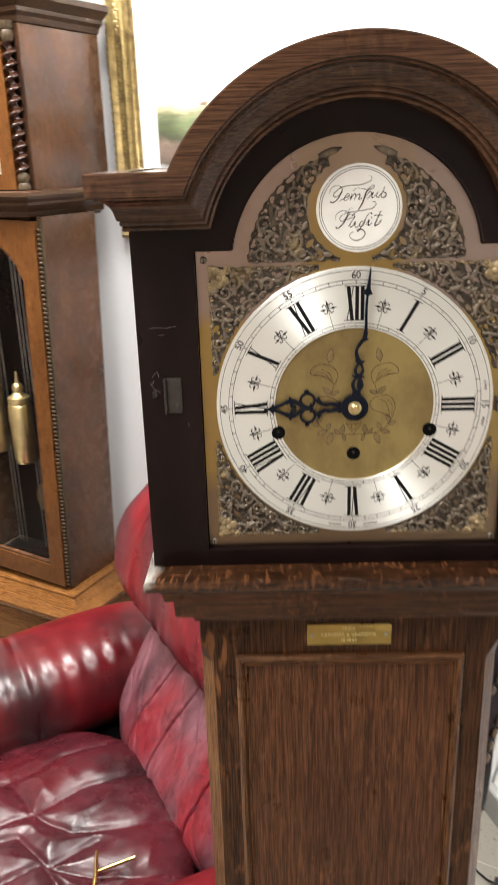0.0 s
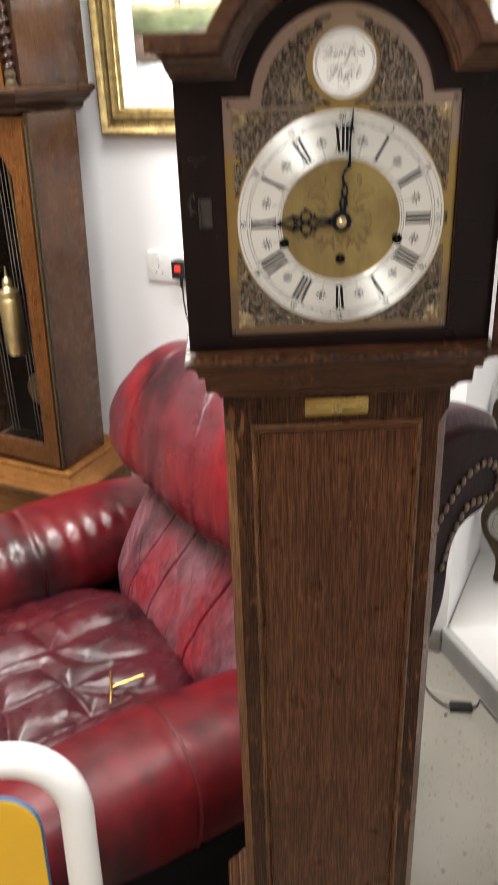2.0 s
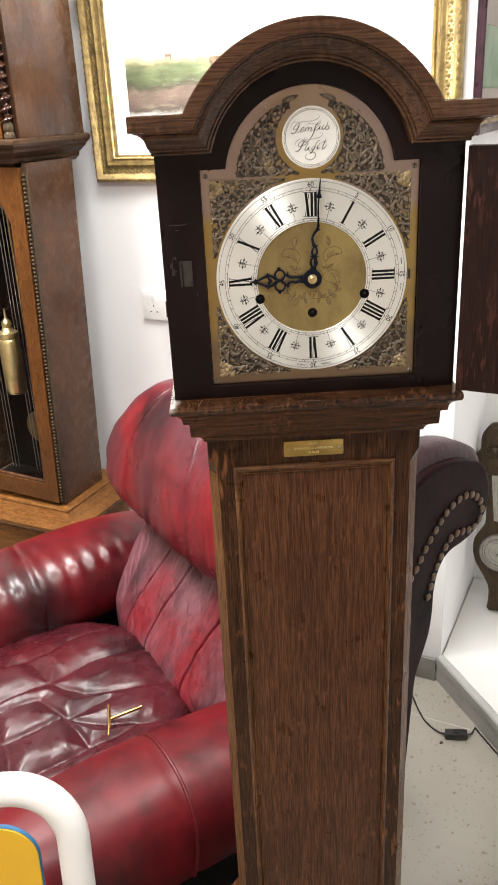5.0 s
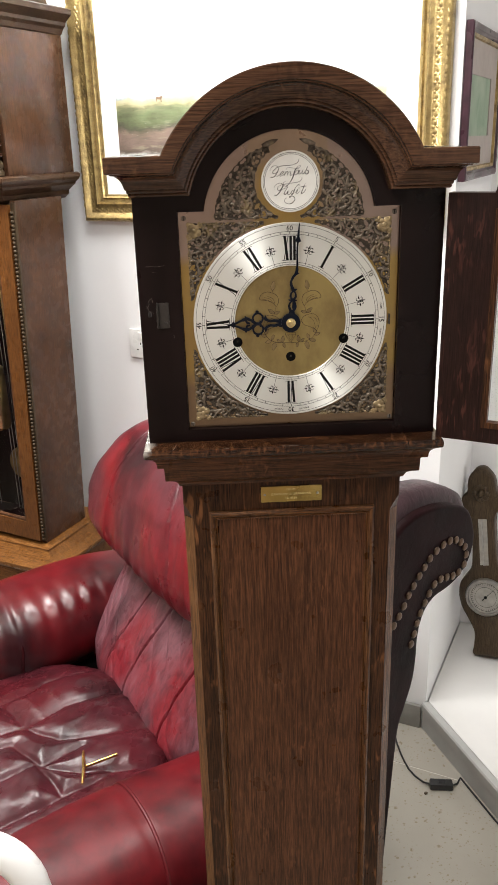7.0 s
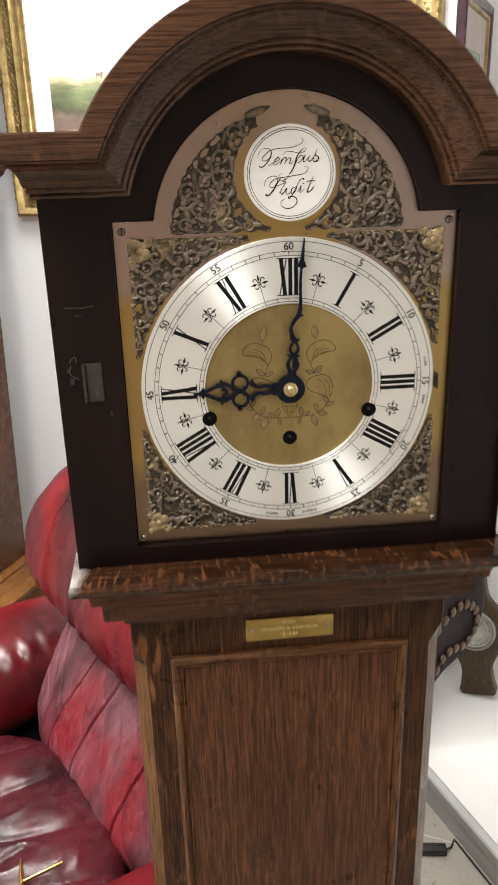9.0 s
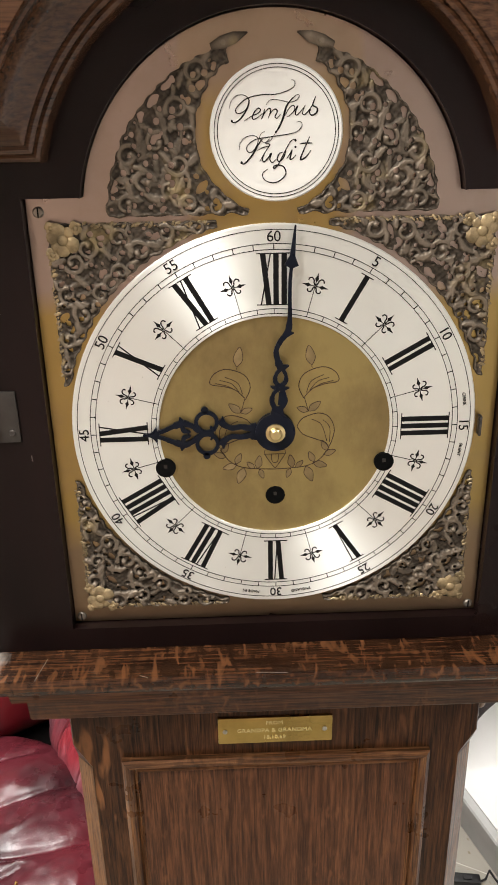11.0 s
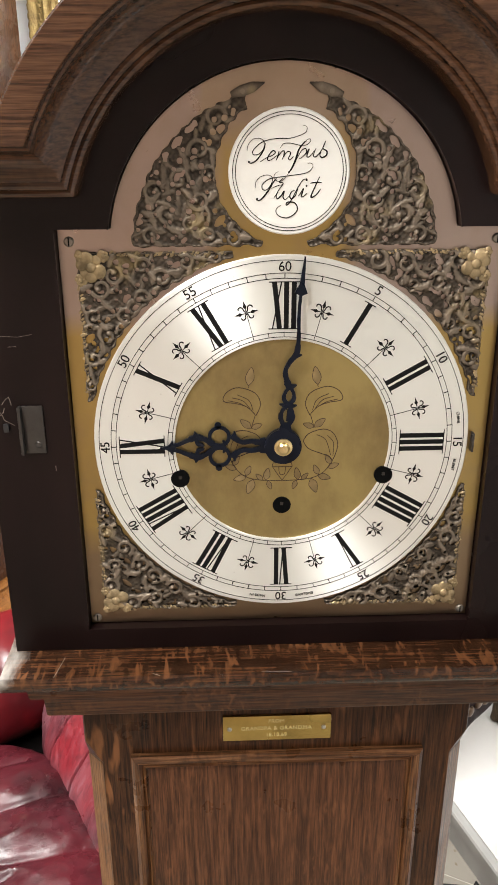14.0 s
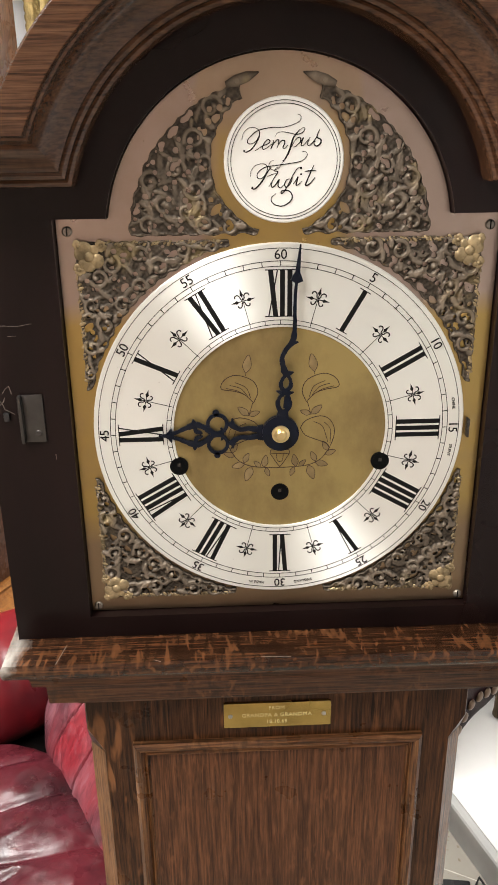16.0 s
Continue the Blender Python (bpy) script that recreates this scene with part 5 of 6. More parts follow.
# open hood door, hinged at the right of the mask board
hd = part("hood_door", board_with_hole([(0.0, 1.379), (0.288, 1.379), (0.288, 1.6185), (0.246, 1.6185)] + arc(0.144, 1.600, 0.1035, 10, 170, 40) + [(0.042, 1.6185), (0.0, 1.6185)],
                                       [(0.044, 1.395), (0.244, 1.395), (0.244, 1.605), (0.220, 1.605)] + arc(0.144, 1.597, 0.077, 6, 174, 36) + [(0.068, 1.605), (0.044, 1.605)], (0.144, 1.50), -0.011, 0.007),
          oak_red, clock, "open glazed hood door swung right back", smooth=False, m=pose(0.1515, -0.0085, 0, 0, 0, -29))
part("glazing_bead", board_with_hole([(0.044, 1.395), (0.244, 1.395), (0.244, 1.605), (0.220, 1.605)] + arc(0.144, 1.597, 0.077, 6, 174, 36) + [(0.068, 1.605), (0.044, 1.605)],
                                     [(0.050, 1.401), (0.238, 1.401), (0.238, 1.600), (0.214, 1.600)] + arc(0.144, 1.597, 0.070, 3, 177, 36) + [(0.074, 1.600), (0.050, 1.600)], (0.144, 1.50), -0.0125, -0.004), oak_stile, hd, "thin brown glazing bead", smooth=False)
gp = part("glass_pane", slab(bmesh.new(), [(0.047, 1.398), (0.241, 1.398), (0.241, 1.602), (0.217, 1.602)] + arc(0.144, 1.597, 0.073, 4, 176, 30) + [(0.071, 1.602), (0.047, 1.602)], -0.001, 0.0015), glass, hd, "clear glass pane", smooth=False)
gp.visible_shadow = False
for z in (1.425, 1.575):
    hg = bmesh.new()
    lathe(hg, [(0.0018, -0.016), (0.0018, 0.016)], 12, pose(0.1445, 0.0015, z))
    part("hinge", hg, ebony, clock)

# ---- the red leather armchair ----
O_CHAIR = (-0.394, 0.761, 0)
chair = thing("leather_armchair", "worn red leather recliner armchair with a pleated back and padded arms", "armchair", pose(*O_CHAIR, 0, 0, -61))


def rough_skin(scale, amount, seed):
    def f(d, pos):
        q = Vector((pos.x * scale + seed, pos.y * scale, pos.z * scale))
        return amount * (noise.noise(q) + 0.45 * noise.noise(q * 2.7)) - amount * 0.9 * max(0, 0.22 - abs(noise.noise(q * 0.8 + Vector((9, 2, 4))))) * 3
    return f


def piping(pts, parent, mat, r=0.0045, name="piping"):
    bm = bmesh.new()
    tube(bm, pts, r, 8)
    return part(name, bm, mat, parent)


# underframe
part("underframe", B(-0.40, 0.40, -0.36, 0.30, 0.03, 0.34, 0.02), leather_shaded, chair)
part("front_panel", B(-0.29, 0.29, -0.415, -0.355, 0.04, 0.36, 0.02), leather_arm, chair)


def arm(s):
    """A padded arm: a fat roll over a flat side that reaches down towards the floor."""
    skin = rough_skin(5, 0.0022 if s > 0 else 0.0012, 3 + s)

    def bulge(d, pos):
        out = skin(d, pos)
        out -= 0.0035 * math.exp(-((pos.y + 0.002) / 0.006) ** 2)           # a crosswise seam
        inner = max(0.0, -s * d.x) * max(0.0, d.z)                          # folds on the inner slope alone
        return out + (inner * 0.0042 * math.sin(pos.y * 125 + 1.6 * noise.noise(pos * 5)) if s < 0 else 0.0)
    a = part("arm_roll", pillow((0.135 if s > 0 else 0.150, 0.44 if s > 0 else 0.46, 0.120), 2.5 if s > 0 else 2.75, 56 if s > 0 else 110, bulge, pose(s * 0.425, -0.08, 0.437 if s > 0 else 0.452, 0 if s > 0 else 4.5)), leather_arm if s > 0 else leather_shiny, chair, "padded red leather arm roll")
    # the near side is near-black: shade below the roll, in its colour
    part("arm_side", pillow((0.110, 0.420, 0.206), 4.5, 28, rough_skin(6, 0.003, 8 + s), pose(s * 0.450, -0.08, 0.212)), leather_shaded if s > 0 else leather_arm, chair, "arm side panel, the near one painted as in shade")
    ring = []
    hx, zc = (0.135, 0.437) if s > 0 else (0.150, 0.450)
    for k in range(25):
        t = radians(-75 + 290 * k / 24)
        ca, sa = math.cos(t), math.sin(t)
        e = (abs(ca) ** 2.5 + abs(sa) ** 2.5) ** -0.4
        ring.append((s * 0.425 + s * hx * 0.99 * ca * e, -0.082 + 0.012 * sa, zc + 0.1185 * sa * e))
    piping(ring, a, leather_arm, 0.0036, "seam")
    return a


arm(1)
arm(-1)


def near_line(x, y, rows):
    """The distance from (x, y) to the nearest of some bent lines."""
    best = 9.0
    for row in rows:
        for (ax, ay), (bx, by) in zip(row, row[1:]):
            ex, ey = bx - ax, by - ay
            t = max(0.0, min(1.0, ((x - ax) * ex + (y - ay) * ey) / (ex * ex + ey * ey)))
            best = min(best, math.hypot(x - ax - ex * t, y - ay - ey * t))
    return best


FOLDS = [[(-0.25, -0.28), (-0.14, -0.223), (-0.132, -0.174), (-0.016, -0.163)], [(-0.008, -0.40), (-0.008, -0.264), (-0.004, -0.158), (-0.036, -0.05), (-0.029, 0.06)], [(-0.004, -0.158), (0.074, -0.112), (0.104, -0.013), (0.11, 0.06)],
         [(0.02, -0.33), (0.038, -0.198), (0.133, -0.167), (0.112, -0.068)], [(0.25, -0.42), (0.228, -0.157), (0.22, -0.041), (0.231, 0.06)], [(0.12, -0.40), (0.13, -0.25), (0.12, -0.175), (0.228, -0.157)],
         [(-0.132, -0.174), (-0.19, -0.06), (-0.17, 0.04)], [(0.133, -0.167), (0.19, -0.10), (0.22, -0.041)], [(-0.30, -0.36), (-0.13, -0.33), (0.02, -0.33), (0.13, -0.30), (0.30, -0.33)]]


def seat_bulge(d, pos):
    x, y = pos.x, pos.y - 0.20
    q = Vector((x, y, 0))
    w = Vector((noise.noise(q * 13), noise.noise(q * 13 + Vector((5, 3, 1))), 0)) * 0.009
    f = near_line(x + w.x, y + w.y, FOLDS)
    out = 0.010 * (1.0 - math.exp(-(f / 0.026) ** 2)) - 0.0045 * math.exp(-(f / 0.007) ** 2)
    slant = noise.noise(Vector((x * 16 + y * 9, y * 11 - x * 6, 2.0)))
    out += 0.0030 * (1.0 - abs(slant) * 3.0 if abs(slant) < 0.33 else 0.0) * min(1.0, f / 0.03)
    out += 0.010 * noise.noise(q * 5 + Vector((1, 7, 0)))
    k = max(0.0, min(1.0, (-0.06 - x) / 0.22))
    out -= 0.050 * k * k * (3 - 2 * k)                          # sinks towards the worn arm
    return out * max(0.0, d.z) + 0.0012 * noise.noise(pos * 26)


seat = part("seat_cushion", pillow((0.325, 0.31, 0.095), 3.2, 150, seat_bulge, pose(0.0, -0.20, 0.376)), leather_seat, chair, "wrinkled burgundy leather seat cushion")


def back_bulge(d, pos):
    out = 0.006 * noise.noise(Vector((pos.x * 9, pos.z * 5, 1)))
    for x in (-0.113, -0.004, 0.178):                          # pleats
        bend = x + 0.02 * math.sin(pos.z * 9)
        out -= 0.011 * math.exp(-((pos.x - bend) / 0.0028) ** 2) - 0.004 * math.exp(-((pos.x - bend - 0.016) / 0.013) ** 2)
    crease = abs(noise.noise(Vector((pos.x * 15 + pos.z * 7, pos.z * 6, 3))))
    out += 0.003 * min(crease, 0.3) - 0.0018 * math.exp(-(crease / 0.05) ** 2) - 0.001 * abs(noise.noise(Vector((pos.x * 40, pos.z * 14, 8))))
    return out * (1.0 if d.y < 0 else 0.2) + 0.003 * noise.noise(pos * 18)


part("back_cushion", pillow((0.345, 0.105, 0.225), 3.0, 200, back_bulge, pose(0.0, 0.246, 0.524, -36)), leather_back, chair, "pleated, rubbed leather back cushion")


def head_bulge(d, pos):
    out = 0.010 * noise.noise(Vector((pos.x * 6, pos.z * 6, 5))) + 0.004 * noise.noise(pos * 16)
    for x in (-0.17, 0.17):
        out -= 0.009 * math.exp(-((pos.x - x + 0.10 * pos.z) / 0.006) ** 2) - 0.004 * math.exp(-((pos.x - x - 0.012 + 0.10 * pos.z) / 0.006) ** 2)
    low = max(0.0, -d.z)
    out += low * 0.0030 * math.sin(pos.x * 105 + 5 * noise.noise(pos * 9))
    return out


head = pillow((0.408, 0.165, 0.182), 4.0, 110, head_bulge)
for v in head.verts:                                           # narrower towards the top
    k = v.co.z / 0.182
    v.co.x *= 1.0 - 0.46 * max(0.0, (k + 0.75) / 1.75) ** 1.5
    v.co.y *= 1.0 - 0.30 * max(0.0, k) ** 1.5
bmesh.ops.transform(head, matrix=pose(0.0, 0.306, 0.880, -16), verts=head.verts)
part("headrest", head, leather_head, chair, "plump rubbed red leather headrest")
part("back_shell", pillow((0.40, 0.07, 0.34), 5, 24, None, pose(0.0, 0.385, 0.50, -14)), leather_arm, chair)
for x in (-0.36, 0.36):
    for y in (-0.33, 0.27):
        fb = bmesh.new()
        lathe(fb, [(0.022, 0.0), (0.026, 0.01), (0.024, 0.05)], 16, pose(x, y, 0))
        part("foot", fb, black_plastic, chair)

# winding key on the seat
key = thing("winding_key", "T-shaped brass clock winding key lying on the red seat", "key", pose(-0.383, 0.541, 0.476))
kb = bmesh.new()
tube(kb, [(0.0, 0.0, 0.006), (0.064, 0.031, 0.006)], [0.0036, 0.0038], 12)
part("shank", kb, bright_brass, key)
kb = bmesh.new()
tube(kb, [(-0.008, 0.046, 0.005), (-0.0055, 0.03, 0.007), (0.0, 0.0, 0.008), (0.0025, -0.03, 0.007), (0.003, -0.046, 0.005)], [0.0026, 0.0036, 0.0042, 0.0036, 0.0026], 12)
part("handle", kb, bright_brass, key)

# ---- dark wing chair behind the clock ----
wing = thing("wing_chair", "dark brown leather wing chair with a brass-studded scroll wing", "armchair", pose(0.277, 0.475, 0, 0, 0, 40))
out = [(-0.125, 0.03), (-0.13, 0.5), (-0.135, 0.90), (-0.125, 1.01), (-0.10, 1.035), (-0.04, 1.058), (0.03, 1.056), (0.09, 1.038), (0.135, 1.013), (0.158, 0.970), (0.161, 0.935), (0.146, 0.900), (0.116, 0.877), (0.080, 0.868), (0.045, 0.866), (0.018, 0.856),
       (0.002, 0.833), (-0.006, 0.800), (-0.008, 0.755), (-0.016, 0.71), (-0.036, 0.665), (-0.052, 0.63), (-0.06, 0.57), (-0.07, 0.46), (-0.08, 0.35), (-0.09, 0.2), (-0.095, 0.03)]
line = curl(out, n=len(out) * 5)
wb = bmesh.new()


def inset(pts, d):
    k = len(pts)
    res = []
    for i in range(k):
        a, b = pts[i - 1], pts[(i + 1) % k]
        dx, dz = b[0] - a[0], b[1] - a[1]
        s = math.hypot(dx, dz) or 1
        res.append((pts[i][0] + dz / s * d, pts[i][1] - dx / s * d))
    return res


loft(wb, [[(x, y, z) for x, z in inset(line, d)] for d, y in ((0.010, -0.003), (0.006, -0.003), (0.002, 0.0), (0.0, 0.006), (0.0, 0.03))], True, True)
panel = part("wing_front", wb, leather_brown, wing, "dark brown leather scroll front with studs", angle=60)
wb = bmesh.new()
loft(wb, [[(x, y, z + h * max(0.0, min(1.0, (z - 0.93) / 0.1))) for x, z in inset(line, d)] for y, d, h in ((0.012, 0.0, 0.0), (0.022, -0.004, 0.02), (0.04, -0.003, 0.024), (0.07, 0.0, 0.028), (0.11, 0.012, 0.022), (0.14, 0.03, 0.0))], True, True)
part("wing_pad", wb, leather_plum, wing, "plum-brown leather padding of the wing", angle=60)
stud_line = curl([(-0.086, 0.864), (-0.066, 0.883), (-0.041, 0.914), (-0.013, 0.938), (0.018, 0.961), (0.058, 0.972), (0.094, 0.966), (0.124, 0.942), (0.132, 0.917), (0.122, 0.897), (0.098, 0.891), (0.067, 0.898), (0.037, 0.901), (0.011, 0.879), (-0.010, 0.851), (-0.026, 0.814), (-0.036, 0.790)], n=240)
walked, last = 0.0, stud_line[0]
studs, first = [stud_line[0]], None
for p in stud_line[1:]:
    walked += math.hypot(p[0] - last[0], p[1] - last[1])
    last = p
    if walked >= 0.0190:
        studs.append(p)
        walked = 0.0
for x, z in studs:
    m = pose(x, -0.004, z)
    if first is None:
        sb = bmesh.new()
        lathe(sb, [(0.0080, 0.0), (0.0077, 0.0015), (0.0063, 0.0029), (0.0036, 0.0038), (0.0009, 0.0041)], 14, pose(0, 0, 0, 90))
        first = part("stud", sb, stud_brass, panel, m=m)
    else:
        ob = new("stud", first.data)
        ob.parent, ob.matrix_basis = panel, m
for x, y in ((-0.105, 0.02), (-0.105, 0.12)):
    fb = bmesh.new()
    lathe(fb, [(0.012, 0.0), (0.016, 0.012), (0.018, 0.04)], 14, pose(x, y, 0))
    part("foot", fb, mahogany, wing)

# ---- the golden oak clock by the wall ----
LC = shop(-1.183, 0.935, 0)                 # its trunk's front corner
oldclock = thing("grandfather_clock", "brown oak grandfather clock with glazed golden oak door and twist columns", "clock", LC)
W = 0.37
LEAN = pose(0, 0, 0.57, 0, 2.2, 0) @ pose(0, 0, -0.57)       # the trunk leans a little
ob = bmesh.new()                             # box with open front
box(ob, -0.016, 0.0, 0.0, 0.190, 0.565, 1.545, 0.0015)
box(ob, -W, -W + 0.016, 0.0, 0.190, 0.565, 1.545, 0.0015)
part("trunk_side", ob, brown_oak, oldclock, "grey-brown oak trunk sides", m=LEAN)
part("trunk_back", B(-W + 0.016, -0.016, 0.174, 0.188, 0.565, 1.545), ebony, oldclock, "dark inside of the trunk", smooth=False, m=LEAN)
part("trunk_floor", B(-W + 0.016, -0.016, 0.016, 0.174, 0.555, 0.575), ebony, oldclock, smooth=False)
arch_in = [(-W + 0.058, 0.632), (-0.058, 0.632), (-0.058, 1.40), (-0.075, 1.425)] + arc(-W / 2, 1.35, 0.137, 36, 144, 24) + [(-W + 0.075, 1.425), (-W + 0.058, 1.40)]
ldoor = part("door_frame", board_with_hole([(-W + 0.012, 0.578), (-0.012, 0.578), (-0.012, 1.535), (-W + 0.012, 1.535)], arch_in, (-W / 2, 1.05), -0.014, 0.004), golden_oak, oldclock, "golden oak glazed door frame", smooth=False, m=LEAN)
sm = [(x * 1.0, z) for x, z in arch_in]
part("door_lip", board_with_hole(arch_in, [(-W / 2 + (x + W / 2) * 0.95, 1.05 + (z - 1.05) * 0.985) for x, z in arch_in], (-W / 2, 1.05), -0.010, 0.002), brown_oak, ldoor, smooth=False)
lg = part("glass_pane", slab(bmesh.new(), [(-W + 0.052, 0.626), (-0.052, 0.626), (-0.052, 1.49), (-W + 0.052, 1.49)], -0.002, 0.001), glass, ldoor, "clear glass pane", smooth=False)
lg.visible_shadow = False
bead = None
for k in range(88):
    m = pose(-0.006, -0.007, 0.585 + k * 0.0107)
    if bead is None:
        bd2 = bmesh.new()
        bmesh.ops.create_icosphere(bd2, subdivisions=2, radius=0.0047)
        bead = part("bead", bd2, mahogany, ldoor, m=m)
    else:
        o2 = new("bead", bead.data)
        o2.parent, o2.matrix_basis = ldoor, m
part("corner_strip", B(-0.0125, 0.0012, -0.004, 0.004, 0.576, 1.540, 0.001), mahogany, oldclock, m=LEAN)
# base with stepped mouldings
part("base", B(-W - 0.045, 0.045, -0.045, 0.255, 0.05, 0.50, 0.003), golden_oak_h, oldclock, "golden oak base")
part("base_plinth", B(-W - 0.065, 0.065, -0.065, 0.258, 0.0, 0.075, 0.004), golden_oak_h, oldclock)
part("base_moulding", loft(bmesh.new(), [[(-W - d, 0.256, z), (-W - d, -d, z), (d, -d, z), (d, 0.256, z)] for d, z in ((0.05, 0.49), (0.062, 0.497), (0.066, 0.506), (0.066, 0.515), (0.054, 0.522), (0.04, 0.53), (0.026, 0.544), (0.02, 0.552), (0.020, 0.559), (0.008, 0.566), (0.0, 0.568))], True, True),
     golden_oak_h, oldclock, "golden oak stepped base moulding", smooth=False)
# shelf under the hood
part("hood_shelf", loft(bmesh.new(), [[(-W - d, 0.256, z), (-W - d, -d, z), (d, -d, z), (d, 0.256, z)] for d, z in ((0.0, 1.535), (0.006, 1.540), (0.014, 1.545), (0.016, 1.556), (0.030, 1.566), (0.040, 1.572), (0.042, 1.578), (0.054, 1.586), (0.058, 1.592), (0.058, 1.600), (0.050, 1.604), (0.03, 1.604))], True, True),
     brown_oak_h, oldclock, "moulded brown oak shelf under the hood", smooth=False)
# hood
hs = bmesh.new()
box(hs, 0.028, 0.042, -0.012, 0.252, 1.604, 1.945, 0.001)
box(hs, -W - 0.042, -W - 0.028, -0.012, 0.252, 1.604, 1.945, 0.001)
box(hs, -W - 0.028, 0.028, 0.235, 0.25, 1.604, 1.945)
part("hood_sides", hs, brown_oak, oldclock, "brown oak hood sides")
hdoor = part("hood_door", board_with_hole([(-W - 0.012, 1.606), (0.012, 1.606), (0.012, 1.944), (-W - 0.012, 1.944)],
                                          [(-W + 0.03, 1.640), (-0.03, 1.640), (-0.03, 1.90), (-W + 0.03, 1.90)], (-W / 2, 1.77), -0.040, -0.024), golden_oak, oldclock, "golden oak hood door frame", smooth=False)
part("dial_plate", B(-W + 0.01, -0.01, -0.016, -0.012, 1.62, 1.93), silver, oldclock, "pale silvered dial plate", smooth=False)
rg = bmesh.new()
loft(rg, [[(-W / 2 + r * math.cos(2 * math.pi * k / 64), y, 1.77 + r * math.sin(2 * math.pi * k / 64)) for k in range(64)] for r, y in ((0.095, -0.0161), (0.095, -0.018), (0.135, -0.018), (0.135, -0.0161))])
part("chapter_ring", rg, boss_white, oldclock, "white chapter ring", smooth=False)
for x in (0.027, -W - 0.027):
    tw = bmesh.new()
    rows = []
    for k in range(180):
        z = 1.642 + 0.262 * k / 179
        a = z * 270 * (1 if x > 0 else -1)
        rows.append([(x + 0.0052 * math.cos(a) + 0.0104 * math.cos(2 * math.pi * j / 14), -0.030 + 0.0052 * math.sin(a) + 0.0104 * math.sin(2 * math.pi * j / 14), z) for j in range(14)])
    loft(tw, rows, True, True)
    col = part("twist_column", tw, glossy_wood, oldclock, "dark glossy barley-twist column")
    for z in (1.606, 1.905):
        lb = bmesh.new()
        lathe(lb, [(0.014, 0.0), (0.014, 0.008), (0.010, 0.014), (0.013, 0.020), (0.013, 0.028), (0.009, 0.036)] if z < 1.7 else [(0.009, 0.0), (0.013, 0.008), (0.013, 0.016), (0.010, 0.022), (0.014, 0.028), (0.014, 0.039)], 18, pose(x, -0.030, z))
        part("column_cap", lb, mahogany, col)
part("hood_cornice", loft(bmesh.new(), [[(-W - d, 0.252, z), (-W - d, 0.030 - d, z), (d, 0.030 - d, z), (d, 0.252, z)] for d, z in ((0.040, 1.940), (0.046, 1.944), (0.052, 1.955), (0.060, 1.962), (0.062, 1.970), (0.074, 1.980), (0.082, 1.986), (0.082, 1.998), (0.074, 2.002), (0.05, 2.002))], True, True),
     brown_oak_h, oldclock, "moulded brown oak hood cornice", smooth=False)
part("hood_crest", loft(bmesh.new(), [[(x, y, z) for x, z in [(0.03, 2.000)] + [(-W / 2 + (W / 2 + 0.02) * math.cos(radians(a)), 2.000 + 0.115 * math.sin(radians(a))) for a in range(0, 181, 6)] + [(-W - 0.03, 2.000)]] for y in (-0.03, 0.24)], True, True), brown_oak_h, oldclock, "rounded hood top", smooth=False)
# weights, lines and pendulum inside
for x, zt, zb in ((-0.040, 1.262, 0.955), (-W / 2, 1.12, 0.88), (-W + 0.085, 1.14, 0.90)):
    wm = bmesh.new()
    h = zt - zb
    lathe(wm, [(0.002, 0.0), (0.026, 0.003), (0.031, 0.014), (0.031, h - 0.075), (0.027, h - 0.068), (0.029, h - 0.060), (0.029, h - 0.050), (0.018, h - 0.044), (0.012, h - 0.036), (0.015, h - 0.026), (0.012, h - 0.016), (0.005, h - 0.010), (0.0022, h + 0.02)], 28, pose(x, 0.075, zb))
    wgt = part("weight", wm, pale_brass, oldclock, "polished brass weight")
    cbm = bmesh.new()
    for dx in (-0.012, 0.0, 0.014):
        tube(cbm, [(x + dx, 0.118, 0.60), (x + dx, 0.118, 1.53)], 0.0012, 6)
    part("chain", cbm, steel, wgt, "thin steel chains")
pm = bmesh.new()
tube(pm, [(-W / 2, 0.15, 0.78), (-W / 2, 0.15, 1.53)], 0.004, 8)
lathe(pm, [(0.001, -0.010), (0.05, -0.006), (0.055, 0.0), (0.05, 0.006), (0.001, 0.010)], 32, pose(-W / 2, 0.15, 0.74, 90))
part("pendulum", pm, old_brass, oldclock, "brass pendulum")

# ---- the large picture ----
PU0, PU1, PZ0, PZ1 = -1.157, -0.130, 1.466, 2.215
pic = thing("framed_painting", "landscape watercolour in a white mount and carved gilt frame", "painting", shop(0, WALL_V, 0))
fr = part("frame", frame_loft(PU0, PU1, PZ0, PZ1, [(0, -0.002), (0, -0.022), (0.004, -0.030), (0.010, -0.034), (0.016, -0.030), (0.020, -0.024), (0.036, -0.022), (0.042, -0.027), (0.048, -0.030), (0.052, -0.026), (0.054, -0.020), (0.060, -0.018), (0.064, -0.022), (0.067, -0.020), (0.068, -0.014), (0.073, -0.012), (0.073, -0.006)]),
          gold, pic, "carved and worn gilt frame", angle=50)
orn = bmesh.new()
rng = random.Random(5)


def ornament(x, z, along):
    k = rng.uniform(0.85, 1.15)
    bmesh.ops.create_icosphere(orn, subdivisions=1, radius=0.0065 * k, matrix=pose(x, -0.0225, z) @ Matrix.Diagonal((1.25 if along else 0.8, 0.3, 0.8 if along else 1.25, 1)))
    for s in (-1, 1):
        dx, dz = (0.009, s * 0.005) if along else (s * 0.005, 0.009)
        bmesh.ops.create_icosphere(orn, subdivisions=1, radius=0.0042 * k, matrix=pose(x + dx, -0.0225, z + dz) @ Matrix.Diagonal((1, 0.35, 1, 1)))


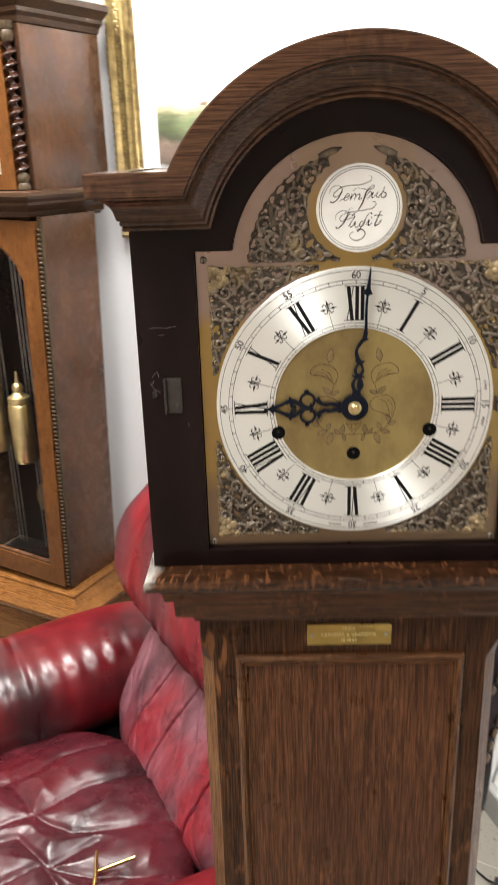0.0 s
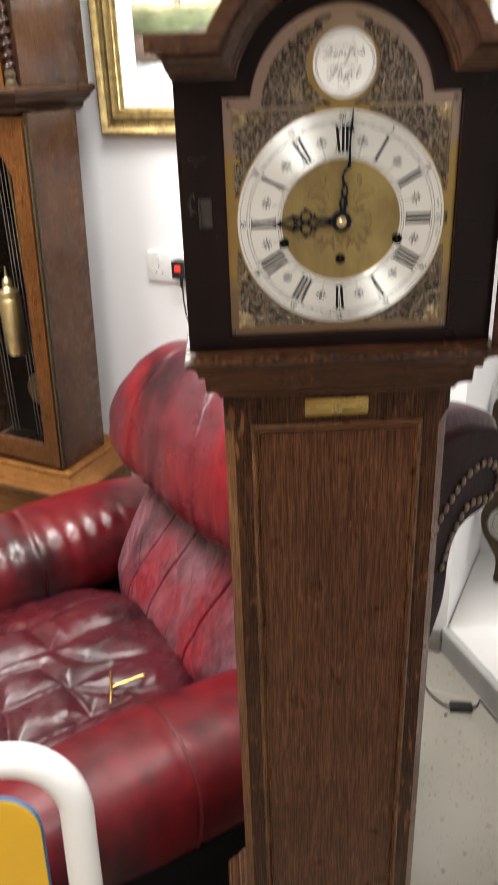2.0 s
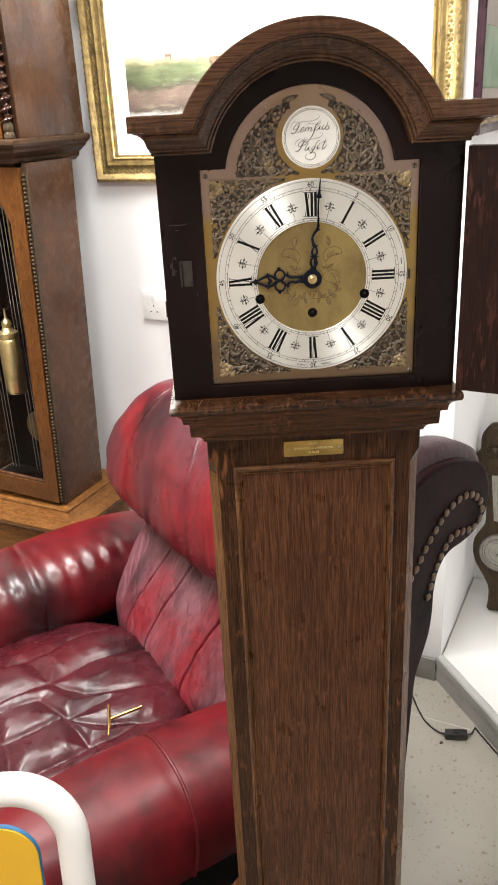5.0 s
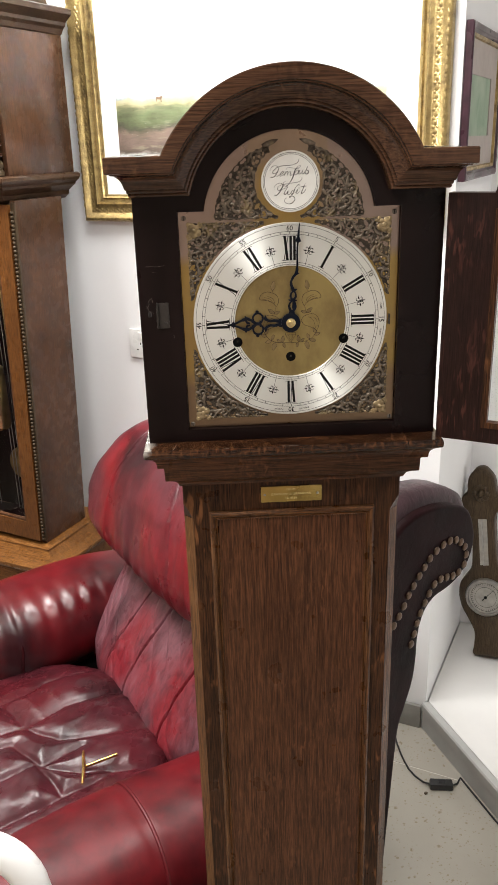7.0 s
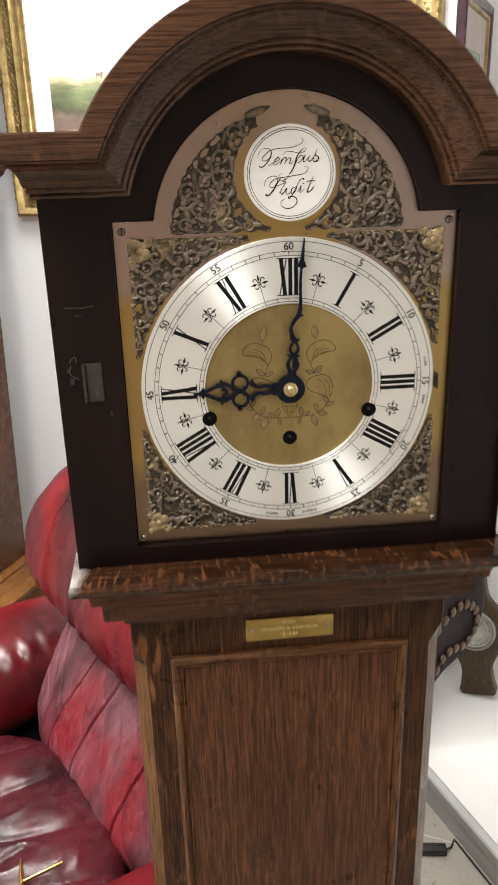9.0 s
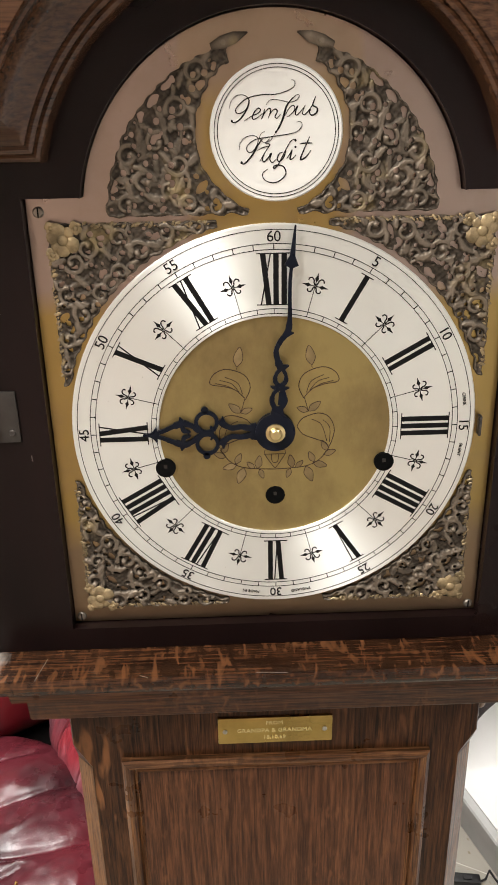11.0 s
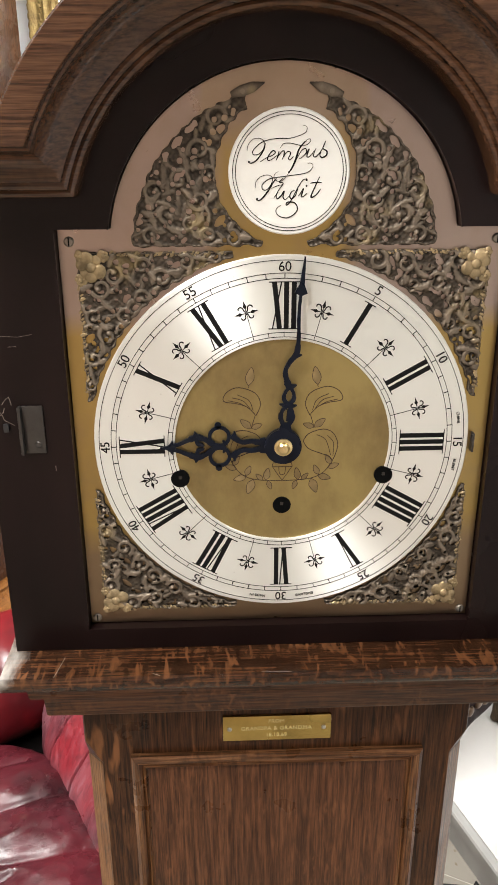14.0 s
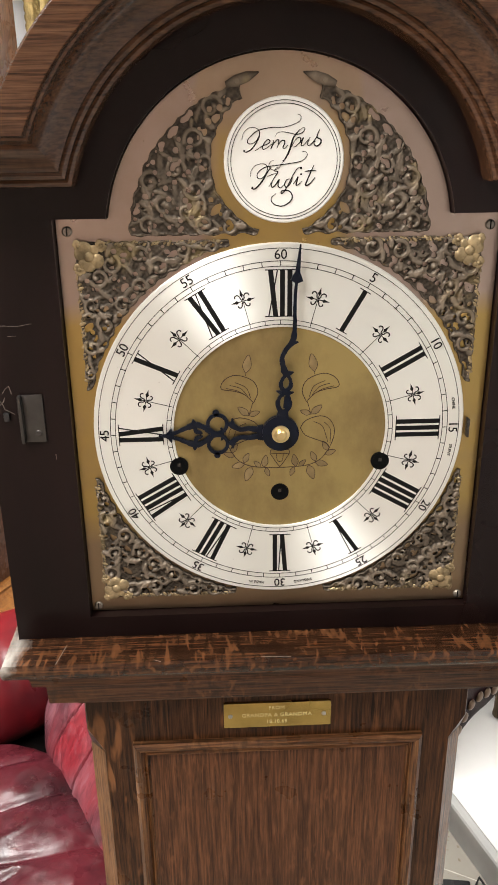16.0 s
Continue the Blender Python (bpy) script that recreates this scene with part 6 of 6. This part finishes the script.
k = PU0 + 0.03
while k < PU1 - 0.025:
    ornament(k, PZ0 + 0.028, True)
    ornament(k, PZ1 - 0.028, True)
    bmesh.ops.create_icosphere(orn, subdivisions=1, radius=0.0042, matrix=pose(k, -0.033, PZ0 + 0.008) @ Matrix.Diagonal((2.1, 0.35, 0.9, 1)))
    k += 0.0185
k = PZ0 + 0.045
while k < PZ1 - 0.04:
    ornament(PU0 + 0.028, k, False)
    ornament(PU1 - 0.028, k, False)
    for x in (PU0 + 0.008, PU1 - 0.008):
        bmesh.ops.create_icosphere(orn, subdivisions=1, radius=0.0042, matrix=pose(x, -0.033, k) @ Matrix.Diagonal((0.9, 0.35, 2.1, 1)))
    k += 0.0185
part("carved_ornament", orn, gold, fr, "running carved gilt ornament")
IU0, IU1, IZ0, IZ1 = -1.036, -0.279, 1.609, 2.07
part("mount", board_with_hole([(PU0 + 0.070, PZ0 + 0.070), (PU1 - 0.070, PZ0 + 0.070), (PU1 - 0.070, PZ1 - 0.070), (PU0 + 0.070, PZ1 - 0.070)], [(IU0, IZ0), (IU1, IZ0), (IU1, IZ1), (IU0, IZ1)], ((IU0 + IU1) / 2, 1.84), -0.0075, -0.004), mat_board, pic, "plain white mount board", smooth=False)
picture = part("painted_sheet", B(0, IU1 - IU0, -0.0045, -0.0035, 0, IZ1 - IZ0), paint_mat, pic, "pale landscape with meadow and stream", smooth=False, m=pose(IU0, 0, IZ0))
for x, z, w, h in ((0.288, 0.153, 0.062, 0.040), (0.318, 0.158, 0.030, 0.034), (0.137, 0.172, 0.019, 0.017)):
    cb = slab(bmesh.new(), [(-1.0, -0.2), (-0.9, 0.5), (0.5, 0.55), (0.95, 0.85), (1.25, 0.4), (0.95, 0.2), (0.8, -0.25), (0.75, -1), (0.58, -1), (0.5, -0.3), (-0.6, -0.25), (-0.66, -1), (-0.82, -1), (-0.88, -0.2)], -0.0052, -0.0045)
    bmesh.ops.transform(cb, matrix=pose(x, 0, z) @ Matrix.Diagonal((w / 2, 1, h / 2, 1)), verts=cb.verts)
    part("brown_shape", cb, cow_brown, picture, smooth=False)
fg = part("glazing", B(PU0 + 0.069, PU1 - 0.069, -0.0110, -0.0095, PZ0 + 0.069, PZ1 - 0.069), glass, pic, "clear picture glass", smooth=False)
fg.visible_shadow = False

# ---- the small print on the recess wall ----
sp = thing("framed_print", "small pale green print in a plum-black frame", "picture", shop(CORNER_U, WALL_V, 0, 90))
X0, X1, Z0, Z1 = 0.006, 0.425, 1.565, 1.905
sf = part("frame", frame_loft(X0, X1, Z0, Z1, [(0, -0.001), (0, -0.016), (0.004, -0.019), (0.014, -0.018), (0.019, -0.013), (0.022, -0.012)]), plum_frame, sp, "plum-black moulded frame")
part("gilt_slip", frame_loft(X0 + 0.021, X1 - 0.021, Z0 + 0.021, Z1 - 0.021, [(0, -0.012), (0.002, -0.014), (0.008, -0.013), (0.010, -0.006)]), gold, sf, "thin gilt inner slip")
part("mount", board_with_hole([(X0 + 0.028, Z0 + 0.028), (X1 - 0.028, Z0 + 0.028), (X1 - 0.028, Z1 - 0.028), (X0 + 0.028, Z1 - 0.028)], [(0.075, 1.665), (0.325, 1.665), (0.325, 1.80), (0.075, 1.80)], (0.2, 1.735), -0.007, -0.003), grey_mount, sp, "taupe mount", smooth=False)
part("print", B(0.07, 0.33, -0.004, -0.002, 1.66, 1.805), print_mat, sp, "pale green print", smooth=False)

# ---- socket, plug and lead ----
so = thing("wall_socket", "white double wall socket with one side in use", "socket", shop(0, WALL_V, 0))
part("face_plate", B(-1.052, -0.905, -0.010, -0.001, 1.068, 1.155, 0.003), white_plastic, so)
for u in (-1.012, -0.945):
    part("switch_rocker", B(u - 0.006, u + 0.006, -0.0135, -0.008, 1.128, 1.146, 0.001), white_plastic, so)
for u, w, h, z in ((-1.024, 0.005, 0.003, 1.094), (-1.002, 0.005, 0.003, 1.094), (-1.013, 0.003, 0.006, 1.112)):
    part("pin_hole", B(u - w / 2, u + w / 2, -0.0104, -0.009, z - h / 2, z + h / 2), dark_hole, so, smooth=False)
pgl = thing("mains_plug", "black mains plug with a red lit switch in the socket", "plug", shop(-0.929, WALL_V - 0.010, 1.112) @ Matrix.Diagonal((0.85, 0.85, 0.9, 1)))
part("plug_body", B(-0.025, 0.025, -0.042, 0.0, -0.028, 0.030, 0.006), black_plastic, pgl)
part("lit_switch", B(-0.011, 0.011, -0.045, -0.041, -0.002, 0.016, 0.001), red_neon, pgl, "glowing red switch")
cd = bmesh.new()
tube(cd, [(0, -0.02, -0.025), (0, -0.022, -0.05), (0.002, -0.02, -0.065)], [0.006, 0.005, 0.0035], 10)
part("strain_relief", cd, black_plastic, pgl)
cd = bmesh.new()
lead = [(0.002, -0.02, -0.062), (0.004, -0.022, -0.10), (0.012, -0.026, -0.14), (0.026, -0.03, -0.18), (0.034, -0.03, -0.25), (0.040, -0.03, -0.40), (0.05, -0.03, -0.70), (0.08, -0.04, -1.06)]
tube(cd, lead, 0.0026, 8)
part("lead", cd, black_plastic, pgl, "thin black lead")

# ---- lead and switch on the floor ----
ls = thing("inline_switch", "black in-line lead switch lying on the tile floor", "switch", pose(0.483, 0.925, 0, 0, 0, -8))
part("switch_body", B(-0.031, 0.031, -0.013, 0.013, 0.001, 0.021, 0.005), black_plastic, ls)
part("switch_button", B(-0.008, 0.010, -0.006, 0.006, 0.0205, 0.0235, 0.001), black_rubber, ls)
cd = bmesh.new()
back = pose(0.483, 0.925, 0, 0, 0, -8).inverted()
kb0, kb1 = R0 @ (Vector((*K0, 0)) + nk * 0.022), R0 @ (Vector((*K1, 0)) + nk * 0.022)
along = [kb0.lerp(kb1, k) + Vector((0, 0, z)) for k, z in ((0.27, 0.004), (0.30, 0.016), (0.34, 0.024), (0.42, 0.020), (0.55, 0.006), (0.75, 0.004), (0.98, 0.004))]
tube(cd, [back @ Vector(p) for p in ((0.455, 0.930, 0.010), (0.440, 0.945, 0.004), (0.424, 0.968, 0.003), (0.411, 0.998, 0.003), (0.404, 1.045, 0.003), (0.401, 1.095, 0.003), (0.402, 1.15, 0.003))], 0.0026, 8)
tube(cd, [back @ Vector(p) for p in ((0.512, 0.921, 0.010), (0.530, 0.932, 0.004), (0.545, 0.955, 0.003))] + [back @ p for p in along], 0.0026, 8)
part("lead", cd, black_plastic, ls, "thin black lead")

# ---- a crumb beside the switch ----
cr = bmesh.new()
bmesh.ops.create_icosphere(cr, subdivisions=2, radius=0.0055, matrix=pose(0.437, 0.907, 0.0022, 0, 0, 30) @ Matrix.Diagonal((1.1, 0.8, 0.5, 1)))
for v in cr.verts:
    v.co += v.normal * 0.0014 * noise.noise(v.co * 400)
    v.co.z = max(v.co.z, 0.0003)
solo("crumb", cr, plain("dry brown dirt", (0.085, 0.058, 0.036), 0.8, 0, 0.3, 300), pose(0, 0, 0), "small brown crumb of dirt on the tile floor", "dirt")

# ---- banjo barometer in the recess ----
BAR_W = 0.62
baro = thing("banjo_barometer", "carved dark wood banjo barometer with a silver dial", "barometer", shop(0.025, ALC_V - 0.178, 0.094) @ pose(0, 0, 0, -8, -8))
half = [(0.045, 0.0), (0.052, 0.012), (0.046, 0.04), (0.044, 0.085)] + [(x, z + 0.03) for x, z in ((0.060, 0.095), (0.079, 0.135), (0.086, 0.178), (0.079, 0.218), (0.056, 0.25), (0.042, 0.275), (0.037, 0.33), (0.036, 0.42), (0.045, 0.455), (0.066, 0.48), (0.066, 0.495), (0.046, 0.515), (0.042, 0.54), (0.036, 0.565), (0.016, 0.59), (0.0, 0.595))]
side = curl(half, n=100)
outline = side + [(-x, z) for x, z in reversed(side[:-1])]
cz = 0.3
bb = bmesh.new()
loft(bb, [[(x * k, y, cz + (z - cz) * (1 - (1 - k) * 0.35)) for x, z in outline] for y, k in ((0.024, 1.0), (-0.008, 1.0), (-0.015, 0.95), (-0.018, 0.86))], True, True)
part("case", bb, mahogany, baro, "carved dark wooden banjo case", angle=50)
dd = bmesh.new()
disc_y(dd, 0, 0.208, -0.024, -0.016, 0.055, 48, 0.002)
bdial = part("dial", dd, dull_silver, baro, "silver-white barometer dial")
dd = bmesh.new()
loft(dd, [[(r * math.cos(2 * math.pi * k / 48), y, 0.208 + r * math.sin(2 * math.pi * k / 48)) for k in range(48)] for r, y in ((0.052, -0.024), (0.054, -0.031), (0.059, -0.031), (0.0625, -0.026), (0.0625, -0.015))])
part("bezel", dd, steel, bdial, "grey metal bezel")
dd = bmesh.new()
circle_line(dd, 0.046, 0.0008, 48, -0.0246, -0.0238, (0, 0.208))
circle_line(dd, 0.033, 0.0006, 48, -0.0246, -0.0238, (0, 0.208))
for k in range(40):
    a = radians(k * 9)
    ribbon(dd, [(0.040 * math.sin(a), 0.208 + 0.040 * math.cos(a)), (0.046 * math.sin(a), 0.208 + 0.046 * math.cos(a))], 0.0008, -0.0246, -0.0238)
ribbon(dd, [(-0.011, 0.197), (0.027, 0.235)], [0.0025, 0.0008], -0.0262, -0.0250)
disc_y(dd, 0, 0.208, -0.0275, -0.024, 0.0045, 16)
part("scale_and_hand", dd, ink, bdial, "black scale and hand", smooth=False)
part("thermometer", B(-0.013, 0.013, -0.021, -0.016, 0.312, 0.462, 0.002), dull_silver, baro, "dull silver thermometer scale")
tb2 = bmesh.new()
tube(tb2, [(0, -0.027, 0.314), (0, -0.027, 0.462)], 0.0022, 8)
part("tube", tb2, steel, baro)
rs = bmesh.new()
for k in range(8):
    a = k * math.pi / 4
    bmesh.ops.create_icosphere(rs, subdivisions=2, radius=0.010, matrix=pose(0.017 * math.cos(a), -0.020, 0.545 + 0.020 * math.sin(a)) @ Matrix.Diagonal((1, 0.6, 1, 1)))
bmesh.ops.create_icosphere(rs, subdivisions=2, radius=0.012, matrix=pose(0, -0.022, 0.545))
part("carved_rosette", rs, mahogany, baro, "carved wooden rosette")

# ---- pavement sign ----
sign = thing("pavement_sign", "yellow shop sign leaning in a white tube frame on black sandbags", "sign", pose(0, -0.1, 0.9, -8) @ pose(0, 0, -0.9))
XR, XL, ZT = -0.282, -0.880, 0.968
tb3 = bmesh.new()
path = [(XR - 0.011, 0, 0.05), (XR - 0.018, 0, 0.40), (XR - 0.020, 0, 0.60), (XR - 0.022, 0, 0.80)] + [(XR - 0.088 + 0.066 * math.cos(radians(a)), 0, ZT - 0.092 + 0.072 * math.sin(radians(a))) for a in range(0, 91, 9)]
path += [(XL - (x - XR), y, z) for x, y, z in reversed(path)]
tube(tb3, path, 0.0190, 24)
part("tube_frame", tb3, white_tube, sign, "bent white tube frame")
BX1, BX0, BZ1, BZ0 = -0.347, -0.815, 0.897, 0.135


def rounded(x0, x1, z0, z1, r, r2, lean=0.0):
    pts = []
    for cx, cz, a, rr in ((x1, z1, 0, r), (x0, z1, 90, r), (x0, z0, 180, r2), (x1, z0, 270, r2)):
        sx, sz = (-1 if cx == x1 else 1), (-1 if cz == z1 else 1)
        pts += arc(cx + sx * rr, cz + sz * rr, rr, a, a + 90, 10)
    return [(x + lean * (z - z1), z) for x, z in pts]


part("board_edge", slab(bmesh.new(), rounded(BX0 - 0.001, BX1 + 0.001, BZ0 - 0.001, BZ1 + 0.001, 0.045, 0.10, -0.010), -0.002, 0.004), blue_edge, sign, "blue board edge", smooth=False)
bo = part("board", slab(bmesh.new(), rounded(BX0, BX1, BZ0, BZ1, 0.043, 0.10, -0.010), -0.0045, 0.0), yellow_sign, sign, "yellow sign board", smooth=False)
CLIMB = Matrix(((1, 0, -0.10, 0), (0, 1, 0, 0), (1.28, 0, 1, 0), (0, 0, 0, 1)))      # lines of text that climb while the stems stay upright
BIG = {"k": [([(0, 0.0), (0, 1.45)], 0.30), ([(-0.24, 0.04), (0.26, 0.04)], 0.14), ([(0.10, 0.48), (0.30, 0.72), (0.46, 0.98)], 0.20), ([(0.24, 0.98), (0.66, 0.98)], 0.15), ([(0.24, 0.64), (0.44, 0.40), (0.50, 0.06)], 0.24), ([(0.34, 0.05), (0.78, 0.05)], 0.16)],
       "o": [([(0.26, 0.02), (0.04, 0.20), (0.0, 0.50), (0.04, 0.80), (0.26, 0.98), (0.48, 0.80), (0.52, 0.50), (0.48, 0.20), (0.26, 0.02)], 0.22)],
       "p": [([(0, -0.45), (0, 0.98)], 0.30), ([(-0.22, -0.42), (0.30, -0.42)], 0.15), ([(-0.22, 0.96), (0.0, 0.96)], 0.13), ([(0.08, 0.88), (0.34, 0.99), (0.54, 0.80), (0.58, 0.48), (0.46, 0.16), (0.26, 0.06), (0.08, 0.12)], 0.24)]}
for letter, size, x, z in (("k", 0.075, -0.4325, 0.539), ("o", 0.075, -0.478, 0.353), ("p", 0.075, -0.428, 0.417)):
    for mat, dx, dz, dy in ((sign_red, 0.005, -0.014, 0.0), (sign_green, 0.0, 0.0, -0.0006)):
        bm = bmesh.new()
        for n, (row, w) in enumerate(BIG[letter]):
            row = curl(row, n=30) if len(row) > 2 else row
            ribbon(bm, [(u * size, v * size) for u, v in row], w * size, -0.0003 - n * 0.00004, 0.0)
        bmesh.ops.transform(bm, matrix=CLIMB, verts=bm.verts)
        part("lettering", bm, mat, bo, "%s slab letter with a drop shade" % ("green" if mat is sign_green else "red"), smooth=False, m=pose(x + dx, -0.0046 + dy - (0.00025 if letter == "p" else 0.0), z + dz))
for word, x, z in (("ITAGE", -0.460, 0.293), ("RED", -0.406, 0.222)):
    bm = letters(word, 0.057, 0, 0.95, 0.0002, 0.0012)
    bmesh.ops.transform(bm, matrix=CLIMB, verts=bm.verts)
    part("lettering", bm, sign_black, bo, "climbing black capitals", smooth=False, m=pose(x, -0.0050, z))
for x in (-0.318, XL + XR + 0.318):
    ft = bmesh.new()
    rings = []
    for rx, ry, z in ((0.078, 0.080, 0.0), (0.088, 0.090, 0.05), (0.088, 0.090, 0.12), (0.080, 0.082, 0.18), (0.066, 0.070, 0.222), (0.048, 0.052, 0.244), (0.026, 0.030, 0.254), (0.003, 0.004, 0.254)):
        row = []
        for a in range(0, 360, 5):
            ca, sa = math.cos(radians(a)), math.sin(radians(a))
            p = Vector((x + rx * math.copysign(abs(ca) ** 0.8, ca), -0.206 + ry * math.copysign(abs(sa) ** 0.8, sa), z))
            k = max(0.0, min(1.0, (-0.300 - p.x) / 0.045)) if x > -0.5 else 0.0
            p.y += 0.102 * k
            p.z *= 1.0 - 0.05 * k
            p += Vector((ca, sa, 0.4)) * 0.016 * (noise.noise(p * 13) + 0.5 * noise.noise(p * 31)) * (0 if z == 0 else 1)
            row.append(p)
        rings.append(row)
    loft(ft, rings, True, True)
    bag = part("sandbag", ft, black_rubber, sign, "lumpy black sandbag", angle=60)
    bag.matrix_parent_inverse = sign.matrix_basis.inverted()

# ---- ceiling panels ----
for u, v, su, sv, *_ in LAMPS:
    cl = thing("ceiling_light", "square white ceiling light panel, lit", "ceiling light", shop(u, v, CEIL), "ceiling lights")
    part("diffuser", B(-su / 2, su / 2, -sv / 2, sv / 2, -0.022, -0.018), lamp_face, cl, "lit diffuser", smooth=False)
    for a, b, c, d in ((-su / 2 - 0.02, su / 2 + 0.02, -sv / 2 - 0.02, -sv / 2), (-su / 2 - 0.02, su / 2 + 0.02, sv / 2, sv / 2 + 0.02), (-su / 2 - 0.02, -su / 2, -sv / 2, sv / 2), (su / 2, su / 2 + 0.02, -sv / 2, sv / 2)):
        part("rim", B(a, b, c, d, -0.026, -0.0), white_plastic, cl, smooth=False)

# ---- floor tiles ----
T, JU, JV = 0.626, -0.2876, -0.1618
tb4 = bmesh.new()
box(tb4, -T / 2 + 0.0018, T / 2 - 0.0018, -T / 2 + 0.0018, T / 2 - 0.0018, -0.0035, 0.0, 0.0006)
first = None
for i in range(-4, 4):
    for j in range(-4, 3):
        m = pose(JU + (i + 0.5) * T, JV + (j + 0.5) * T, 0)
        if first is None:
            first = part("tile", tb4, tile_mat, floor, smooth=False, m=m)
        else:
            o2 = new("tile", first.data)
            o2.parent, o2.matrix_basis = floor, m
